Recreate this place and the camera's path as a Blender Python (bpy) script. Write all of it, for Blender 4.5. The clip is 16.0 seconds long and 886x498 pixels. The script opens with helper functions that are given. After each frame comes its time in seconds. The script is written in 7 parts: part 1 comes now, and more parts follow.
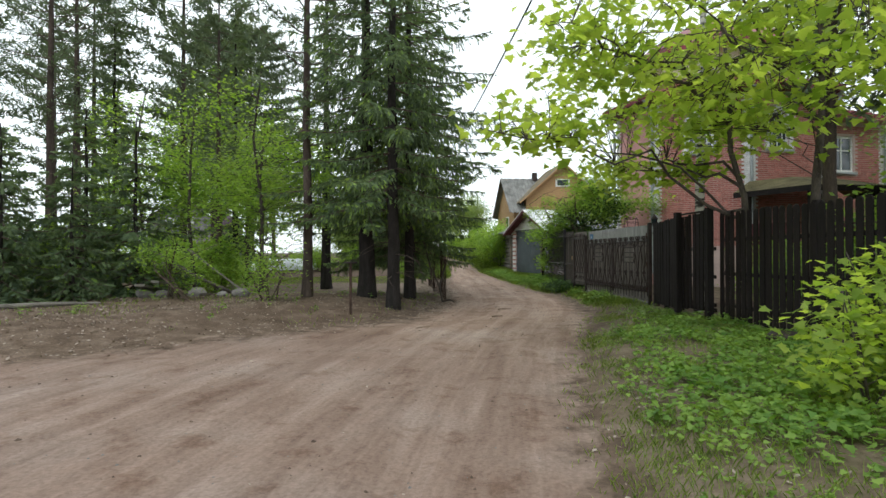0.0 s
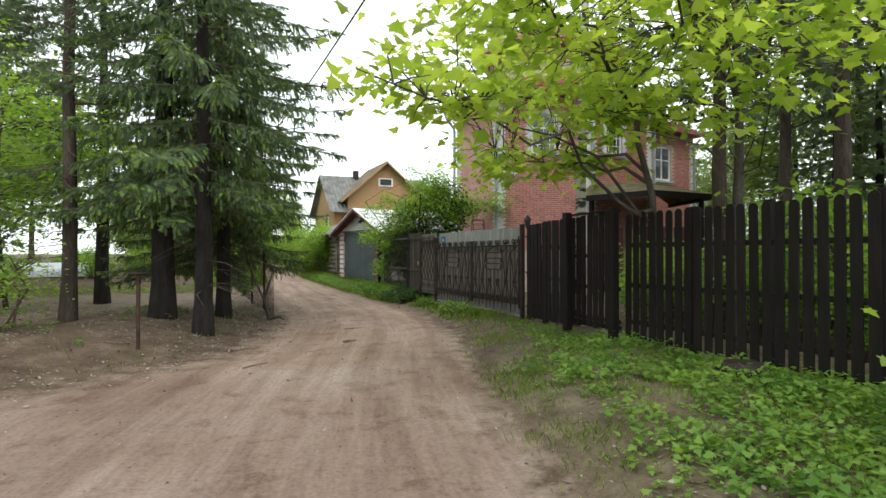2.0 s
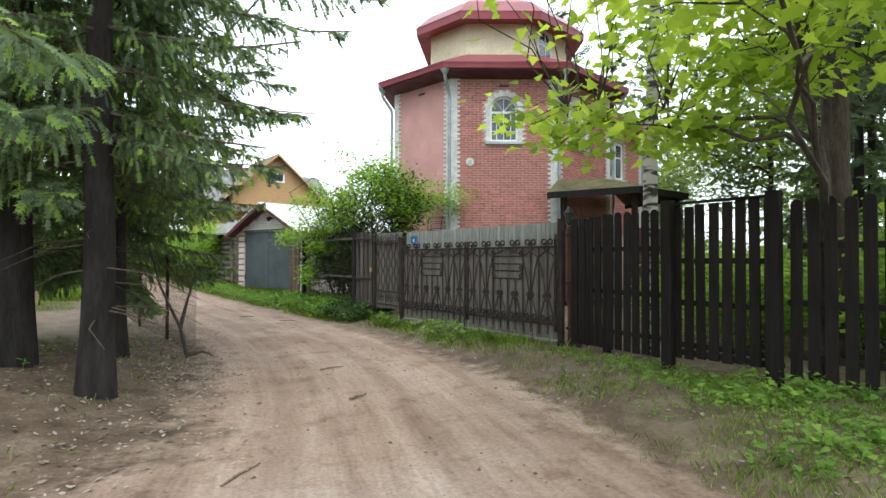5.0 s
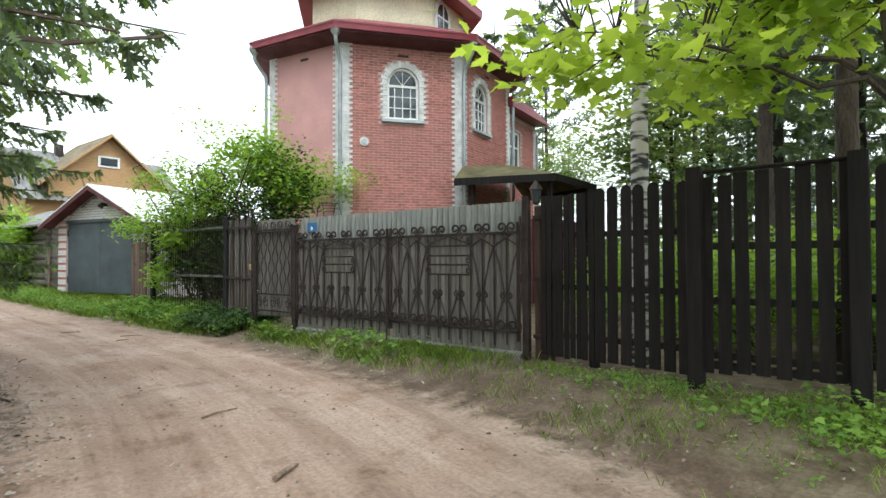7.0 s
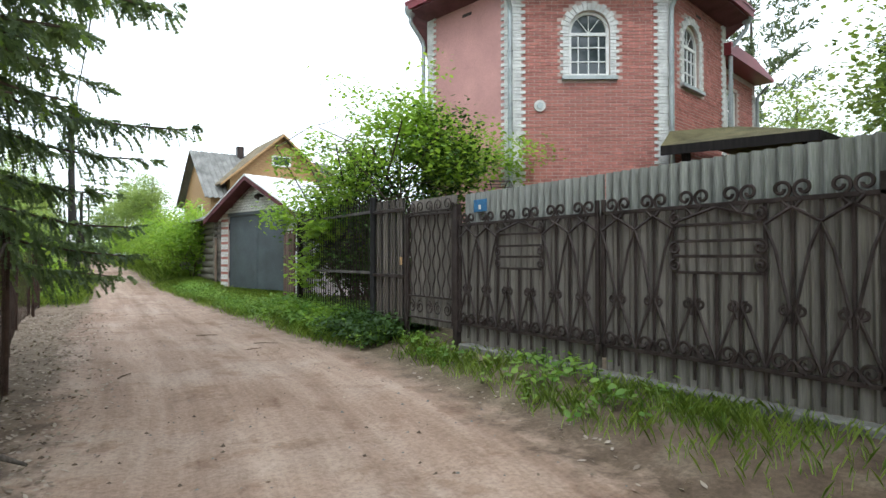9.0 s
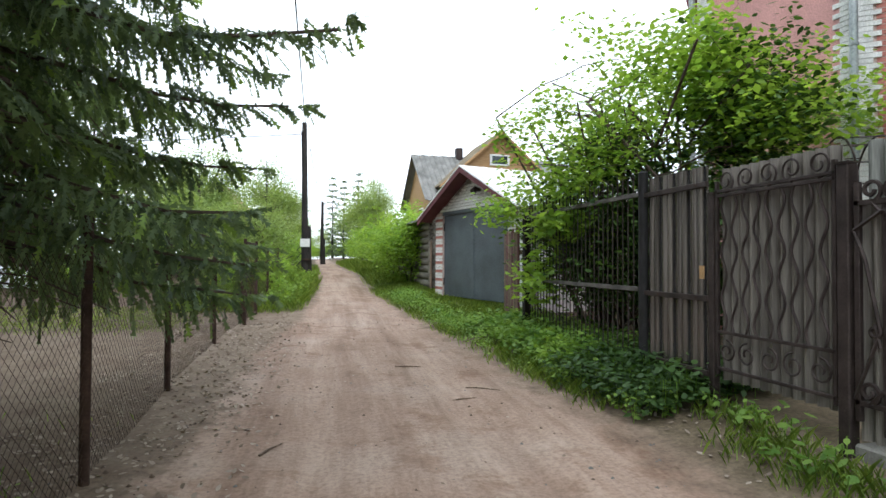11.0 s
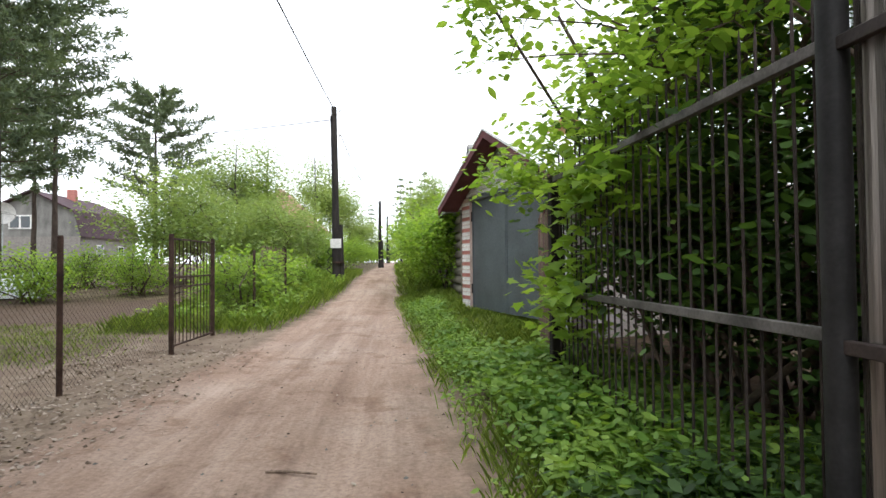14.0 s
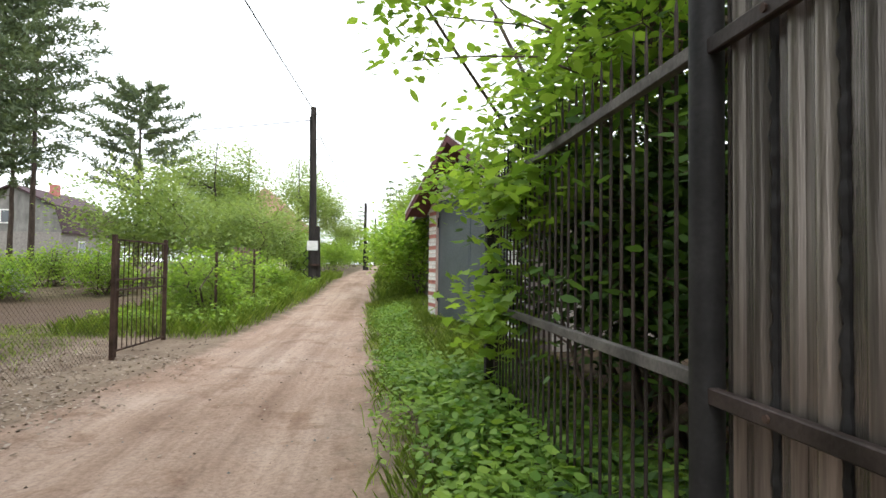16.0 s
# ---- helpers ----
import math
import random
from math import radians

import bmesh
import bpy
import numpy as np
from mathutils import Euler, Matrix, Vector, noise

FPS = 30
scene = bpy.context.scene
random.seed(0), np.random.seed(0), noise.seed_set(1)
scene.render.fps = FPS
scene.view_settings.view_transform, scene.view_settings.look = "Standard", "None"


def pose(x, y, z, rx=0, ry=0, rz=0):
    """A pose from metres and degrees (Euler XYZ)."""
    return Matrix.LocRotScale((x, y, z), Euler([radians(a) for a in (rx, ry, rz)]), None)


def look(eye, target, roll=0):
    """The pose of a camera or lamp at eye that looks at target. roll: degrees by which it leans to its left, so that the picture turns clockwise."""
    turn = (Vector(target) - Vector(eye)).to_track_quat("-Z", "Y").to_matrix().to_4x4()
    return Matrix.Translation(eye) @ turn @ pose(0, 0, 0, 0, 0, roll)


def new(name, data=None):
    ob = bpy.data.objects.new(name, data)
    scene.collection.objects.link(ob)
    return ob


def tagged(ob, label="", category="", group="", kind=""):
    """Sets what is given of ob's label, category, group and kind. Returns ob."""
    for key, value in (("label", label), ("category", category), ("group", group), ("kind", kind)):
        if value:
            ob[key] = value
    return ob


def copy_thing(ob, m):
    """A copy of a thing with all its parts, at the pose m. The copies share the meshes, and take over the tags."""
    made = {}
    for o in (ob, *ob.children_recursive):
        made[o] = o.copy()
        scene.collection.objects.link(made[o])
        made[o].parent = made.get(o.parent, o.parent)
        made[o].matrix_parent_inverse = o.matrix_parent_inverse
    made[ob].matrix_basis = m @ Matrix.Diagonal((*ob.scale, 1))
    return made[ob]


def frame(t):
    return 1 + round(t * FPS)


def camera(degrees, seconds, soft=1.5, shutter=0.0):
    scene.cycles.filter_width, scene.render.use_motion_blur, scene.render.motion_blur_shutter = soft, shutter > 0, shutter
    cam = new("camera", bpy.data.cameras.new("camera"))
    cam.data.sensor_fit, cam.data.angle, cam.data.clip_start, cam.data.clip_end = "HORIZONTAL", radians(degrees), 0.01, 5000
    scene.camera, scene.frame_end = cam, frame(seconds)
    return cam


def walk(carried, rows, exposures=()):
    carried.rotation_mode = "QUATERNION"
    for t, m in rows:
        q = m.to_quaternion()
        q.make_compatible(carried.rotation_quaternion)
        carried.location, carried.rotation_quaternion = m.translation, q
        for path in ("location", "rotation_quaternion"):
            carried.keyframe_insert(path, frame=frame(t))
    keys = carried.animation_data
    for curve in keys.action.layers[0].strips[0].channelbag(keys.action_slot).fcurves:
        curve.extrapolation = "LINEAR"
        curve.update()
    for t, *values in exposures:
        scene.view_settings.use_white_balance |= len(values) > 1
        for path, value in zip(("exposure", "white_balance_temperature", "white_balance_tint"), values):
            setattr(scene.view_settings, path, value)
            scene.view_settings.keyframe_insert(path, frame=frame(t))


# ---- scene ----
cam = camera(75.6, 16.0)
PATH = [
    (0, (0.586, -0.007, 1.158), (0.752, 1.986, 1.173), -0.2),
    (0.5, (0.481, 0.779, 1.223), (0.837, 2.747, 1.235), 0.0),
    (1, (0.447, 1.562, 1.255), (0.985, 3.489, 1.271), -0.1),
    (1.5, (0.37, 2.395, 1.27), (1.042, 4.279, 1.287), 0.1),
    (2, (0.324, 3.173, 1.252), (1.128, 5.004, 1.271), -0.0),
    (2.5, (0.201, 3.988, 1.226), (1.109, 5.769, 1.246), 0.1),
    (3, (0.091, 4.816, 1.176), (1.111, 6.536, 1.198), -0.0),
    (3.5, (-0.056, 5.689, 1.164), (1.009, 7.382, 1.184), 0.0),
    (3.7, (-0.069, 5.971, 1.188), (1.012, 7.654, 1.218), 0.0),
    (5.8, (-0.256, 8.799, 1.242), (1.051, 10.312, 1.276), 0.2),
    (6, (-0.112, 9.071, 1.231), (1.232, 10.552, 1.268), 0.2),
    (6.5, (0.253, 9.7, 1.152), (1.704, 11.075, 1.191), -0.1),
    (7, (0.615, 10.355, 1.1), (2.168, 11.614, 1.138), -0.2),
    (7.5, (0.943, 10.906, 0.994), (2.501, 12.159, 1.033), -0.2),
    (8, (1.472, 11.567, 0.958), (2.909, 12.957, 0.991), -0.2),
    (8.5, (2.081, 12.164, 0.986), (3.378, 13.686, 1.015), -0.1),
    (9, (2.476, 12.92, 1.013), (3.629, 14.554, 1.045), 0.0),
    (9.5, (2.797, 13.653, 1.01), (3.835, 15.362, 1.044), 0.3),
    (10, (3.034, 14.444, 1.019), (3.854, 16.268, 1.053), 0.4),
    (10.2, (3.163, 14.781, 1.064), (3.911, 16.635, 1.101), 0.4),
    (12.3, (4.026, 17.877, 1.019), (4.222, 19.867, 1.059), -0.3),
    (12.5, (4.162, 18.139, 0.984), (4.348, 20.13, 1.025), -0.4),
    (13, (4.568, 18.777, 0.989), (4.728, 20.77, 1.034), -0.4),
    (13.5, (5.098, 19.342, 0.993), (5.267, 21.335, 1.036), -0.6),
    (14, (5.52, 19.685, 1.032), (5.726, 21.674, 1.082), -0.5),
    (14.5, (5.897, 19.81, 1.067), (6.135, 21.795, 1.122), -0.3),
    (15, (6.166, 19.724, 1.133), (6.406, 21.708, 1.208), -0.1),
    (15.5, (6.203, 19.716, 1.147), (6.44, 21.701, 1.212), 0.3),
    (16, (6.089, 19.888, 1.106), (6.323, 21.874, 1.167), 0.7),
]
EXPOSURES = [(0.0, 0.12, 5900, 5), (1.5, 0.34, 6050, 5), (3.5, 0.68, 5850, 5), (6.0, 0.97, 5750, 5), (7.5, 1.0, 5750, 5), (9.0, 0.83, 5650, 6), (10.2, 0.75, 5650, 6), (12.5, 0.65, 5800, 12), (14.0, 0.80, 5950, 11), (16.0, 0.92, 6050, 9)]
walk(cam, [(t, look(eye, target, roll)) for t, eye, target, roll in PATH], EXPOSURES)

# ---------------------------------------------------------------- light
world = bpy.data.worlds.new("overcast_sky")
scene.world = world
world.use_nodes = True
wn, wl = world.node_tree.nodes, world.node_tree.links
sky = wn.new("ShaderNodeTexSky")
sky.sky_type = "NISHITA"
sky.sun_disc = False
sky.sun_elevation, sky.sun_rotation = radians(48), radians(150)
sky.dust_density, sky.air_density = 4.0, 1.0
skymix = wn.new("ShaderNodeMixRGB")
skymix.inputs[0].default_value = 0.88
skymix.inputs[2].default_value = (11.0, 11.0, 10.7, 1)      # the closed cloud layer
wl.new(sky.outputs[0], skymix.inputs[1])
wl.new(skymix.outputs[0], wn["Background"].inputs[0])
wn["Background"].inputs[1].default_value = 0.125
sun_data = bpy.data.lights.new("sun", "SUN")
sun_data.energy, sun_data.angle, sun_data.color = 0.9, radians(25), (1.0, 0.96, 0.9)
sun = new("sun", sun_data)
sun.matrix_world = look((-8, -14, 22), (0, 0, 0))

rng = np.random.default_rng(7)

# ---------------------------------------------------------------- materials
def lerp3(c, k):
    return tuple(min(1.0, v * k) for v in c)


def mat(name, base, rough=0.8, lo=0.72, hi=1.22, scale=3.0, fine=40.0, bump=0.3, metal=0.0, second=None, stretch=(1, 1, 1), rand=0.0, dist=0.01):
    m = bpy.data.materials.new(name)
    m.use_nodes = True
    n, l = m.node_tree.nodes, m.node_tree.links
    b = n["Principled BSDF"]
    tc, mp = n.new("ShaderNodeTexCoord"), n.new("ShaderNodeMapping")
    mp.inputs["Scale"].default_value = stretch
    l.new(tc.outputs["Object"], mp.inputs[0])
    n1, n2 = n.new("ShaderNodeTexNoise"), n.new("ShaderNodeTexNoise")
    for q, sc, det in ((n1, scale, 5), (n2, fine, 3)):
        q.inputs["Scale"].default_value, q.inputs["Detail"].default_value = sc, det
        l.new(mp.outputs[0], q.inputs["Vector"])
    r1 = n.new("ShaderNodeValToRGB")
    r1.color_ramp.elements[0].position, r1.color_ramp.elements[1].position = 0.3, 0.7
    r1.color_ramp.elements[0].color = (*lerp3(base, lo), 1)
    r1.color_ramp.elements[1].color = (*(second or lerp3(base, hi)), 1)
    l.new(n1.outputs[0], r1.inputs[0])
    r2 = n.new("ShaderNodeMapRange")
    r2.inputs[1].default_value, r2.inputs[2].default_value, r2.inputs[3].default_value, r2.inputs[4].default_value = 0.3, 0.7, 0.78, 1.2
    l.new(n2.outputs[0], r2.inputs[0])
    mul = n.new("ShaderNodeMixRGB")
    mul.blend_type, mul.inputs[0].default_value = "MULTIPLY", 1.0
    l.new(r1.outputs[0], mul.inputs[1])
    l.new(r2.outputs[0], mul.inputs[2])
    out = mul.outputs[0]
    if rand:
        oi, hs, mr = n.new("ShaderNodeObjectInfo"), n.new("ShaderNodeHueSaturation"), n.new("ShaderNodeMapRange")
        mr.inputs[3].default_value, mr.inputs[4].default_value = 1 - rand, 1 + rand
        l.new(oi.outputs["Random"], mr.inputs[0])
        l.new(mr.outputs[0], hs.inputs["Value"])
        l.new(out, hs.inputs["Color"])
        out = hs.outputs[0]
    l.new(out, b.inputs["Base Color"])
    b.inputs["Roughness"].default_value, b.inputs["Metallic"].default_value = rough, metal
    b.inputs["Specular IOR Level"].default_value = 0.5 if rough < 0.5 else 0.22
    if bump:
        bp = n.new("ShaderNodeBump")
        bp.inputs["Strength"].default_value, bp.inputs["Distance"].default_value = bump, dist
        l.new(n2.outputs[0], bp.inputs["Height"])
        l.new(bp.outputs[0], b.inputs["Normal"])
    return m


def leaf_mat(name, base, second, trans=0.45, rough=0.55, scale=1.2, island=0.35):
    """Leaves: gloss, diffuse and the light that passes through the blade."""
    m = bpy.data.materials.new(name)
    m.use_nodes = True
    n, l = m.node_tree.nodes, m.node_tree.links
    b = n["Principled BSDF"]
    geo, nz, ramp = n.new("ShaderNodeNewGeometry"), n.new("ShaderNodeTexNoise"), n.new("ShaderNodeValToRGB")
    nz.inputs["Scale"].default_value = scale
    l.new(geo.outputs["Position"], nz.inputs["Vector"])
    add = n.new("ShaderNodeMath")
    add.operation = "MULTIPLY_ADD"
    add.inputs[1].default_value = island
    l.new(geo.outputs["Random Per Island"], add.inputs[0])
    sub = n.new("ShaderNodeMath")
    sub.operation, sub.inputs[1].default_value = "SUBTRACT", island / 2
    l.new(nz.outputs[0], sub.inputs[0])
    l.new(sub.outputs[0], add.inputs[2])
    ramp.color_ramp.elements[0].position, ramp.color_ramp.elements[1].position = 0.25, 0.75
    ramp.color_ramp.elements[0].color, ramp.color_ramp.elements[1].color = (*base, 1), (*second, 1)
    l.new(add.outputs[0], ramp.inputs[0])
    l.new(ramp.outputs[0], b.inputs["Base Color"])
    b.inputs["Roughness"].default_value = rough
    b.inputs["Specular IOR Level"].default_value = 0.3
    t, mx = n.new("ShaderNodeBsdfTranslucent"), n.new("ShaderNodeMixShader")
    g = n.new("ShaderNodeMixRGB")
    g.blend_type, g.inputs[0].default_value, g.inputs[2].default_value = "MULTIPLY", 1.0, (1.5, 1.45, 0.7, 1)
    l.new(ramp.outputs[0], g.inputs[1])
    l.new(g.outputs[0], t.inputs[0])
    mx.inputs[0].default_value = trans
    l.new(b.outputs[0], mx.inputs[1])
    l.new(t.outputs[0], mx.inputs[2])
    l.new(mx.outputs[0], n["Material Output"].inputs[0])
    return m


M = dict(
    bark_spruce=mat("spruce_bark", (0.028, 0.024, 0.022), 0.95, 0.55, 1.5, 6, 30, 0.9, stretch=(1, 1, 0.25), dist=0.03),
    bark_pine=mat("pine_bark", (0.066, 0.050, 0.040), 0.95, 0.55, 1.4, 5, 25, 0.9, stretch=(1, 1, 0.3), dist=0.03),
    bark_maple=mat("maple_bark", (0.07, 0.058, 0.048), 0.9, 0.6, 1.5, 5, 40, 0.7, stretch=(1, 1, 0.4), dist=0.02),
    twig=mat("dry_twig", (0.10, 0.075, 0.058), 0.95, 0.6, 1.4, 8, 60, 0.4),
    needle=leaf_mat("spruce_needles", (0.062, 0.094, 0.052), (0.155, 0.215, 0.100), 0.42, 0.55, island=0.5),
    needle_new=leaf_mat("young_spruce_tips", (0.12, 0.20, 0.04), (0.26, 0.38, 0.085), 0.42, 0.6),
    pine_needle=leaf_mat("pine_needles", (0.07, 0.10, 0.06), (0.15, 0.19, 0.105), 0.28, 0.6),
    maple=leaf_mat("maple_leaves", (0.21, 0.31, 0.05), (0.45, 0.54, 0.125), 0.68),
    bush=leaf_mat("bush_leaves", (0.13, 0.235, 0.036), (0.31, 0.44, 0.085), 0.55),
    # bush leaves darkened to stand in for the shade inside the shrubs
    shaded_bush=leaf_mat("shaded_bush_leaves", (0.022, 0.05, 0.012), (0.075, 0.14, 0.03), 0.36),
    far_leaf=leaf_mat("distant_leaves", (0.15, 0.22, 0.075), (0.30, 0.38, 0.14), 0.45, 0.7),
    weed=leaf_mat("verge_weeds", (0.10, 0.20, 0.035), (0.26, 0.38, 0.075), 0.45),
    # verge weeds darkened for the shade of the shrub above them
    shaded_weed=leaf_mat("shaded_verge_weeds", (0.022, 0.05, 0.012), (0.068, 0.125, 0.028), 0.28),
    grass=leaf_mat("grass_blades", (0.15, 0.24, 0.04), (0.36, 0.46, 0.11), 0.42, 0.6, 2.0, 0.5),
    dead=leaf_mat("dead_leaves", (0.16, 0.12, 0.09), (0.36, 0.30, 0.25), 0.1, 0.9, 3.0, 0.8),
    black_wood=mat("dark_stained_boards", (0.012, 0.009, 0.008), 0.72, 0.6, 1.6, 3, 60, 0.5, stretch=(6, 6, 0.5), rand=0.25, dist=0.004),
    old_wood=mat("weathered_boards", (0.16, 0.115, 0.085), 0.85, 0.5, 1.5, 4, 60, 0.5, stretch=(5, 5, 0.4), rand=0.25),
    brown_board=mat("dark_reddish_boards", (0.065, 0.040, 0.030), 0.85, 0.5, 1.6, 4, 60, 0.5, stretch=(5, 5, 0.4), rand=0.25),
    iron=mat("painted_iron", (0.040, 0.030, 0.027), 0.55, 0.6, 1.7, 6, 70, 0.3, 0.35, dist=0.003),
    rust=mat("rusty_iron", (0.055, 0.034, 0.026), 0.8, 0.5, 1.8, 6, 60, 0.5, 0.2, dist=0.003),
    sheet=mat("grey_profiled_sheet", (0.27, 0.275, 0.25), 0.5, 0.68, 1.15, 2.5, 30, 0.12, 0.15, stretch=(3, 3, 0.25)),
    sheet_dirty=mat("grimy_profiled_sheet", (0.186, 0.168, 0.143), 0.6, 0.62, 1.22, 3.0, 34, 0.15, 0.05, stretch=(4, 4, 0.16)),
    sheet_worn=mat("stained_profiled_sheet", (0.185, 0.160, 0.140), 0.27, 0.45, 1.25, 3.5, 45, 0.15, 0.62, stretch=(5, 5, 0.14)),
    roof_red=mat("red_metal_roof", (0.23, 0.035, 0.045), 0.4, 0.8, 1.15, 2, 40, 0.05, 0.1),
    cream=mat("cream_siding", (0.72, 0.66, 0.48), 0.6, 0.9, 1.06, 2, 30, 0.05),
    pink=mat("pink_painted_masonry", (0.57, 0.31, 0.285), 0.85, 0.86, 1.1, 1.2, 60, 0.25),
    brick=mat("red_brick", (0.41, 0.17, 0.14), 0.88, 0.75, 1.2, 7, 80, 0.35, rand=0.16),
    mortar=mat("mortar", (0.52, 0.40, 0.35), 0.95, 0.85, 1.1, 4, 60, 0.3),
    white_brick=mat("white_painted_brick", (0.74, 0.73, 0.70), 0.8, 0.75, 1.05, 5, 60, 0.3, rand=0.08),
    pipe=mat("galvanised_downpipe", (0.40, 0.43, 0.43), 0.42, 0.75, 1.15, 3, 40, 0.06, 0.5),
    white=mat("white_frame_paint", (0.80, 0.80, 0.77), 0.5, 0.88, 1.03, 4, 50, 0.05),
    garage=mat("grey_steel_door", (0.075, 0.088, 0.10), 0.42, 0.75, 1.3, 1.5, 30, 0.08, 0.2),
    white_roof=mat("bare_metal_roof", (0.80, 0.80, 0.78), 0.32, 0.92, 1.05, 1.5, 30, 0.04, 0.35),
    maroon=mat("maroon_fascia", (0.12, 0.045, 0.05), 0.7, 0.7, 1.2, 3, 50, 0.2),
    slate=mat("grey_corrugated_sheet", (0.22, 0.215, 0.20), 0.9, 0.6, 1.25, 1.5, 40, 0.3, stretch=(1, 1, 0.5)),
    moss_roof=mat("mossy_felt_roof", (0.115, 0.10, 0.05), 0.95, 0.6, 1.4, 2.5, 50, 0.5),
    yellow=mat("ochre_boards", (0.40, 0.25, 0.12), 0.7, 0.85, 1.12, 3, 50, 0.15, stretch=(1, 1, 4)),
    log=mat("grey_logs", (0.16, 0.145, 0.12), 0.9, 0.55, 1.35, 2.5, 40, 0.6, stretch=(1, 0.3, 3)),
    black_iron=mat("black_steel", (0.016, 0.015, 0.015), 0.6, 0.6, 1.6, 6, 60, 0.3, dist=0.003),
    dull_roof=mat("dull_maroon_roof_sheet", (0.075, 0.045, 0.052), 0.8, 0.75, 1.2, 1.5, 40, 0.1),
    concrete=mat("weathered_concrete", (0.22, 0.21, 0.185), 0.9, 0.7, 1.2, 3, 60, 0.4),
    grey_rail=mat("weathered_grey_steel", (0.10, 0.092, 0.085), 0.7, 0.55, 1.5, 6, 60, 0.4, 0.1, dist=0.003),
    joint=mat("grey_joint_mortar", (0.27, 0.25, 0.23), 0.95, 0.8, 1.15, 4, 60, 0.3),
    brown_slate=mat("brownish_corrugated_sheet", (0.20, 0.165, 0.11), 0.9, 0.6, 1.25, 1.5, 40, 0.3),
    pole=mat("tarred_pole", (0.028, 0.024, 0.022), 0.85, 0.6, 1.6, 4, 50, 0.5, stretch=(1, 1, 0.2)),
    cable=mat("black_cable", (0.02, 0.02, 0.02), 0.6, bump=0),
    stone=mat("grey_stone", (0.19, 0.175, 0.16), 0.9, 0.7, 1.25, 5, 50, 0.4, rand=0.25),
    film=mat("white_film", (0.75, 0.77, 0.78), 0.35, 0.9, 1.05, 2, 20, 0.2),
    blue=mat("blue_enamel", (0.03, 0.15, 0.33), 0.35, 0.9, 1.1, 4, 30, 0.02),
    soil=mat("dug_soil", (0.10, 0.07, 0.05), 0.95, 0.6, 1.3, 3, 30, 0.8),
)
bark = bpy.data.materials.new("birch_bark")
bark.use_nodes = True
bn, bl = bark.node_tree.nodes, bark.node_tree.links
btc, bmp = bn.new("ShaderNodeTexCoord"), bn.new("ShaderNodeMapping")
bmp.inputs["Scale"].default_value = (1.2, 1.2, 5.5)
bnz, brp = bn.new("ShaderNodeTexNoise"), bn.new("ShaderNodeValToRGB")
bnz.inputs["Scale"].default_value, bnz.inputs["Detail"].default_value = 2.4, 6
brp.color_ramp.elements[0].position, brp.color_ramp.elements[1].position = 0.44, 0.53
brp.color_ramp.elements[0].color, brp.color_ramp.elements[1].color = (0.035, 0.03, 0.027, 1), (0.50, 0.47, 0.42, 1)
bl.new(btc.outputs["Object"], bmp.inputs[0])
bl.new(bmp.outputs[0], bnz.inputs["Vector"])
bl.new(bnz.outputs[0], brp.inputs[0])
bl.new(brp.outputs[0], bn["Principled BSDF"].inputs["Base Color"])
bn["Principled BSDF"].inputs["Roughness"].default_value = 0.8
M["birch"] = bark
glass = bpy.data.materials.new("window_glass")
glass.use_nodes = True
gb = glass.node_tree.nodes["Principled BSDF"]
gb.inputs["Base Color"].default_value = (0.03, 0.04, 0.045, 1)
gb.inputs["Roughness"].default_value, gb.inputs["Specular IOR Level"].default_value = 0.06, 0.8
M["glass"] = glass


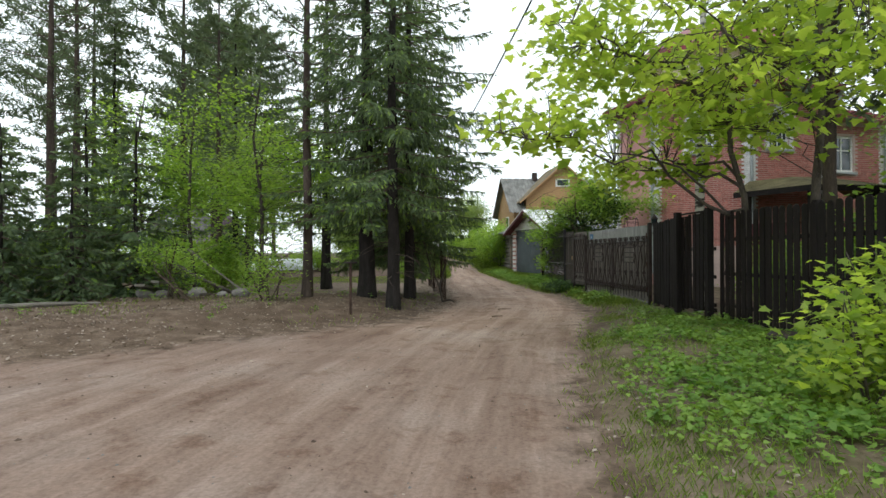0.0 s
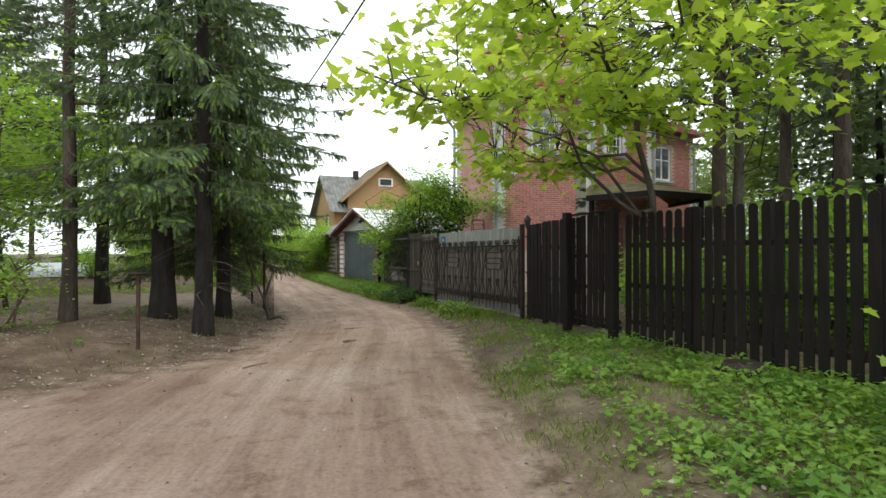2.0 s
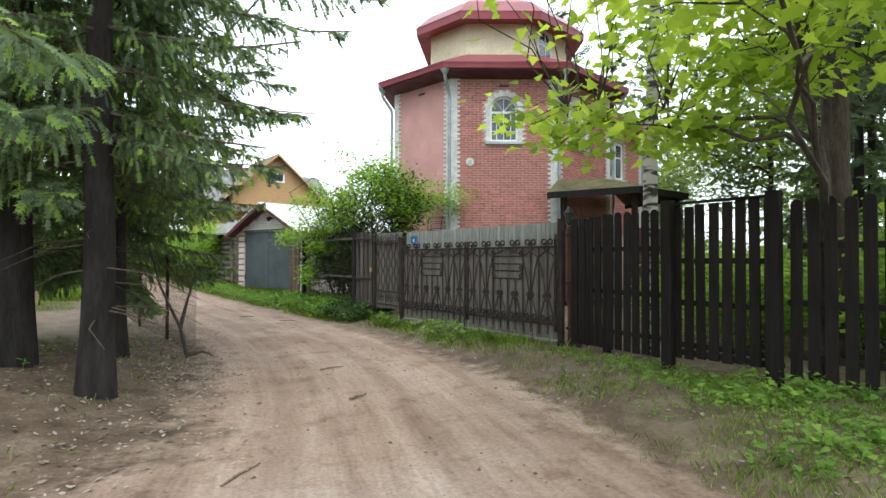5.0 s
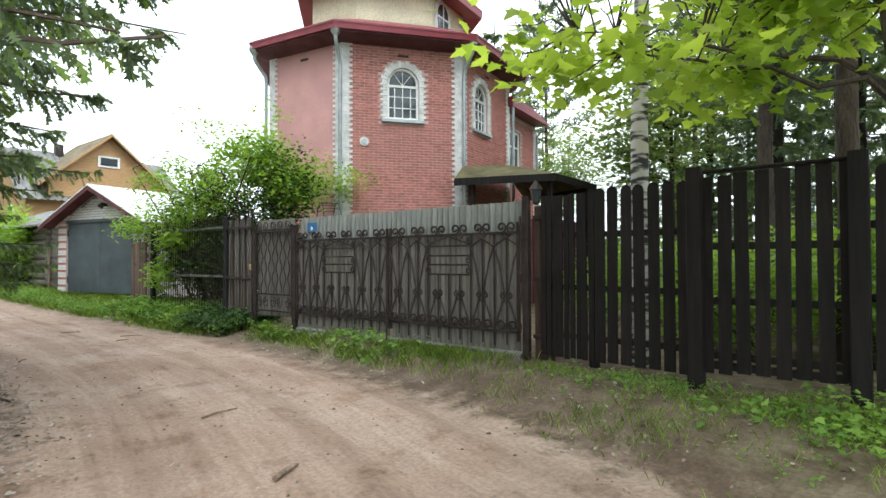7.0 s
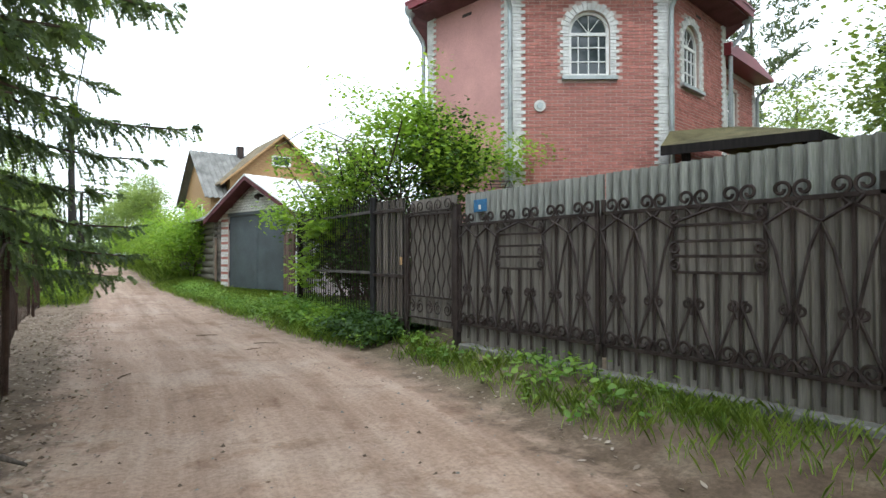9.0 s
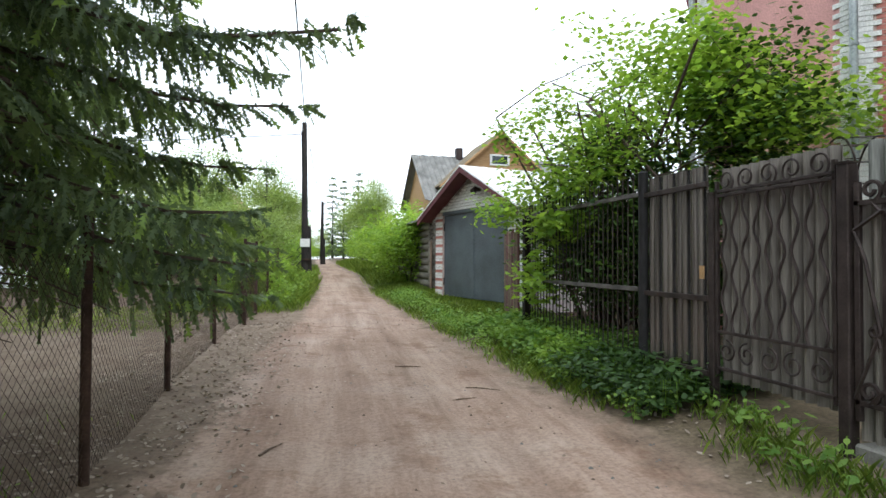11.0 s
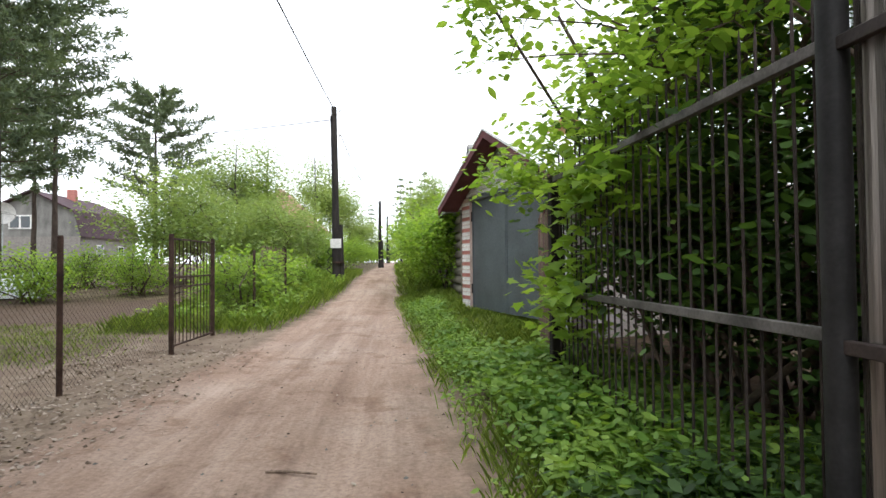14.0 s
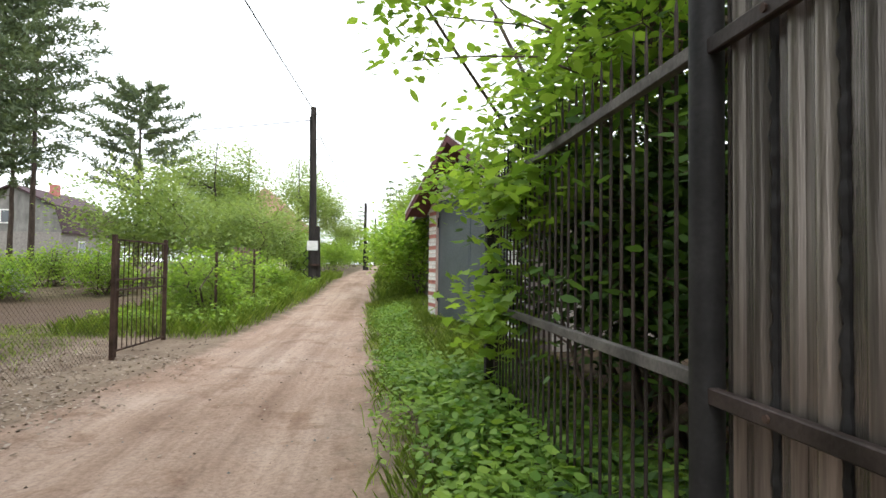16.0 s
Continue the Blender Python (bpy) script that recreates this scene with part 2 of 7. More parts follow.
# ---------------------------------------------------------------- geometry helpers
class Geo:
    """Collects vertices and faces of one mesh."""

    def __init__(self):
        self.v, self.f = [], []

    def add(self, vs, fs):
        o = len(self.v)
        self.v += [tuple(p) for p in vs]
        self.f += [tuple(i + o for i in f) for f in fs]
        return self

    def box(self, x0, x1, y0, y1, z0, z1, c=0.0):
        """A box; with c, its edges along the longest side are chamfered."""
        if not c:
            vs = [(x, y, z) for z in (z0, z1) for y in (y0, y1) for x in (x0, x1)]
            return self.add(vs, [(0, 2, 3, 1), (4, 5, 7, 6), (0, 1, 5, 4), (2, 6, 7, 3), (0, 4, 6, 2), (1, 3, 7, 5)])
        d = (x1 - x0, y1 - y0, z1 - z0)
        ax = d.index(max(d))
        a, b = [i for i in range(3) if i != ax]
        lo, hi = (x0, y0, z0), (x1, y1, z1)
        ring = [(lo[a] + c, lo[b]), (hi[a] - c, lo[b]), (hi[a], lo[b] + c), (hi[a], hi[b] - c), (hi[a] - c, hi[b]), (lo[a] + c, hi[b]), (lo[a], hi[b] - c), (lo[a], lo[b] + c)]
        vs = []
        for e in (lo[ax], hi[ax]):
            for p, q in ring:
                w = [0, 0, 0]
                w[ax], w[a], w[b] = e, p, q
                vs.append(w)
        return self.add(vs, [tuple(range(7, -1, -1)), tuple(range(8, 16))] + [(i, (i + 1) % 8, 8 + (i + 1) % 8, 8 + i) for i in range(8)])

    def tube(self, pts, r, n=8, cap=True):
        """A round bar along pts; r is one radius or one for each point."""
        pts = [Vector(p) for p in pts]
        rs = r if isinstance(r, (list, tuple)) else [r] * len(pts)
        vs, fs, up = [], [], None
        for i, p in enumerate(pts):
            d = (pts[min(i + 1, len(pts) - 1)] - pts[max(i - 1, 0)]).normalized()
            if up is None:
                up = d.orthogonal().normalized()
            up = (up - d * up.dot(d)).normalized()
            s = d.cross(up)
            for k in range(n):
                a = 2 * math.pi * k / n
                vs.append(p + (up * math.cos(a) + s * math.sin(a)) * rs[i])
        for i in range(len(pts) - 1):
            for k in range(n):
                fs.append((i * n + k, i * n + (k + 1) % n, (i + 1) * n + (k + 1) % n, (i + 1) * n + k))
        if cap:
            fs += [tuple(range(n - 1, -1, -1)), tuple((len(pts) - 1) * n + k for k in range(n))]
        return self.add(vs, fs)

    def prism(self, poly, axis, d0, d1):
        """A flat outline in the two axes other than axis, drawn out from d0 to d1."""
        vs = []
        for e in (d0, d1):
            for p, q in poly:
                w = [p, q]
                w.insert(axis, e)
                vs.append(w)
        n = len(poly)
        return self.add(vs, [tuple(range(n - 1, -1, -1)), tuple(range(n, 2 * n))] + [(i, (i + 1) % n, n + (i + 1) % n, n + i) for i in range(n)])


def np_mesh(name, V, F, material):
    """A mesh from arrays, all faces with the same number of corners."""
    V, F = np.asarray(V, np.float32), np.asarray(F, np.int32)
    me = bpy.data.meshes.new(name)
    me.vertices.add(len(V))
    me.vertices.foreach_set("co", V.ravel())
    me.loops.add(F.size)
    me.loops.foreach_set("vertex_index", F.ravel())
    me.polygons.add(len(F))
    me.polygons.foreach_set("loop_start", np.arange(0, F.size, F.shape[1], dtype=np.int32))
    me.update(calc_edges=True)
    me.materials.append(material)
    return me


def to_mesh(name, geo, material, smooth=False):
    me = bpy.data.meshes.new(name)
    me.from_pydata(geo.v, [], geo.f)
    bm = bmesh.new()
    bm.from_mesh(me)
    bmesh.ops.recalc_face_normals(bm, faces=bm.faces)
    bm.to_mesh(me)
    bm.free()
    me.materials.append(material)
    if smooth:
        me.shade_smooth()
        me.set_sharp_from_angle(angle=radians(40))
    return me


def thing(name, loc, rz=0.0, label="", category="", group="", kind=""):
    ob = new(name)
    ob.empty_display_size = 0.1
    ob.matrix_world = pose(*loc, 0, 0, rz)
    return tagged(ob, label, category, group, kind)


def part(name, geo, material, parent, label="", at=None, smooth=False):
    """One mesh object under a thing or part, in its parent's own axes."""
    me = geo if isinstance(geo, bpy.types.Mesh) else to_mesh(name, geo, material, smooth)
    ob = new(name, me)
    ob.parent = parent
    if at is not None:
        ob.matrix_basis = at
    return tagged(ob, label)


def solid(name, geo, material, label, category, kind="", group="", smooth=False):
    """One mesh as a thing of its own, in world axes."""
    ob = new(name, to_mesh(name, geo, material, smooth))
    return tagged(ob, label, category, group, kind)


# ---------------------------------------------------------------- the lie of the land
RIGHT_EDGE = ((-30, -3.0), (-5, 0.0), (0, 1.1), (3.6, 1.9), (6.1, 2.5), (8.9, 3.4), (10.4, 4.0), (13.4, 5.2), (15.2, 5.5), (17.5, 5.85), (20.5, 6.2), (25, 6.05), (35, 5.85), (60, 6.2), (120, 7.5), (400, 12.0))
LEFT_EDGE = ((11.2, -40.0), (11.6, -6.0), (11.9, -1.2), (12.9, 0.7), (15, 1.6), (17.5, 2.3), (19, 2.5), (21.5, 2.75), (25, 2.85), (29.5, 3.5), (36, 4.1), (40, 4.3), (60, 4.6), (120, 5.7), (400, 10.0))


def road_edge(edge, y):
    return np.interp(y, [p[0] for p in edge], [p[1] for p in edge])


def smooth01(a, b, v):
    u = np.clip((v - a) / (b - a), 0, 1)
    return u * u * (3 - 2 * u)


def wave(x, y):
    return (np.sin(x * 1.7 + np.sin(y * 0.9) * 1.3) * np.cos(y * 1.3 + np.sin(x * 0.8)) + 0.5 * np.sin(x * 4.1 + y * 2.3) * np.cos(y * 3.7 - x * 1.9))


def left_bank(x, y):
    """How far a spot lies beyond the road's left border; the open ground narrows into the lane near y = 13."""
    a = (y - 12.4 - 0.75 * np.clip(x, -6.5, 2.0)) * 0.8
    w = smooth01(12.5, 14.5, y)
    return (1 - w) * a + w * np.minimum(road_edge(LEFT_EDGE, y) - x, a)


def ground_z(x, y):
    x, y = np.asarray(x, float), np.asarray(y, float)
    z = -0.40 + np.where(y < 44, 0.8 * (np.clip(y - 14, 0, 30) / 30) ** 2.5, 0.8 + 0.013 * (np.clip(y, 44, 110) - 44))
    re, le = road_edge(RIGHT_EDGE, y), road_edge(LEFT_EDGE, y)
    bank = left_bank(x, y)
    z = z + 0.2 * smooth01(0.0, 1.3, x - re) + (0.02 + 0.34 * smooth01(23, 17, y)) * smooth01(0.0, 3.2, bank)
    off = np.maximum(smooth01(0, 0.6, x - re), smooth01(0, 0.6, bank))
    z = z + 0.022 * wave(x * 0.8, y * 0.8) * (0.35 + off)
    mid = np.where(y > 11, (np.maximum(le, -2) + re) / 2, re - 2.2)
    for side in (-0.75, 0.75):       # wheel ruts
        z = z - 0.035 * np.exp(-((x - mid - side) / 0.22) ** 2) * (1 - off)
    return z


def gz(x, y):
    return float(ground_z(x, y))


# ---------------------------------------------------------------- ground
def lines(*runs):
    out = []
    for a, b, n in runs:
        out += list(np.linspace(a, b, n, endpoint=False))
    return np.array(out + [runs[-1][1]])


gx = lines((-600, -80, 14), (-80, -14, 44), (-14, 8.5, 140), (8.5, 40, 30), (40, 600, 16))
gy = lines((-600, -40, 12), (-40, -3, 30), (-3, 36, 240), (36, 120, 80), (120, 700, 20))
GX, GY = np.meshgrid(gx, gy)
GZ = ground_z(GX, GY)
fine_zone = (GX > -14) & (GX < 8.5) & (GY > -3) & (GY < 36)
GZ = GZ + fine_zone * rng.normal(0, 0.0035, GZ.shape)
nx, ny = len(gx), len(gy)
idx = np.arange(nx * ny).reshape(ny, nx)
gF = np.stack([idx[:-1, :-1], idx[:-1, 1:], idx[1:, 1:], idx[1:, :-1]], -1).reshape(-1, 4)

gm = bpy.data.materials.new("earth_road_and_verge")
gm.use_nodes = True
n, l = gm.node_tree.nodes, gm.node_tree.links
pb = n["Principled BSDF"]
geo_n = n.new("ShaderNodeNewGeometry")


def gnoise(sc, det=5, vec=None, rough=0.55):
    q = n.new("ShaderNodeTexNoise")
    q.inputs["Scale"].default_value, q.inputs["Detail"].default_value, q.inputs["Roughness"].default_value = sc, det, rough
    l.new(vec or geo_n.outputs["Position"], q.inputs["Vector"])
    return q.outputs[0]


def gramp(src, stops):
    r = n.new("ShaderNodeValToRGB")
    while len(r.color_ramp.elements) < len(stops):
        r.color_ramp.elements.new(0.5)
    for e, (p, c) in zip(r.color_ramp.elements, stops):
        e.position, e.color = p, (*c, 1)
    l.new(src, r.inputs[0])
    return r.outputs[0]


def gmix(fac, a, b, mode="MIX"):
    q = n.new("ShaderNodeMixRGB")
    q.blend_type = mode
    for i, v in enumerate((fac, a, b)):
        if isinstance(v, float):
            q.inputs[i].default_value = v
        else:
            l.new(v, q.inputs[i])
    return q.outputs[0]


def gmath(op, a, b):
    q = n.new("ShaderNodeMath")
    q.operation = op
    q.use_clamp = True
    for i, v in enumerate((a, b)):
        if isinstance(v, float):
            q.inputs[i].default_value = v
        else:
            l.new(v, q.inputs[i])
    return q.outputs[0]


at_n = n.new("ShaderNodeAttribute")
at_n.attribute_name = "cover"
sep = n.new("ShaderNodeSeparateColor")
l.new(at_n.outputs["Color"], sep.inputs[0])
broad, midn, grain, pebble = gnoise(0.5, 5), gnoise(2.6, 6, rough=0.65), gnoise(26.0, 5, rough=0.7), gnoise(90.0, 3)
lane_n = n.new("ShaderNodeAttribute")
lane_n.attribute_name = "lane"
str_map = n.new("ShaderNodeMapping")
str_map.inputs["Scale"].default_value = (3.6, 0.28, 1)
l.new(lane_n.outputs["Vector"], str_map.inputs[0])
streak = gnoise(1.0, 7, str_map.outputs[0], 0.66)
fine_map = n.new("ShaderNodeMapping")
fine_map.inputs["Scale"].default_value = (16.0, 2.2, 1)
l.new(lane_n.outputs["Vector"], fine_map.inputs[0])
tread = gnoise(1.0, 4, fine_map.outputs[0], 0.7)
road_c = gramp(broad, [(0.3, (0.165, 0.104, 0.076)), (0.48, (0.240, 0.166, 0.130)), (0.72, (0.310, 0.246, 0.210))])
road_c = gmix(0.4, road_c, gramp(streak, [(0.32, (0.135, 0.092, 0.066)), (0.5, (0.252, 0.186, 0.143)), (0.68, (0.362, 0.286, 0.234))]))
road_c = gmix(0.32, road_c, gramp(tread, [(0.32, (0.620, 0.580, 0.550)), (0.5, (1, 1, 1)), (0.72, (1.160, 1.140, 1.120))]), "MULTIPLY")
track_map = n.new("ShaderNodeMapping")
track_map.inputs["Scale"].default_value = (1.5, 0.10, 1)
l.new(lane_n.outputs["Vector"], track_map.inputs[0])
track = gnoise(1.0, 4, track_map.outputs[0], 0.6)
road_c = gmix(0.55, road_c, gramp(track, [(0.36, (0.68, 0.63, 0.60)), (0.5, (1, 1, 1)), (0.64, (1.16, 1.17, 1.18))]), "MULTIPLY")
blot = gnoise(1.9, 9, rough=0.68)
road_c = gmix(0.6, road_c, gramp(blot, [(0.36, (0.60, 0.50, 0.43)), (0.46, (1, 1, 1)), (0.62, (1.050, 1.050, 1.060))]), "MULTIPLY")
road_c = gmix(0.8, road_c, gramp(grain, [(0.3, (0.620, 0.600, 0.580)), (0.55, (1, 1, 1)), (0.75, (1.200, 1.180, 1.160))]), "MULTIPLY")
dry_n = n.new("ShaderNodeAttribute")
dry_n.attribute_name = "dry"
sand = gmix(1.0, road_c, gramp(grain, [(0.0, (1.34, 1.34, 1.30)), (1.0, (1.34, 1.34, 1.30))]), "MULTIPLY")
road_c = gmix(dry_n.outputs["Fac"], road_c, sand)
lit_c = gramp(midn, [(0.3, (0.078, 0.054, 0.037)), (0.5, (0.130, 0.092, 0.064)), (0.7, (0.200, 0.150, 0.112))])
lit_c = gmix(0.55, lit_c, gramp(grain, [(0.35, (0.45, 0.43, 0.42)), (0.55, (1, 1, 1)), (0.7, (1.5, 1.45, 1.4))]), "MULTIPLY")
bare_c = gramp(midn, [(0.3, (0.165, 0.118, 0.085)), (0.5, (0.225, 0.172, 0.125)), (0.7, (0.275, 0.22, 0.165))])
bare_c = gmix(0.6, bare_c, gramp(grain, [(0.35, (0.65, 0.63, 0.62)), (0.55, (1, 1, 1)), (0.7, (1.2, 1.18, 1.15))]), "MULTIPLY")
lit_c = gmix(gmath("MULTIPLY", at_n.outputs["Alpha"], 0.85), lit_c, bare_c)
grs_c = gramp(midn, [(0.3, (0.075, 0.062, 0.036)), (0.5, (0.142, 0.110, 0.072)), (0.7, (0.205, 0.160, 0.115))])
grs_c = gmix(0.7, grs_c, gramp(grain, [(0.35, (0.5, 0.5, 0.5)), (0.7, (1.35, 1.35, 1.3))]), "MULTIPLY")
soil_c = gramp(grain, [(0.3, (0.06, 0.042, 0.03)), (0.7, (0.15, 0.105, 0.075))])


def brk(mask):
    """The cover's edge, frayed."""
    q = n.new("ShaderNodeMapRange")
    q.inputs[1].default_value, q.inputs[2].default_value = 0.32, 0.68
    q2 = n.new("ShaderNodeMath")
    q2.operation = "MULTIPLY_ADD"
    q2.inputs[1].default_value = 1.3
    l.new(midn, q2.inputs[0])
    q3 = n.new("ShaderNodeMath")
    q3.operation, q3.inputs[1].default_value = "SUBTRACT", 0.65
    l.new(mask, q3.inputs[0])
    l.new(q3.outputs[0], q2.inputs[2])
    l.new(q2.outputs[0], q.inputs[0])
    return q.outputs[0]


col = gmix(brk(sep.outputs[1]), lit_c, grs_c)
col = gmix(brk(sep.outputs[2]), col, soil_c)
col = gmix(brk(sep.outputs[0]), col, road_c)
l.new(col, pb.inputs["Base Color"])
pb.inputs["Roughness"].default_value = 0.95
pb.inputs["Specular IOR Level"].default_value = 0.15
bmp1 = n.new("ShaderNodeBump")
bmp1.inputs["Strength"].default_value, bmp1.inputs["Distance"].default_value = 0.55, 0.02
hsum = gmath("ADD", gmath("MULTIPLY", gmath("ADD", gmath("MULTIPLY", midn, 0.5), gmath("MULTIPLY", tread, 0.5)), 0.6), gmath("MULTIPLY", grain, 0.4))
l.new(hsum, bmp1.inputs["Height"])
l.new(bmp1.outputs[0], pb.inputs["Normal"])

gmesh = np_mesh("ground", np.stack([GX, GY, GZ], -1).reshape(-1, 3), gF, gm)
gmesh.shade_smooth()
re_, le_ = road_edge(RIGHT_EDGE, GY), road_edge(LEFT_EDGE, GY)
bank_ = left_bank(GX, GY)
is_road = np.clip(0.5 + np.minimum((re_ - GX) / 1.2, -bank_ / (0.8 + 1.6 * smooth01(20, 12, GY))), 0, 1)
grassy = np.clip(0.5 + (GX - re_ - 0.25) / 0.7, 0, 1) * np.clip(0.35 + 0.65 * smooth01(-6, 3, -np.abs(GY - 6) + 3) + smooth01(15, 19, GY), 0, 1) * (GX < 60)
grassy = np.maximum(grassy, np.clip(0.5 + (le_ - GX) / 0.6, 0, 1) * smooth01(30.0, 31.5, GY))
grassy = np.maximum(grassy, smooth01(27.0, 28.6, GY) * smooth01(1.9, 0.6, GX) * smooth01(-14, -6, GX) * smooth01(32.2, 31.4, GY))
grassy = np.maximum(grassy, smooth01(-22, -30, GX) * 0.6)
dug = smooth01(31.6, 32.2, GY) * smooth01(37.5, 36.8, GY) * smooth01(0.6, -0.2, GX) * smooth01(-15, -14, GX)
run_y = np.arange(-700.0, 800.0, 0.5)
run_l, run_r = road_edge(LEFT_EDGE, run_y), road_edge(RIGHT_EDGE, run_y)
run_b = smooth01(4, 16, run_y)
run_mid = run_b * (np.maximum(run_l, -2) + run_r) / 2 + (1 - run_b) * (run_r - 2.2)
bell = np.exp(-0.5 * (np.arange(-20, 21) * 0.5 / 2.4) ** 2)
run_mid = np.convolve(np.pad(run_mid, 20, mode="edge"), bell / bell.sum(), mode="valid")
mid_line = np.interp(GY, run_y, run_mid)
lane = gmesh.attributes.new("lane", "FLOAT_VECTOR", "POINT")
lane.data.foreach_set("vector", np.stack([GX - mid_line, GY, np.zeros_like(GX)], -1).astype(np.float32).ravel())
dry = gmesh.attributes.new("dry", "FLOAT", "POINT")
dry.data.foreach_set("value", (smooth01(9.0, 16.0, GY + 0.5 * GX + 0.8 * np.sin(GX * 1.3)) * (1 - 0.22 * smooth01(19, 24, GY))).astype(np.float32).ravel())
cover = gmesh.color_attributes.new("cover", "FLOAT_COLOR", "POINT")
cover.data.foreach_set("color", np.stack([is_road, grassy, dug, smooth01(14, 25, GY + 0.8 * np.sin(GX * 1.3))], -1).astype(np.float32).ravel())
tagged(new("ground", gmesh), "rutted sandy earth road with leaf litter and grassy verges", "ground", kind="structure")


# ---------------------------------------------------------------- brick tower house
HC = Vector((14.97, 24.82))            # the octagon's middle
R8, SIDE = 4.53, 3.47
A0 = math.atan2(20.4 - 24.82, 13.9 - 14.97)    # the corner between the front and the right face
CORNER = [HC + Vector((math.cos(A0 + k * math.pi / 4), math.sin(A0 + k * math.pi / 4))) * R8 for k in range(8)]
c7 = CORNER[7]
CORNER[6] = c7 + (CORNER[6] - c7) * 0.80       # the plastered side is shorter
CORNER[5] = Vector((13.7, 28.5))
WALL_TOP, WALL_BASE = 7.3, -0.2
house = thing("tower_house", (HC.x, HC.y, WALL_BASE), 0, "octagonal red brick house with white quoins and red metal roof", "house")


def rel(p, z):
    return (p.x - HC.x, p.y - HC.y, z - WALL_BASE)


def face_axes(k):
    """Start corner, direction along and outward normal of the wall from corner k to corner k+1, in the house's axes."""
    a, b = CORNER[k % 8] - HC, CORNER[(k + 1) % 8] - HC
    d = (b - a).normalized()
    return a, d, Vector((d.y, -d.x)), (b - a).length


WINDOWS = {7: (1.735, 5.10, 0.92, 1.48), 0: (1.30, 5.10, 0.92, 1.48)}     # face: middle along, sill height, width, height with arch


def face_point(k, s, z, out=0.0):
    a, d, nrm, _ = face_axes(k)
    p = a + d * s + nrm * out
    return (p.x, p.y, z - WALL_BASE)


def arch(mid, z0, w, h, n=10, grow=0.0):
    """Outline of an arched opening, from the lower left, counter-clockwise seen from outside."""
    r = w / 2 + grow
    zc = z0 + h - w / 2
    pts = [(mid - r, z0 - grow), (mid + r, z0 - grow)]
    return pts + [(mid + r * math.cos(math.pi * i / n), zc + r * math.sin(math.pi * i / n)) for i in range(n + 1)]


def wall_face(k, material, name):
    """One side of the octagon, 0.4 m thick, with its window opening cut through."""
    _, _, _, L = face_axes(k)
    g = Geo()
    if k not in WINDOWS:
        vs = [face_point(k, s, z, o) for o in (0, -0.4) for s, z in ((0, WALL_BASE), (L, WALL_BASE), (L, WALL_TOP), (0, WALL_TOP))]
        g.add(vs, [(0, 1, 2, 3), (7, 6, 5, 4), (0, 4, 5, 1), (1, 5, 6, 2), (2, 6, 7, 3), (3, 7, 4, 0)])
    else:
        mid, z0, w, h = WINDOWS[k]
        hole = arch(mid, z0, w, h)
        m = len(hole)
        vs = []
        for o in (0, -0.4):
            vs += [face_point(k, s, z, o) for s, z in ((0, WALL_BASE), (L, WALL_BASE), (L, WALL_TOP), (0, WALL_TOP))]
            vs += [face_point(k, s, z, o) for s, z in hole]
        q = 4 + m
        top = 4 + 2 + (m - 2) // 2
        for base, flip in ((0, False), (q, True)):
            fs = [(0, 1, 5, 4), (1, 2, *range(top, 4, -1)), (2, 3, top), (3, 0, 4, *range(4 + m - 1, top - 1, -1))]
            g.f += [tuple(base + i for i in (f[::-1] if flip else f)) for f in fs]
        g.f += [(4 + i, 4 + (i + 1) % m, q + 4 + (i + 1) % m, q + 4 + i) for i in range(m)]
        g.f += [(0, 1, q + 1, q), (1, 2, q + 2, q + 1), (2, 3, q + 3, q + 2), (3, 0, q, q + 3)]
        g.v = vs
    return part(name, g, material, house)


for k in range(8):
    wall_face(k, M["mortar"] if k in (7, 0) else M["pink"], "wall")


def ring8(r, z):
    return [((c.x - HC.x) * r / R8, (c.y - HC.y) * r / R8, z - WALL_BASE) for c in CORNER]


def skirt(rings, closed_top=False):
    g = Geo()
    vs = [p for rg in rings for p in rg]
    fs = [(i * 8 + k, i * 8 + (k + 1) % 8, (i + 1) * 8 + (k + 1) % 8, (i + 1) * 8 + k) for i in range(len(rings) - 1) for k in range(8)]
    if closed_top:
        fs.append(tuple((len(rings) - 1) * 8 + k for k in range(8)))
    return g.add(vs, fs)


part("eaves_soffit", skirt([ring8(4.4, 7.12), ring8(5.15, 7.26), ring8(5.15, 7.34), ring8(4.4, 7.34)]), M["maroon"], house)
part("fascia", skirt([ring8(5.12, 7.31), ring8(5.22, 7.31), ring8(5.24, 7.47), ring8(5.10, 7.47), ring8(5.12, 7.31)]), M["roof_red"], house, "dark red metal fascia")
part("lower_roof", skirt([ring8(5.26, 7.46), ring8(5.26, 7.51), ring8(2.8, 8.55)]), M["roof_red"], house, "red sheet metal skirt roof")
# cream upper storey of vertical siding strips
drum = skirt([ring8(2.95, 8.2), ring8(2.95, 9.75)])
part("upper_wall", drum, M["cream"], house, "cream metal siding")
for k in range(8):
    a, b = Vector(ring8(2.96, 8.2)[k]), Vector(ring8(2.96, 8.2)[(k + 1) % 8])
    g = Geo()
    for i in range(18):
        p = a.lerp(b, (i + 0.5) / 18)
        g.tube([p, p + Vector((0, 0, 1.5))], 0.022, 5, False)
    part("siding_rib", g, M["cream"], house)
part("upper_soffit", skirt([ring8(2.8, 9.6), ring8(3.55, 9.5), ring8(3.62, 9.5), ring8(3.64, 9.78), ring8(3.5, 9.8)]), M["roof_red"], house)
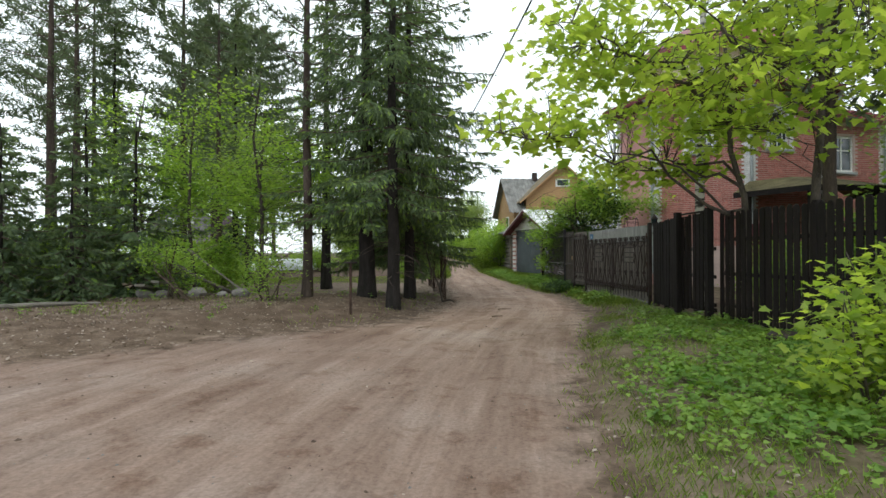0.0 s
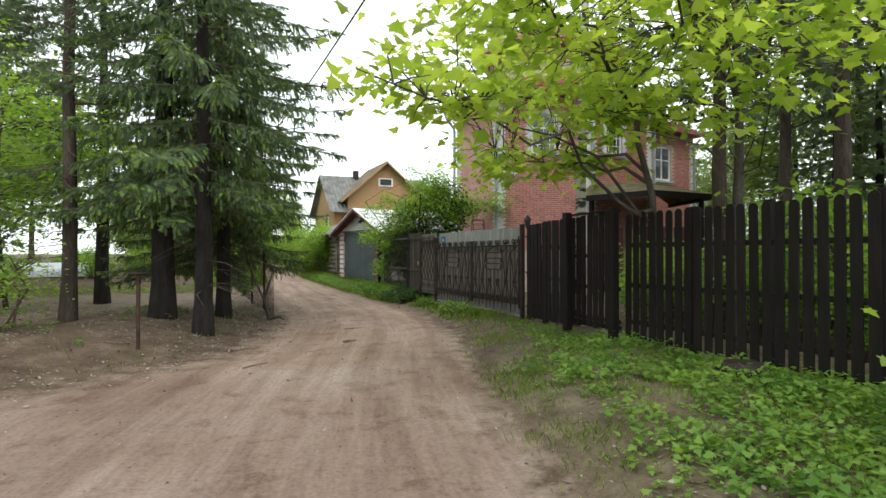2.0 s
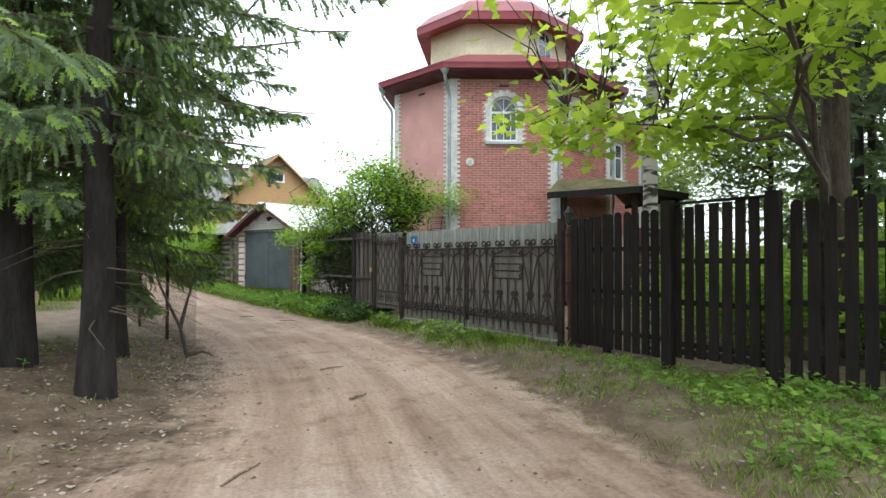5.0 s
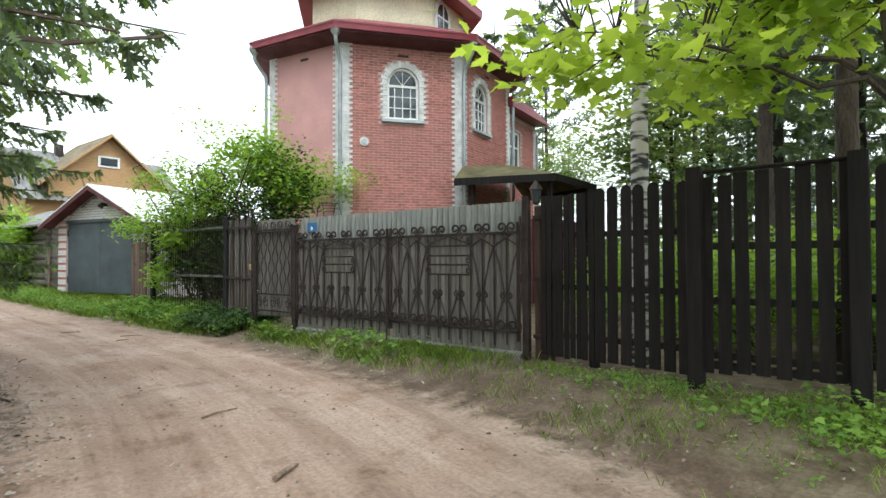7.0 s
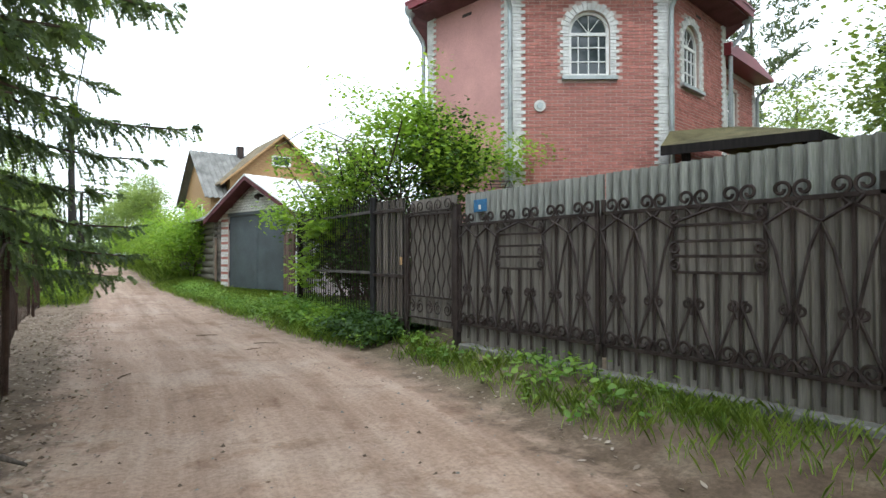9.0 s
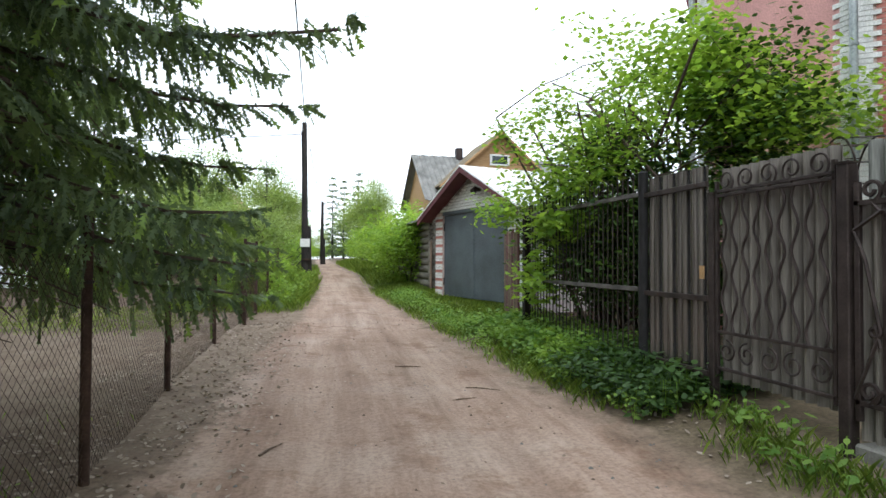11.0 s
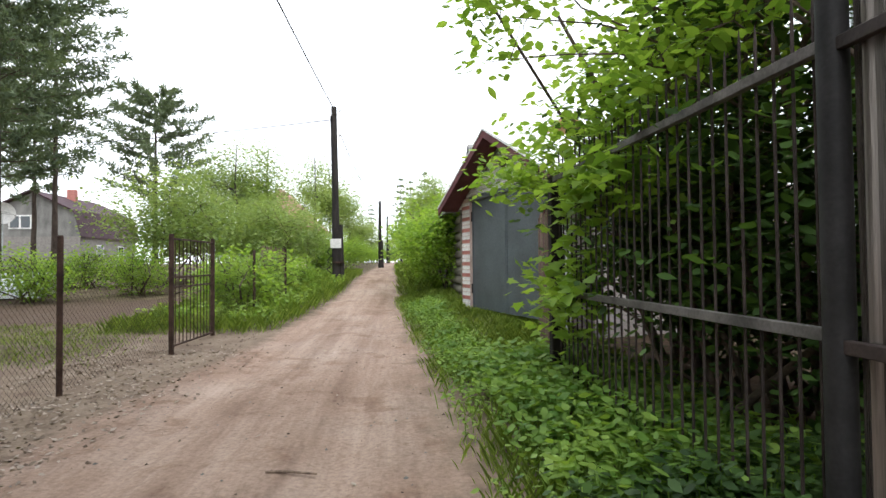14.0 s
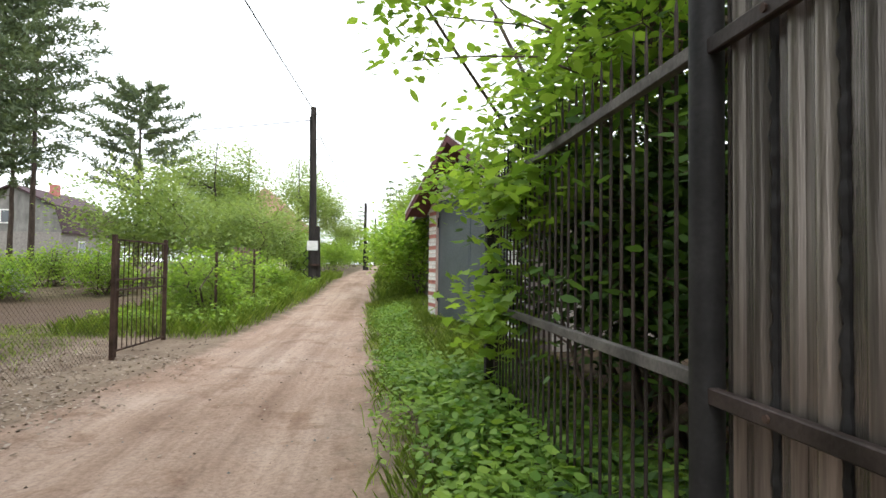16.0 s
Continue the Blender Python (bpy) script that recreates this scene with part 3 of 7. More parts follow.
part("upper_roof", skirt([ring8(3.66, 9.76), ring8(3.0, 10.35), ring8(1.6, 11.1), ring8(0.05, 11.6)], True), M["roof_red"], house, "red sheet metal cone roof")
ua, ub_ = Vector(ring8(2.97, 8.2)[0]), Vector(ring8(2.97, 8.2)[1])
ud = (ub_ - ua).normalized()
uw = part("upper_window", Geo().prism(arch(0, 0, 0.95, 1.25), 1, -0.05, 0.06), M["white_brick"], house, "arched white surround", at=pose(*(ua + ud * 0.75 + Vector((0, 0, 0.12))), 0, 0, math.degrees(math.atan2(ud.y, ud.x))))
part("pane", Geo().prism(arch(0, 0.08, 0.66, 1.02), 1, -0.062, -0.052), M["glass"], uw)
for g_ in (Geo().box(-0.015, 0.015, -0.08, -0.06, 0.08, 1.08), Geo().box(-0.33, 0.33, -0.078, -0.06, 0.62, 0.66)):
    part("glazing_bar", g_, M["white"], uw)
tip = Geo().tube([(0, 0, 11.7), (0, 0, 12.3)], 0.05, 8)
part("finial", tip, M["roof_red"], house)


def window(k):
    mid, z0, w, h = WINDOWS[k]
    win = new("window")
    win.parent = house
    a, d, nrm, _ = face_axes(k)
    ang = math.degrees(math.atan2(d.y, d.x))
    p = face_point(k, mid, z0)
    win.matrix_basis = pose(*p, 0, 0, ang)          # x along the wall, -y outward, z up
    r, zc = w / 2, h - w / 2

    def band(r0, r1, y0, y1, z_low, n=14):
        g = Geo()
        out = [(-r1, z_low)] + [(-r1 * math.cos(math.pi * i / n), zc + r1 * math.sin(math.pi * i / n)) for i in range(n + 1)] + [(r1, z_low)]
        inn = [(-r0, z_low)] + [(-r0 * math.cos(math.pi * i / n), zc + r0 * math.sin(math.pi * i / n)) for i in range(n + 1)] + [(r0, z_low)]
        m = len(out)
        vs = [(x, y, z) for y in (y0, y1) for x, z in out + inn]
        fs = []
        for i in range(m - 1):
            fs += [(i, i + 1, m + i + 1, m + i), (2 * m + i, 3 * m + i, 3 * m + i + 1, 2 * m + i + 1), (i, 2 * m + i, 2 * m + i + 1, i + 1), (m + i, m + i + 1, 3 * m + i + 1, 3 * m + i)]
        fs += [(0, m, 3 * m, 2 * m), (m - 1, 3 * m - 1, 4 * m - 1, 2 * m - 1)]
        return g.add(vs, fs)

    part("window_frame", band(r - 0.07, r + 0.005, 0.06, 0.15, 0), M["white"], win)
    pane = Geo()
    n_ = 16
    pane.add([(-r + 0.02, 0.11, 0.0), (r - 0.02, 0.11, 0.0)] + [((r - 0.02) * math.cos(math.pi * i / n_), 0.11, zc + (r - 0.02) * math.sin(math.pi * i / n_)) for i in range(n_ + 1)], [tuple(range(n_ + 3))])
    part("pane", pane, M["glass"], win)
    for g in (Geo().box(-r, r, 0.07, 0.13, zc - 0.09, zc - 0.02), Geo().box(-r, r, 0.07, 0.13, 0.0, 0.07)):
        part("transom", g, M["white"], win)
    for i in range(1, 4):
        x = -r + w * i / 4
        part("glazing_bar", Geo().box(x - 0.013, x + 0.013, 0.085, 0.12, 0.05, zc - 0.05), M["white"], win)
    for i in range(1, 3):
        z = (zc - 0.07) * i / 3 + 0.03
        part("glazing_bar", Geo().box(-r + 0.03, r - 0.03, 0.083, 0.118, z - 0.012, z + 0.012), M["white"], win)
    for a_ in (50, 90, 130):
        c, s = math.cos(radians(a_)), math.sin(radians(a_))
        part("glazing_bar", Geo().tube([(0, 0.10, zc - 0.03), ((r - 0.04) * c, 0.10, zc + (r - 0.04) * s)], 0.011, 5), M["white"], win)
    part("window_sill", Geo().box(-r - 0.16, r + 0.16, -0.1, 0.07, -0.1, -0.02), M["pipe"], win, "grey sheet metal sill")
    # toothed surround of white bricks
    zz, i = -0.02, 0
    while zz < zc - 0.02:
        for sgn in (-1, 1):
            wd = 0.20 if i % 2 else 0.13
            x0, x1 = sorted((sgn * r, sgn * (r + wd)))
            part("surround_brick", Geo().box(x0, x1, -0.035, 0.05, zz, zz + 0.066), M["white_brick"], win)
        zz += 0.075
        i += 1
    for i in range(17):
        a0, a1 = math.pi * (i + 0.06) / 17, math.pi * (i + 0.94) / 17
        ro = r + (0.20 if i % 2 else 0.15)
        q = [(r * math.cos(a0), zc + r * math.sin(a0)), (ro * math.cos(a0), zc + ro * math.sin(a0)), (ro * math.cos(a1), zc + ro * math.sin(a1)), (r * math.cos(a1), zc + r * math.sin(a1))]
        part("surround_brick", Geo().prism(q, 1, -0.035, 0.05), M["white_brick"], win)


window(7)
window(0)


# quoins and downpipes at the corners that show
def quoins(k):
    z, i = WALL_BASE + 1.8, 0
    c = CORNER[k] - HC
    _, d1, n1, _ = face_axes(k)
    _, d0, n0, _ = face_axes(k - 1)
    g = Geo()
    while z < WALL_TOP - 0.1:
        la = 0.30 if i % 2 else 0.20
        lb = 0.20 if i % 2 else 0.30
        pts = [c + n1 * 0.03 + d1 * la, c + (n0 + n1) * 0.016, c + n0 * 0.03 - d0 * lb, c - n0 * 0.05 - d0 * lb, c - (n0 + n1) * 0.06, c - n1 * 0.05 + d1 * la]
        z0, z1 = z - WALL_BASE, z + 0.068 - WALL_BASE
        vs = [(p.x, p.y, zz) for zz in (z0, z1) for p in pts]
        g.add(vs, [(5, 4, 3, 2, 1, 0), (6, 7, 8, 9, 10, 11)] + [(j, (j + 1) % 6, 6 + (j + 1) % 6, 6 + j) for j in range(6)])
        z += 0.0755
        i += 1
    q = part("quoin", g, M["white_brick"], house, "white painted toothed brick quoin")
    q["kind"] = "stuff"


for k in (7, 0, 6, 1):
    quoins(k)


def downpipe(k, shift=0.0, z_low=0.3):
    c = CORNER[k] - HC
    o = c.normalized()
    side = Vector((-o.y, o.x)) * shift
    b = WALL_BASE

    def at(r, z):
        p = c + o * r + side
        return (p.x, p.y, z - b)
    dp = part("downpipe", Geo().tube([at(0.14, z_low), at(0.14, 6.45), at(0.16, 6.6), at(0.45, 6.95), at(0.52, 7.05), at(0.52, 7.2)], 0.055, 10), M["pipe"], house, "grey galvanised downpipe", smooth=True)
    part("hopper", Geo().tube([at(0.52, 7.15), at(0.52, 7.28), at(0.52, 7.40)], [0.06, 0.15, 0.16], 12), M["pipe"], dp, smooth=True)
    for z in (2.6, 4.1, 5.6):
        part("bracket", Geo().tube([at(0.14, z), at(0.14, z + 0.04)], 0.066, 10), M["pipe"], dp)


downpipe(7)
downpipe(0)
downpipe(6)
downpipe(1)
# round vent and small slots under the eaves
v0 = Vector(face_point(7, 3.47 - 2.95 + 0.10, 4.42))
_, dv, nv, _ = face_axes(7)
vp = part("wall_vent", Geo().tube([v0 - Vector((nv.x, nv.y, 0)) * 0.02, v0 + Vector((nv.x, nv.y, 0)) * 0.05], 0.13, 16), M["white_brick"], house, "round white vent cover")
part("vent_disc", Geo().tube([v0 + Vector((nv.x, nv.y, 0)) * 0.05, v0 + Vector((nv.x, nv.y, 0)) * 0.07], 0.07, 16), M["pipe"], vp)
for k in (7, 0, 6):
    _, d_, n_, L_ = face_axes(k)
    p0 = Vector(face_point(k, L_ / 2 - 0.15, 6.88))
    dd, nn = Vector((d_.x, d_.y, 0)), Vector((n_.x, n_.y, 0))
    g = Geo()
    c = [p0 + nn * 0.012, p0 + dd * 0.3 + nn * 0.012, p0 + dd * 0.3 + nn * 0.012 + Vector((0, 0, 0.07)), p0 + nn * 0.012 + Vector((0, 0, 0.07))]
    g.add([*c, *[q - nn * 0.1 for q in c]], [(0, 1, 2, 3), (7, 6, 5, 4), (0, 4, 5, 1), (1, 5, 6, 2), (2, 6, 7, 3), (3, 7, 4, 0)])
    part("vent_slot", g, M["iron"], house)

# lower wing beside the tower
WG = Vector((17.35, 21.25))
wing = thing("house_wing", (WG.x, WG.y, WALL_BASE), 8.8, "two-storey red brick wing of the tower house", "house")
WT = 6.55
part("wall", Geo().box(0, 0.55, 0, 0.4, 0, WT), M["mortar"], wing)
part("wall", Geo().box(1.65, 3.2, 0, 0.4, 0, WT), M["mortar"], wing)
part("wall", Geo().box(0.55, 1.65, 0, 0.4, 0, 4.55), M["mortar"], wing)
part("wall", Geo().box(0.55, 1.65, 0, 0.4, 6.0, WT), M["mortar"], wing)
part("side_wall", Geo().box(2.8, 3.2, 0.4, 6, 0, WT), M["mortar"], wing)
part("back_wall", Geo().box(0, 2.8, 5.6, 6, 0, WT), M["pink"], wing)
ww = part("window", Geo().box(0.55, 0.63, 0.06, 0.16, 4.55, 6.0), M["white"], wing)
for g in (Geo().box(1.57, 1.65, 0.06, 0.16, 4.55, 6.0), Geo().box(0.63, 1.57, 0.06, 0.16, 4.55, 4.64), Geo().box(0.63, 1.57, 0.06, 0.16, 5.91, 6.0), Geo().box(1.07, 1.13, 0.07, 0.15, 4.64, 5.91), Geo().box(0.63, 1.57, 0.075, 0.145, 5.4, 5.45)):
    part("frame_bar", g, M["white"], ww)
part("pane", Geo().box(0.6, 1.6, 0.10, 0.115, 4.6, 5.95), M["glass"], ww)
part("sill", Geo().box(0.45, 1.75, -0.08, 0.1, 4.47, 4.545), M["pipe"], ww)
part("roof", Geo().prism([(-0.2, WT + 0.02), (3.35, WT + 0.02), (3.35, WT + 0.12), (1.6, WT + 0.35), (-0.2, WT + 0.35)], 1, -0.5, 6.4), M["roof_red"], wing, "red sheet metal roof")
part("downpipe", Geo().tube([(3.12, -0.1, 0.3), (3.12, -0.1, WT - 0.4), (3.12, -0.4, WT - 0.1)], 0.05, 10), M["pipe"], wing, smooth=True)
g = Geo()
for i in range(56):
    w_ = 0.30 if i % 2 else 0.2
    g.box(3.2 - w_, 3.225, -0.025, 0.1, 1.9 + i * 0.077, 1.9 + i * 0.077 + 0.068)
part("quoin", g, M["white_brick"], wing, "white painted toothed brick quoin")["kind"] = "stuff"

# porch with a mossy roof, against the right face
pz = gz(14.6, 18.6)
porch = thing("porch", (14.0, 18.5, pz), 0, "dark brown timber porch with mossy felt roof", "porch")


def on_porch(x, y, z):
    return (x - 14.0, y - 18.5, z - pz)


edge = [(12.95, 19.95, 3.33), (14.05, 17.45, 3.36), (16.9, 17.6, 3.36), (18.2, 20.9, 3.36)]
ridge = [(13.75, 20.25, 3.80), (14.75, 19.3, 3.86), (16.4, 19.5, 3.86), (17.3, 20.8, 3.80)]
top_ = [on_porch(*q) for q in edge + ridge]
und_ = [(x, y, z - 0.06) for x, y, z in top_]
part("roof", Geo().add(top_ + und_, [(0, 1, 5, 4), (1, 2, 6, 5), (2, 3, 7, 6), (4, 5, 6, 7), (8, 12, 13, 9), (9, 13, 14, 10), (10, 14, 15, 11), (12, 15, 14, 13), (0, 8, 9, 1), (1, 9, 10, 2), (2, 10, 11, 3), (3, 11, 15, 7), (4, 12, 8, 0), (7, 15, 12, 4)]), M["moss_roof"], porch, "mossy felt roof")
for i in range(3):
    a_, b_ = Vector(on_porch(*edge[i])), Vector(on_porch(*edge[i + 1]))
    o_ = Vector((b_.y - a_.y, a_.x - b_.x, 0)).normalized() * 0.03
    up = Vector((0, 0, 0.2))
    vs = [a_ - up, b_ - up, b_ - up * 0.02, a_ - up * 0.02]
    part("fascia", Geo().add(vs + [v + o_ for v in vs], [(0, 1, 2, 3), (7, 6, 5, 4), (0, 4, 5, 1), (3, 2, 6, 7), (0, 3, 7, 4), (1, 5, 6, 2)]), M["black_wood"], porch)
for x, y in ((14.2, 17.7), (16.6, 17.8), (13.3, 19.6)):
    q = on_porch(x, y, 0)
    part("post", Geo().box(q[0] - 0.07, q[0] + 0.07, q[1] - 0.07, q[1] + 0.07, 0, 3.25 - pz, 0.015), M["black_wood"], porch)
for (x0, y0), (x1, y1) in (((13.3, 19.6), (14.2, 17.7)), ((14.2, 17.7), (16.6, 17.8))):
    a_, b_ = Vector(on_porch(x0, y0, pz)), Vector(on_porch(x1, y1, pz))
    n_ = 7
    for i in range(n_):
        q = a_.lerp(b_, (i + 0.5) / n_)
        part("wall_board", Geo().box(q.x - 0.12, q.x + 0.12, q.y - 0.03, q.y + 0.03, 0.1, 2.35, 0.005), M["maroon"], porch)

# ---------------------------------------------------------------- dark picket fence
FENCE = ((-4.0, 6.45), (6.0, 6.72), (10.5, 6.85), (12.0, 6.92), (14.1, 7.12))


def fence_x(y):
    return float(np.interp(y, [p[0] for p in FENCE], [p[1] for p in FENCE]))


def picket_mesh(w, h, round_top):
    """A board standing along z with a rounded or a flat top, its face along y."""
    out = [(-w / 2, 0), (w / 2, 0)]
    if round_top:
        out += [(w / 2 * math.cos(math.pi * i / 6), h - w / 2 + w / 2 * math.sin(math.pi * i / 6)) for i in range(7)]
    else:
        out += [(w / 2, h), (-w / 2, h)]
    g = Geo().prism(out, 0, -0.011, 0.011)
    return to_mesh("picket", g, M["black_wood"])


def picket_run(name, y0, y1, step, w, h, round_top, label, rails=(0.35, 0.95, 1.6), lift=0.08, setback=0.0, posts=()):
    x0, x1 = fence_x(y0) + setback, fence_x(y1) + setback
    base = (x0, y0, gz(x0, y0))
    rz = -math.degrees(math.atan2(x1 - x0, y1 - y0))
    run = thing(name, base, rz, label, "fence", "dark picket fence")
    L = math.hypot(x1 - x0, y1 - y0)
    rise = gz(x1, y1) - base[2]
    mesh = picket_mesh(w, h, round_top)
    k, y = 0, step / 2
    while y < L:
        dz = rise * y / L
        part("picket", mesh, None, run, at=pose(random.uniform(-0.004, 0.004), y + random.uniform(-0.006, 0.006), lift + dz + random.uniform(-0.012, 0.012), random.uniform(-0.5, 0.5), 0, 0))
        y += step
        k += 1
    for z in rails:
        part("rail", Geo().box(0.02, 0.06, -0.02, L + 0.02, z - 0.035, z + 0.035, 0.006), M["black_wood"], run)
    for y in posts:
        part("post", Geo().box(-0.05, 0.05, y - 0.05, y + 0.05, -0.25, h + lift + 0.03, 0.008), M["black_wood"], run, at=pose(0.07, 0, 0))
    return run


picket_run("picket_fence", 12.1, 13.22, 0.166, 0.126, 2.06, True, "dark brown picket fence with rounded board tops")
picket_run("slat_fence", 13.24, 13.98, 0.085, 0.068, 2.02, False, "narrow grey-black weathered slats beside the gate", posts=(0.05,))
for a, b in ((7.9, 10.58), (5.4, 7.85), (2.9, 5.35), (0.4, 2.85), (-2.1, 0.35)):
    picket_run("picket_fence", a, b, 0.180, 0.124, 2.02, True, "dark brown picket fence with rounded board tops", posts=(0.1, 1.3))
gate_d = picket_run("picket_gate", 10.66, 12.02, 0.171, 0.125, 1.98, False, "dark brown boarded gate panel with flat cap rail", rails=(0.3, 0.85, 1.4), lift=0.16, setback=-0.1)
Lg = 1.36
part("cap_rail", Geo().box(-0.05, 0.05, -0.05, Lg + 0.05, 2.14, 2.17, 0.008), M["black_wood"], gate_d)
part("bottom_rail", Geo().box(0.015, 0.055, -0.05, Lg + 0.05, 0.16, 0.24, 0.008), M["black_wood"], gate_d)
for y in (0.0, Lg):
    part("post", Geo().box(-0.14, -0.015, y - 0.075, y + 0.075, -0.25, 2.2, 0.012), M["black_wood"], gate_d)

# ---------------------------------------------------------------- profiled sheet and wrought iron gate
GX0 = 7.12          # the gate's line


def wavy_sheet(y0, y1, z0, z1, pitch=0.105, depth=0.027, n=6):
    """A thin profiled sheet along y, with its corrugations upright."""
    prof = []
    steps = int((y1 - y0) / pitch * n)
    for i in range(steps + 1):
        ph = (i % n) / n
        d = depth if 0.15 < ph < 0.5 else (-depth if ph > 0.62 else 0)
        prof.append((d, y0 + (y1 - y0) * i / steps))
    g = Geo()
    m = len(prof)
    vs = [(x + o, y, z) for o in (0, 0.0025) for z in (z0, z1) for x, y in prof]
    fs = []
    for i in range(m - 1):
        fs += [(i, i + 1, m + i + 1, m + i), (2 * m + i, 3 * m + i, 3 * m + i + 1, 2 * m + i + 1), (m + i, m + i + 1, 3 * m + i + 1, 3 * m + i), (i, 2 * m + i, 2 * m + i + 1, i + 1)]
    fs += [(0, m, 3 * m, 2 * m), (m - 1, 3 * m - 1, 4 * m - 1, 2 * m - 1)]
    return g.add(vs, fs)


def scroll(y, z, r, dy, dz, n=20, turns=1.35):
    """Points of a spiral that starts at the outside, in the plane x = 0."""
    pts = []
    for i in range(n + 1):
        u = i / n
        a = turns * 2 * math.pi * u
        rr = r * (1 - 0.72 * u)
        pts.append((0, y + dy * rr * math.sin(a), z + dz * rr * math.cos(a)))
    return pts


def iron_leaf(y0, L, name_label):
    z0 = 0.0
    leaf = thing("wrought_iron_gate", (GX0, y0, z0), 0, name_label, "gate", "double gate")
    H = 1.46
    part("sheet", wavy_sheet(0, L, -0.11, 1.47, 0.098, 0.020), M["sheet_dirty"], leaf, "grime-streaked taupe profiled steel sheet", at=pose(0.026, 0, 0))
    part("top_sheet", wavy_sheet(0, L, 1.38, 1.88), M["sheet"], leaf, "pale grey profiled steel sheet", at=pose(0.078, 0, 0))
    for y in (0.02, L - 0.02):
        part("stile", Geo().box(-0.03, 0.005, y - 0.02, y + 0.02, 0.02, 1.60, 0.004), M["iron"], leaf)
    for z in (0.14, H):
        part("rail", Geo().box(-0.03, 0.0, 0, L, z - 0.018, z + 0.018, 0.003), M["iron"], leaf)
    n_bars = 6
    st = L / n_bars
    for i in range(n_bars):
        yc = st * (i + 0.5)
        plate = i in (2, 3)
        top = 0.88 if plate else H
        part("bar", Geo().box(-0.02, -0.006, yc - 0.012, yc + 0.012, -0.04, top, 0.002), M["iron"], leaf)
        if i:
            part("bar", Geo().box(-0.02, -0.006, st * i - 0.014, st * i + 0.014, -0.06, 0.88 if i == 3 else H, 0.002), M["iron"], leaf)
        # crossed diagonals of each bay
        lo, mid_, hi = 0.16, 0.62, H - 0.06
        for sg in (-1, 1):
            part("diagonal", Geo().tube([(-0.026, yc + sg * st * 0.5, lo), (-0.026, yc + sg * 0.02, mid_)], 0.0135, 5), M["iron"], leaf)
            part("scroll", Geo().tube([(-0.026, yc + sg * 0.02, mid_ - 0.1)] + [(-0.026, p[1], p[2]) for p in scroll(yc + sg * 0.058, mid_, 0.05, -sg, 1, 14)], 0.0125, 5), M["iron"], leaf, smooth=True)
            if not plate:
                part("diagonal", Geo().tube([(-0.026, yc + sg * 0.02, mid_), (-0.026, yc + sg * st * 0.3, 1.08), (-0.026, yc + sg * st * 0.5, hi - 0.12)], 0.0135, 5), M["iron"], leaf)
                part("diagonal", Geo().tube([(-0.026, yc, hi), (-0.026, yc + sg * st * 0.5, hi - 0.12)], 0.0135, 5), M["iron"], leaf)
            part("scroll", Geo().tube([(-0.024, yc, 0.14 + 0.11)] + [(-0.024, p[1], p[2]) for p in scroll(yc + sg * st * 0.25, 0.14 + 0.08, 0.076, -sg, -1, 18)], 0.0145, 5), M["iron"], leaf, smooth=True)
            part("scroll", Geo().tube([(-0.02, st * i + st * 0.5 + sg * 0.01, H - 0.08)] + [(-0.02, p[1], p[2]) for p in scroll(yc + sg * 0.078, H + 0.078, 0.076, -sg, -1, 18, 1.25)], 0.0150, 5), M["iron"], leaf, smooth=True)
    ya, yb = st * 2 + 0.02, st * 4 - 0.02
    for z in (1.30, 1.16, 1.03, 0.89):
        part("crossbar", Geo().box(-0.034, -0.022, ya, yb, z - 0.012, z + 0.012, 0.002), M["iron"], leaf)
    for sg, ye in ((1, ya), (-1, yb)):
        for zc in (1.36, 1.10, 0.95):
            part("scroll", Geo().tube([(-0.028, p[1], p[2]) for p in scroll(ye + sg * 0.01, zc, 0.055, -sg, 1, 14)], 0.0135, 5), M["iron"], leaf, smooth=True)
        part("diagonal", Geo().tube([(-0.026, (ya + yb) / 2, H - 0.02), (-0.026, ye, 1.33)], 0.0135, 5), M["iron"], leaf)
    return leaf


iron_leaf(14.32, 2.38, "grey profiled sheet gate leaf with black wrought iron scrolls")
iron_leaf(16.74, 2.36, "grey profiled sheet gate leaf with black wrought iron scrolls")


def square_post(y, h, w=0.09, label="black square steel gate post", x=GX0, material="iron", name="gate_post"):
    z = gz(x, y)
    t_ = thing(name, (x, y, z), 0, label, "post", "gate posts")
    part("shaft", Geo().box(-w / 2, w / 2, -w / 2, w / 2, -0.3, h, 0.008), M[material], t_)
    part("cap", Geo().box(-w / 2 - 0.008, w / 2 + 0.008, -w / 2 - 0.008, w / 2 + 0.008, h, h + 0.012), M[material], t_)
    return t_


pl_ = thing("gate_sill", (GX0 + 0.06, 14.3, gz(GX0, 15.0)), 0, "low weathered concrete strip under the double gate", "kerb")
part("strip", Geo().box(-0.09, 0.09, 0, 4.8, -0.2, 0.08, 0.015), M["concrete"], pl_)
p_r = square_post(14.22, 2.12)
for z in (0.35, 1.0, 1.75):
    part("hinge", Geo().tube([(-0.06, 0.06, z), (-0.06, 0.06, z + 0.12)], 0.018, 8), M["rust"], p_r)
square_post(19.17, 1.98)
square_post(20.47, 1.92, 0.07)
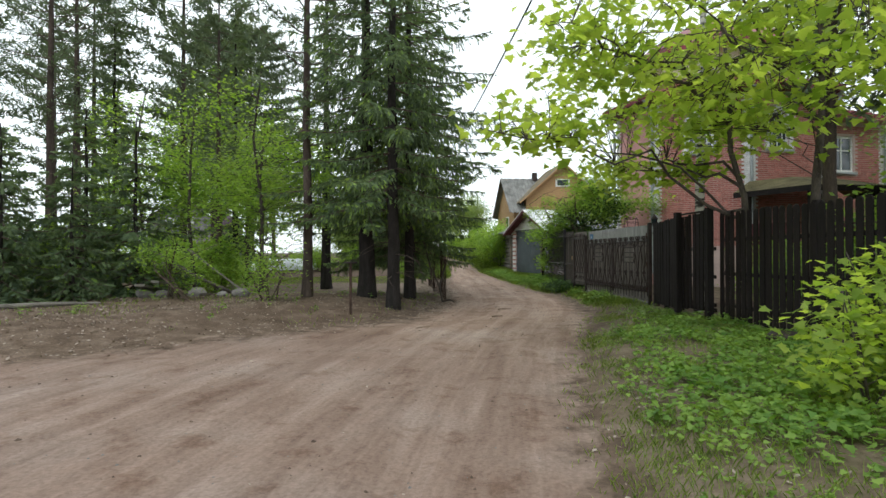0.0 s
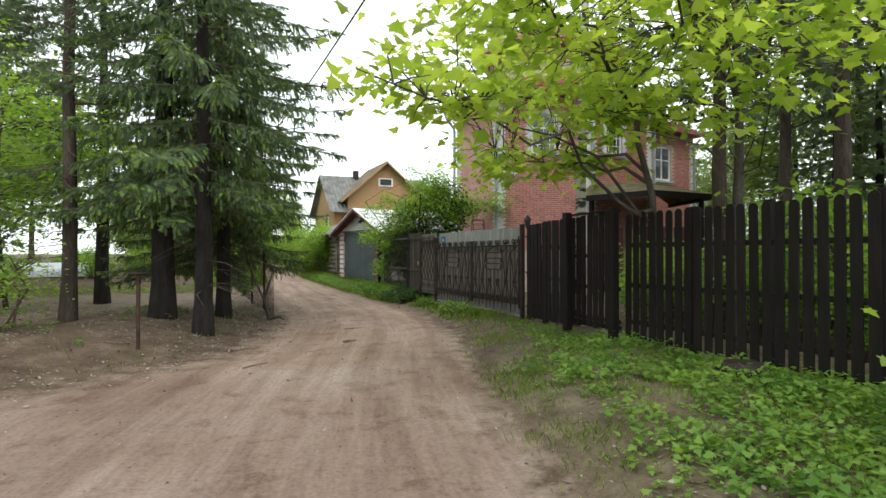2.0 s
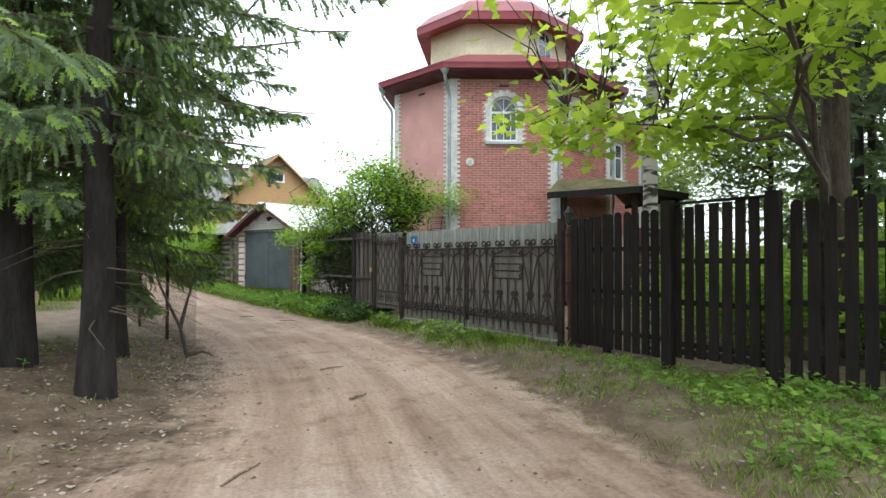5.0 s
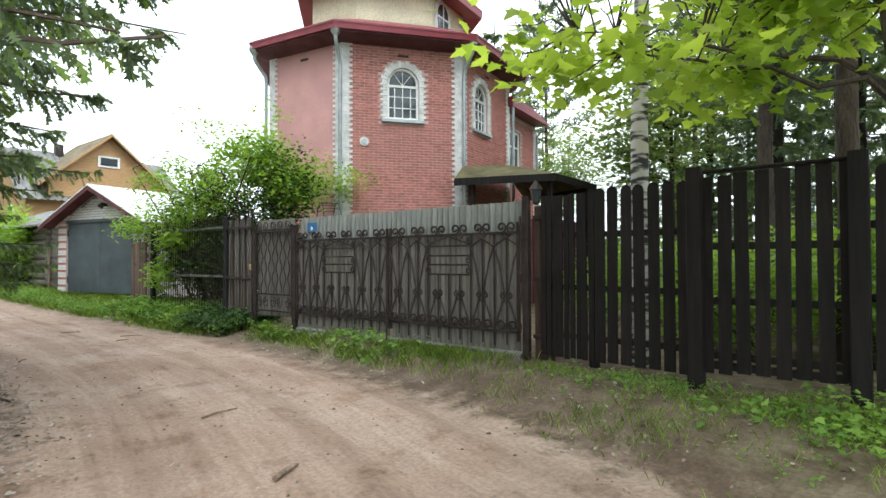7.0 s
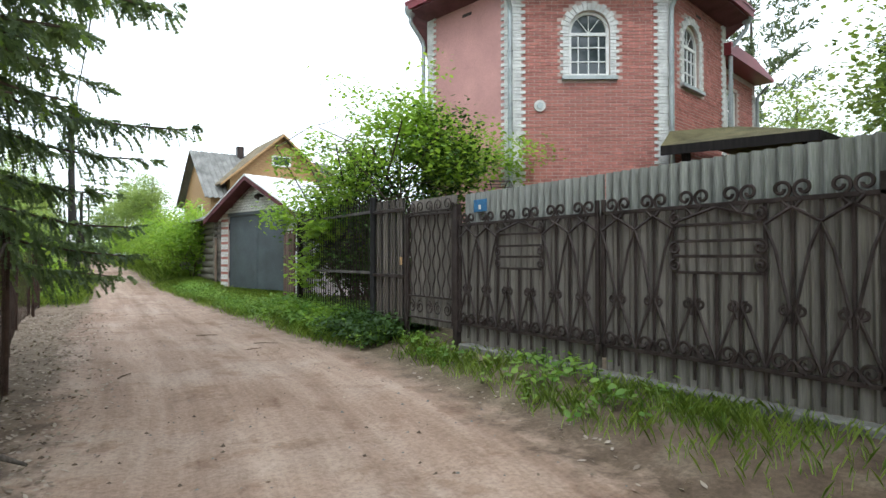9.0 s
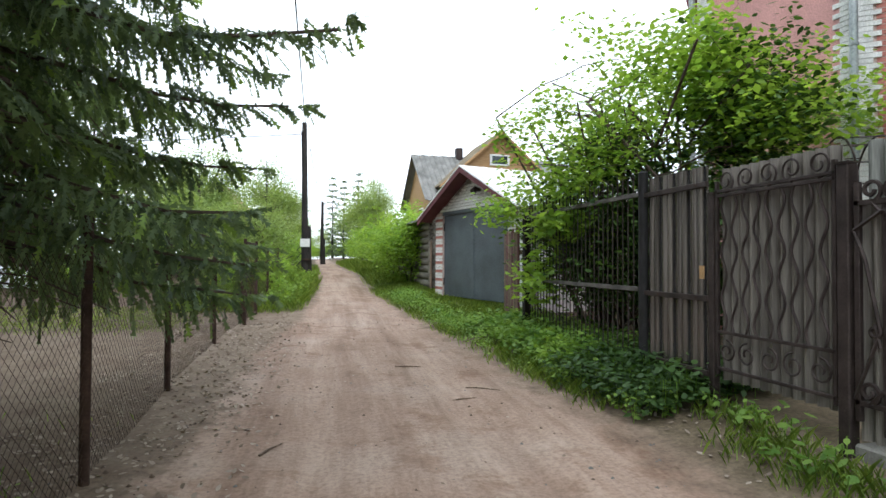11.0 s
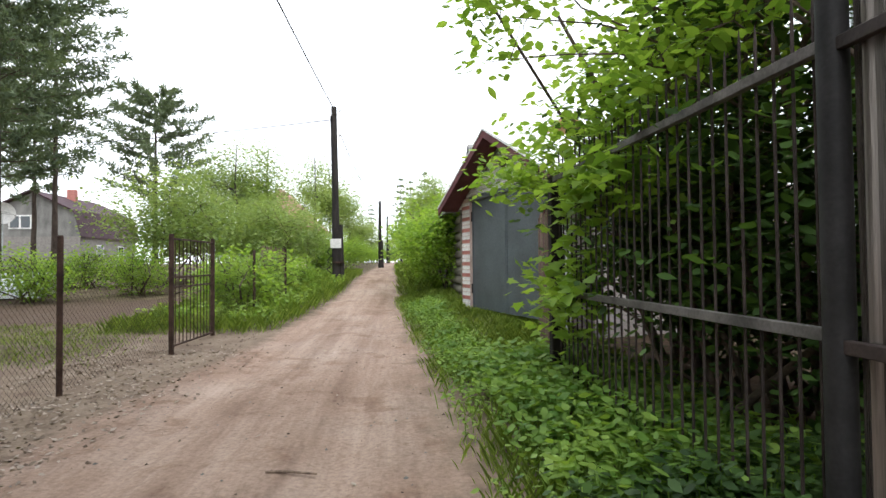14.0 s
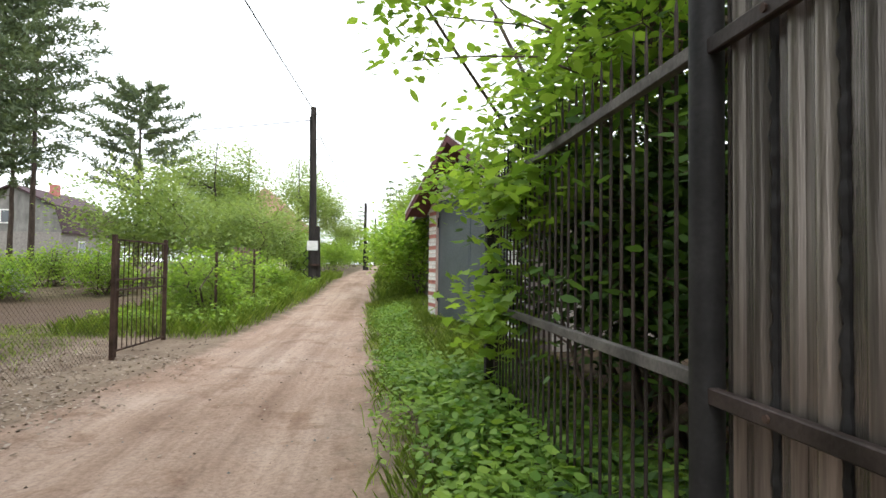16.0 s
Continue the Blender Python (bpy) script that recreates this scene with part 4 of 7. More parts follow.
# drop bolt where the two leaves meet
bolt = thing("drop_bolt", (GX0 - 0.07, 16.72, gz(GX0 - 0.07, 16.72)), 0, "black iron drop bolt at the gate's meeting stiles", "bolt")
part("rod", Geo().tube([(0, 0, 0.02), (0, 0, 0.45)], 0.012, 8), M["iron"], bolt)
part("guide", Geo().tube([(0, 0, 0.30), (0, 0, 0.36)], 0.03, 8), M["iron"], bolt)
part("guide", Geo().tube([(0, 0, 0.40), (0, 0, 0.44)], 0.03, 8), M["iron"], bolt)

# brown board filler between the gate and the picket fence, with a lantern
fl = thing("fence_filler", (7.2, 14.1, gz(7.2, 14.1)), 0, "weathered reddish brown boards beside the gate post", "fence")
for i in range(3):
    part("board", Geo().box(-0.012, 0.012, -0.11 - 0.1 * i + 0.06, -0.02 - 0.1 * i + 0.06, -0.05, 2.0, 0.003), M["brown_board"], fl)
for z in (0.3, 1.05, 1.85):
    part("batten", Geo().box(-0.04, -0.013, -0.26, 0.05, z - 0.025, z + 0.025, 0.004), M["iron"], fl)
lan = thing("gate_lantern", (7.2, 14.12, gz(7.2, 14.12) + 2.0), 0, "small dark iron lantern on top of the gate post", "lantern")
part("body", Geo().tube([(0, 0, 0.02), (0, 0, 0.05), (0, 0, 0.2), (0, 0, 0.22)], [0.02, 0.05, 0.075, 0.08], 6), M["glass"], lan)
part("roof", Geo().tube([(0, 0, 0.22), (0, 0, 0.30), (0, 0, 0.34)], [0.10, 0.04, 0.01], 6), M["iron"], lan)

# blue number plate
pl = thing("number_plate", (GX0 + 0.05, 18.72, 1.62), 0, "small blue enamel house number plate on the gate sheet", "sign")
part("plate", Geo().box(-0.012, 0.0, -0.13, 0.13, 0, 0.16, 0.002), M["blue"], pl)
part("mark", Geo().box(-0.0155, -0.0122, -0.02, 0.025, 0.03, 0.09, 0.0), M["white"], pl)

# wicket of wavy bars
wk = thing("wicket_gate", (GX0, 19.23, 0.03), 0, "narrow wicket of wavy black bars on grey profiled sheet", "gate")
LW = 1.19
part("sheet", wavy_sheet(0, LW, 0.0, 1.86), M["sheet_dirty"], wk, "grime-streaked taupe profiled steel sheet", at=pose(0.035, 0, 0))
for z in (0.1, 0.42, 1.62, 1.66):
    part("rail", Geo().box(-0.03, 0.0, 0, LW, z - 0.013, z + 0.013, 0.003), M["iron"], wk)
for y in (0.015, LW - 0.015):
    part("stile", Geo().box(-0.03, 0.0, y - 0.016, y + 0.016, 0.05, 1.75, 0.003), M["iron"], wk)
for i in range(9):
    y = 0.1 + i * (LW - 0.2) / 8
    s_ = 1 if i % 2 else -1
    pts = [(-0.02, y + s_ * 0.032 * math.sin(2 * math.pi * (z - 0.42) / 0.4), z) for z in np.linspace(0.42, 1.62, 25)]
    part("wavy_bar", Geo().tube(pts, 0.011, 5), M["iron"], wk, smooth=True)
for i in range(5):
    for zc, dz in ((0.26, 1), (1.74, -1)):
        part("scroll", Geo().tube([(-0.02, p[1], p[2]) for p in scroll(0.14 + i * 0.23, zc, 0.10, 1 if i % 2 else -1, dz, 18)], 0.009, 5), M["iron"], wk, smooth=True)

# sheet panel up to the round post
pan = thing("sheet_panel", (GX0, 20.52, -0.07), 0, "grey profiled sheet fence panel on rusty angle rails", "fence")
fold = ((0.060, 0.034), (0.078, 0.034), (0.084, 0.004), (0.094, 0.0), (0.102, -0.010), (0.110, -0.019), (0.120, -0.022), (0.130, -0.019), (0.138, -0.010), (0.146, 0.0), (0.186, 0.003),
        (0.194, -0.007), (0.202, -0.016), (0.212, -0.019), (0.222, -0.016), (0.230, -0.007), (0.240, 0.0), (0.268, 0.002), (0.280, 0.006))
prof = [(y + 0.225 * k, x) for k in range(-1, 4) for y, x in fold]
prof = [(min(max(y, 0.0), 0.945), x) for y, x in prof if -0.02 < y < 0.96]
sheet_g = Geo()
for back in (0.0, 0.0018):       # front and back of the folded sheet
    vs = [(x + back, y, z) for y, x in prof for z in (0.05, 1.0, 2.02)]
    sheet_g.add(vs, [(3 * i + j, 3 * i + j + 1, 3 * i + j + 4, 3 * i + j + 3) for i in range(len(prof) - 1) for j in (0, 1)])
for k in range(4):
    part("seam", Geo().tube([(0.008, 0.070 + 0.225 * k + 0.0025 * math.sin(i * 1.7), 0.06 + 0.0196 * i) for i in range(101)], [0.014 + 0.003 * math.sin(i * 1.9 + k) + 0.002 * math.sin(i * 0.7) for i in range(101)], 7), M["black_iron"], pan, "dark rusty welded seam", smooth=True)
part("sheet", sheet_g, M["sheet_worn"], pan, "brownish grey profiled steel sheet", at=pose(0.0, 0, 0), smooth=True)
for z in (0.13, 0.805, 1.845):
    part("rail", Geo().box(-0.055, -0.024, -0.02, 0.96, z - 0.025, z + 0.025, 0.004), M["iron"], pan, "dark grime-stained steel angle rail")
    for y in (0.12, 0.7):
        part("bolt", Geo().tube([(-0.062, y, z), (-0.05, y, z)], 0.012, 6), M["rust"], pan)
part("lock", Geo().box(-0.06, -0.04, 0.02, 0.07, 0.98, 1.1, 0.003), M["yellow"], pan, "brass lock plate")

# the shaft's near-black colour includes the shrub's shade on the post
rp = thing("round_post", (GX0 - 0.03, 21.52, gz(GX0, 21.52)), 0, "dark grey round steel fence post, darkened for the shrub's shade", "post")
part("shaft", Geo().tube([(0, 0, -0.3), (0, 0, 2.22), (0, 0, 2.24)], [0.052, 0.052, 0.03], 16), M["black_iron"], rp, smooth=True)

bf = thing("bar_fence", (GX0, 21.57, 0.0), 0, "black iron bar fence overgrown by a shrub", "fence")
LB = 3.25
for z in (-0.10, 0.765, 1.80):
    part("rail", Geo().box(-0.045, -0.005, -0.03, LB, z - 0.024, z + 0.024, 0.003), M["grey_rail"], bf)
nb = 29
for i in range(nb):
    y = 0.08 + i * (LB - 0.12) / (nb - 1)
    part("bar", Geo().tube([(0.006, y, -0.22), (0.006, y, 1.98 + 0.03 * math.sin(i * 2.1)), (0.006, y, 2.05 + 0.03 * math.sin(i * 2.1))], [0.0075, 0.0075, 0.002], 6), M["iron"], bf)
square_post(24.9, 1.95, 0.11, "dark weathered square fence post", material="black_wood", name="fence_post")
# old boards and a red brick fragment between fence and garage
ob_ = thing("board_fence", (7.3, 25.7, gz(7.3, 26.5)), -12, "weathered grey vertical board fence beside the garage", "fence")
for i in range(11):
    part("board", Geo().box(-0.012, 0.012, 0.17 * i, 0.17 * i + 0.15, 0.0, 1.75 + 0.05 * math.sin(i * 1.9), 0.003), M["old_wood"] if i % 4 else M["maroon"], ob_)
part("rail", Geo().box(0.02, 0.06, 0, 1.9, 1.3, 1.38, 0.005), M["old_wood"], ob_)

# ---------------------------------------------------------------- garage
ga, gb_ = Vector((7.22, 31.95)), Vector((8.22, 27.75))
gd = (ga - gb_).normalized()
grz = math.degrees(math.atan2(gd.y, gd.x))
GW = (ga - gb_).length
gbase = 0.05
gar = thing("garage", (gb_.x, gb_.y, gbase), grz, "white brick garage with steel doors and bare metal gable roof", "garage")
# own axes: x along the front (towards the log house), y outward to the road is +y
DEEP = 5.5
GH = 2.35
d0, d1 = 0.62, GW - 0.42
part("pier", Geo().box(0, d0, -0.4, 0, -0.2, GH), M["joint"], gar)
part("pier", Geo().box(d1, GW, -0.4, 0, -0.2, GH), M["mortar"], gar)
for x0 in (0, GW - 0.25):
    part("side_wall", Geo().box(x0, x0 + 0.25, -DEEP, -0.4, -0.2, GH), M["white_brick"], gar)
part("back_wall", Geo().box(0.25, GW - 0.25, -DEEP, -DEEP + 0.25, -0.2, GH), M["white_brick"], gar)
RX, RZ = GW / 2, 3.42 - gbase
part("gable", Geo().prism([(0.05, GH), (GW - 0.05, GH), (RX, RZ - 0.15)], 1, -0.3, -0.02), M["joint"], gar, "white brick gable")
part("lintel", Geo().box(d0, d1, -0.3, 0.01, GH - 0.08, GH + 0.02, 0.01), M["garage"], gar)
for sg in (-1, 1):
    ex = RX + sg * (GW / 2 + 0.35)
    ez = GH - 0.18
    g = Geo()
    th = 0.04
    a_, b_ = (RX, RZ), (ex, ez)
    g.prism([a_, b_, (b_[0], b_[1] + th), (a_[0], a_[1] + th)] if sg > 0 else [b_, a_, (a_[0], a_[1] + th), (b_[0], b_[1] + th)], 1, -DEEP - 0.2, 0.45)
    rf = part("roof_slope", g, M["white_roof"], gar, "bare white metal roof sheet")
    part("fascia", Geo().prism([(a_[0], a_[1] - 0.14), (b_[0], b_[1] - 0.14), b_, a_], 1, 0.40, 0.44), M["maroon"], gar)
    part("soffit", Geo().prism([(a_[0], a_[1] - 0.05), (b_[0], b_[1] - 0.05), (b_[0], b_[1] - 0.01), (a_[0], a_[1] - 0.01)], 1, -0.02, 0.42), M["maroon"], gar)
    seams = Geo()
    for i in range(11):
        y = -DEEP + 0.2 + i * 0.56
        seams.tube([(RX, y, RZ + th + 0.008), (ex, y, ez + th + 0.008)], 0.012, 4)
    part("seam", seams, M["white_roof"], rf)
mid = (d0 + d1) / 2 + 0.02
for x0, x1 in ((d0 + 0.01, mid - 0.006), (mid + 0.006, d1 - 0.01)):
    dr = part("door_leaf", Geo().box(x0, x1, -0.12, -0.06, 0.05, GH - 0.09), M["garage"], gar, "dark grey painted steel door leaf")
    part("edge_strip", Geo().box(x0, x0 + 0.05, -0.062, -0.05, 0.05, GH - 0.09), M["garage"], dr)
    part("edge_strip", Geo().box(x1 - 0.05, x1, -0.062, -0.05, 0.05, GH - 0.09), M["garage"], dr)
    hx = x0 if x0 < mid - 0.5 else x1
    for z in (0.35, 1.85):
        part("hinge", Geo().tube([(hx, -0.045, z), (hx, -0.045, z + 0.2)], 0.022, 8), M["iron"], dr)
part("lamp", Geo().tube([(RX - 0.3, 0.0, GH + 0.42), (RX - 0.3, 0.14, GH + 0.45), (RX - 0.3, 0.22, GH + 0.36)], [0.03, 0.07, 0.09], 10), M["iron"], gar, "small black wall lamp")


def brick_wall(parent, x0, x1, z0, z1, y, bl=0.25, bh=0.072, joint=0.012, mats=("white_brick",), deep=0.012, skip=None, tag="brick"):
    """Proud bricks on a wall in the parent's x-z plane facing +y."""
    meshes = {}
    z, row = z0, 0
    while z + bh <= z1 + 0.001:
        x = x0 - (bl / 2 if row % 2 else 0)
        i = 0
        while x < x1 - 0.02:
            a, b = max(x, x0) + joint / 2, min(x + bl, x1) - joint / 2
            if b - a > 0.03 and not (skip and skip((a + b) / 2, z + bh / 2)):
                key = (round(b - a, 3), mats[(row * 7 + i * 3) % len(mats)])
                if key not in meshes:
                    w = key[0] / 2
                    meshes[key] = to_mesh("brick", Geo().box(-w, w, -deep, deep, -bh / 2 + joint / 2, bh / 2 - joint / 2, 0.004), M[key[1]])
                part(tag, meshes[key], None, parent, at=pose((a + b) / 2 + random.uniform(-0.002, 0.002), y + random.uniform(0, 0.004), z + bh / 2))
            x += bl
            i += 1
        z += bh
        row += 1


# ---------------------------------------------------------------- log house and ochre house behind the garage
logh = thing("log_house", (8.6, 33.3, 0.2), 0, "old grey log house with grey corrugated roof and ochre dormer", "house")
for i in range(9):
    z = 0.12 + i * 0.24
    part("log", Geo().tube([(-0.95, 0.4, z), (-0.95, 9.5, z)], 0.128, 10), M["log"], logh, smooth=True)
    part("log", Geo().tube([(-1.15, 0.6, z + 0.12), (5.5, 0.6, z + 0.12)], 0.125, 10), M["log"], logh, smooth=True)
part("eaves_roof", Geo().add([(-1.5, 0.0, 2.2), (-1.5, 10, 2.2), (1.6, 10, 3.35), (1.6, 0.0, 3.35), (-1.5, 0.0, 2.14), (-1.5, 10, 2.14), (1.6, 10, 3.29), (1.6, 0.0, 3.29)], [(3, 2, 1, 0), (4, 5, 6, 7), (0, 1, 5, 4), (1, 2, 6, 5), (2, 3, 7, 6), (3, 0, 4, 7)]), M["slate"], logh)
part("prop_board", Geo().box(-1.16, -1.12, 0.3, 0.45, 0, 1.5, 0.005), M["old_wood"], logh)


# ---------------------------------------------------------------- plants
MAPLE = np.array([(0, -0.05), (0.16, -0.02), (0.42, -0.10), (0.34, 0.12), (0.58, 0.32), (0.30, 0.38), (0.24, 0.58), (0, 1.0), (-0.24, 0.58), (-0.30, 0.38), (-0.58, 0.32), (-0.34, 0.12), (-0.42, -0.10), (-0.16, -0.02)])
OVAL = np.array([(0, 0), (0.26, 0.25), (0.30, 0.55), (0, 1.0), (-0.30, 0.55), (-0.26, 0.25)])
RHOMB = np.array([(0, 0), (0.5, 0.45), (0, 1.0), (-0.5, 0.45)])


def unit(a):
    return a / np.maximum(np.linalg.norm(a, axis=-1, keepdims=True), 1e-9)


def blades(P, D, W, length, width, shape):
    """Flat leaves: P foot points, D directions to the tip, W sideways hints, with arrays of length and width."""
    D = unit(D)
    S = unit(np.cross(D, np.cross(W, D) + 1e-6))
    k = len(shape)
    V = P[:, None, :] + S[:, None, :] * (shape[None, :, 0, None] * width[:, None, None]) + D[:, None, :] * (shape[None, :, 1, None] * length[:, None, None])
    F = np.arange(len(P) * k).reshape(-1, k)
    return V.reshape(-1, 3), F


def leaf_mesh(name, P, size, shape, material, r, droop=0.35, flat=0.6):
    N = len(P)
    a = r.uniform(0, 2 * np.pi, N)
    D = np.stack([np.cos(a), np.sin(a), -droop + r.normal(0, 0.35, N)], -1)
    W = np.stack([-np.sin(a), np.cos(a), r.normal(0, 1 - flat, N)], -1)
    ln = size * r.uniform(0.6, 1.25, N)
    V, F = blades(P, D, W, ln, ln, shape)
    return np_mesh(name, V, F, material)


def trunk_geo(pts, radii, n=10):
    return Geo().tube(pts, list(radii), n)


def limb_path(a, b, sag, r, n=5, wob=0.12):
    a, b = np.array(a, float), np.array(b, float)
    L = np.linalg.norm(b - a)
    out = []
    for i in range(n + 1):
        u = i / n
        p = a * (1 - u) + b * u
        p[2] += sag * L * math.sin(math.pi * u)
        if 0 < i < n:
            p += r.normal(0, wob * L / n, 3)
        out.append(tuple(p))
    return out


def crown_points(r, n, centre, radii, inner=0.45):
    """Cluster middles inside an uneven ellipsoid, more of them near its skin."""
    d = unit(r.normal(0, 1, (n, 3)))
    rad = inner + (1 - inner) * r.uniform(0, 1, n) ** 0.6
    lump = 0.82 + 0.22 * np.sin(d[:, 0] * 4 + d[:, 1] * 3) * np.cos(d[:, 2] * 4 + 1)
    return np.array(centre) + d * (rad * lump)[:, None] * np.array(radii)


def crown_lobes(r, n, centre, radii, lobes=9, size=0.5):
    """Cluster middles in several overlapping boughs, for an uneven outline with gaps."""
    d = unit(r.normal(0, 1, (lobes, 3)))
    mids = np.array(centre) + d * np.array(radii) * r.uniform(0.35, 0.75, (lobes, 1))
    sz = r.uniform(0.7, 1.25, lobes) * size
    k = r.integers(0, lobes, n)
    q = unit(r.normal(0, 1, (n, 3))) * (r.uniform(0, 1, n) ** 0.5)[:, None]
    return mids[k] + q * np.array(radii) * sz[k][:, None]


def broadleaf(name, base, label, category, trunk, radii, clusters, per, spread, size, shape, material, bark_m, seed, stems=None, limb_r=0.02, droop=0.35, group="", flat=0.6, squash=0.6, mains=12):
    """A tree or shrub: trunk points (in its own axes), limbs to each leaf cluster and leaves round them."""
    r = np.random.default_rng(seed)
    t = thing(name, base, 0, label, category, group)
    stems = stems or [trunk]
    for st in stems:
        rr = np.linspace(radii[0], radii[1], len(st))
        part("trunk" if len(stems) == 1 else "stem", trunk_geo(st, rr, 10), bark_m, t, smooth=True)
    clusters = np.array(clusters, float)
    allp = np.concatenate([np.linspace(st[i], st[i + 1], 6) for st in stems for i in range(len(st) - 1)])
    pool = allp
    n_main = min(mains, len(clusters))
    order = r.permutation(len(clusters))
    for c in clusters[order[:n_main]]:
        reach = np.linalg.norm(allp[:, :2] - c[:2], axis=1)
        j = allp[np.argmin(np.abs(allp[:, 2] - (c[2] - 0.26 * reach)) + 0.2 * reach)]
        pts = limb_path(j, c, 0.06, r, 7, 0.22)
        part("limb", Geo().tube(pts, [limb_r * (1 - 0.8 * i / 7) for i in range(8)], 6, False), bark_m, t, smooth=True)
        pool = np.concatenate([pool, np.concatenate([np.linspace(pts[i], pts[i + 1], 3) for i in range(1, 7)])])
    g = Geo()
    for c in clusters[order[n_main:]]:
        w = np.linalg.norm(pool - c, axis=1) + 0.6 * np.maximum(0, pool[:, 2] - c[2])
        j = pool[np.argmin(w)]
        pts = limb_path(j, c, 0.05, r, 3, 0.2)
        g.tube(pts, [limb_r * 0.38 * (1 - 0.6 * i / 3) for i in range(4)], 3, False)
    if g.v:
        part("twig", to_mesh("twig", g, bark_m, True), None, t)["kind"] = "stuff"
    idx_ = np.repeat(np.arange(len(clusters)), per)
    off = r.normal(0, 1, (len(idx_), 3)) * spread * np.array((1, 1, squash))
    P = np.array(clusters)[idx_] + off
    part("crown", leaf_mesh("crown", P, size, shape, material, r, droop, flat), None, t)["kind"] = "stuff"
    return t


SPRIG = np.array([(0.07, 0.0)] + [p for k in range(3) for p in ((0.5, 0.26 + 0.29 * k), (0.09, 0.20 + 0.29 * k))] + [(0.0, 1.0)])
SPRIG = np.concatenate([SPRIG, SPRIG[-2::-1] * np.array((-1, 1))])       # a piece of needled twig


def bough_twigs(r, path, L, spacing, seg, out):
    """Side twigs and hanging twigs along one bough: each a chain of needled pieces that bends down."""
    along = unit(path[-1] - path[0])
    side = unit(np.cross(along, (0, 0, 1.0)))
    n = max(6, int(L / spacing))
    u = np.sort(r.uniform(0.10, 1.0, n))
    foot = np.stack([np.interp(u * (len(path) - 1), np.arange(len(path)), path[:, i]) for i in range(3)], -1)
    for s, share in ((-1, 1.0), (1, 1.0), (0, 0.7)):
        k = r.uniform(0, 1, n) < share
        p, v = foot[k].copy(), u[k]
        m = len(p)
        reach = (0.12 + 0.62 * (1 - v) ** 0.8 * np.clip(v / 0.25, 0.3, 1)) * min(1.0, 0.35 + L / 3.0) * r.uniform(0.55, 1.15, m)
        if s:
            d = side * s + along * 0.75 + r.normal(0, 0.22, (m, 3))
        else:
            d = along * 0.5 + r.normal(0, 0.35, (m, 3)) + np.array((0, 0, -0.6))
        d = unit(d)
        pieces = np.maximum(1, np.ceil(reach / seg)).astype(int)
        for i in range(pieces.max()):
            a = pieces > i
            ln = (reach / pieces)[a]
            out.append((p[a].copy(), d[a].copy(), ln * 1.12, (i + 1 == pieces[a])))
            p = p + d * (reach / pieces)[:, None]
            d = unit(d + np.array((0, 0, -0.42)) + r.normal(0, 0.1, (m, 3)))


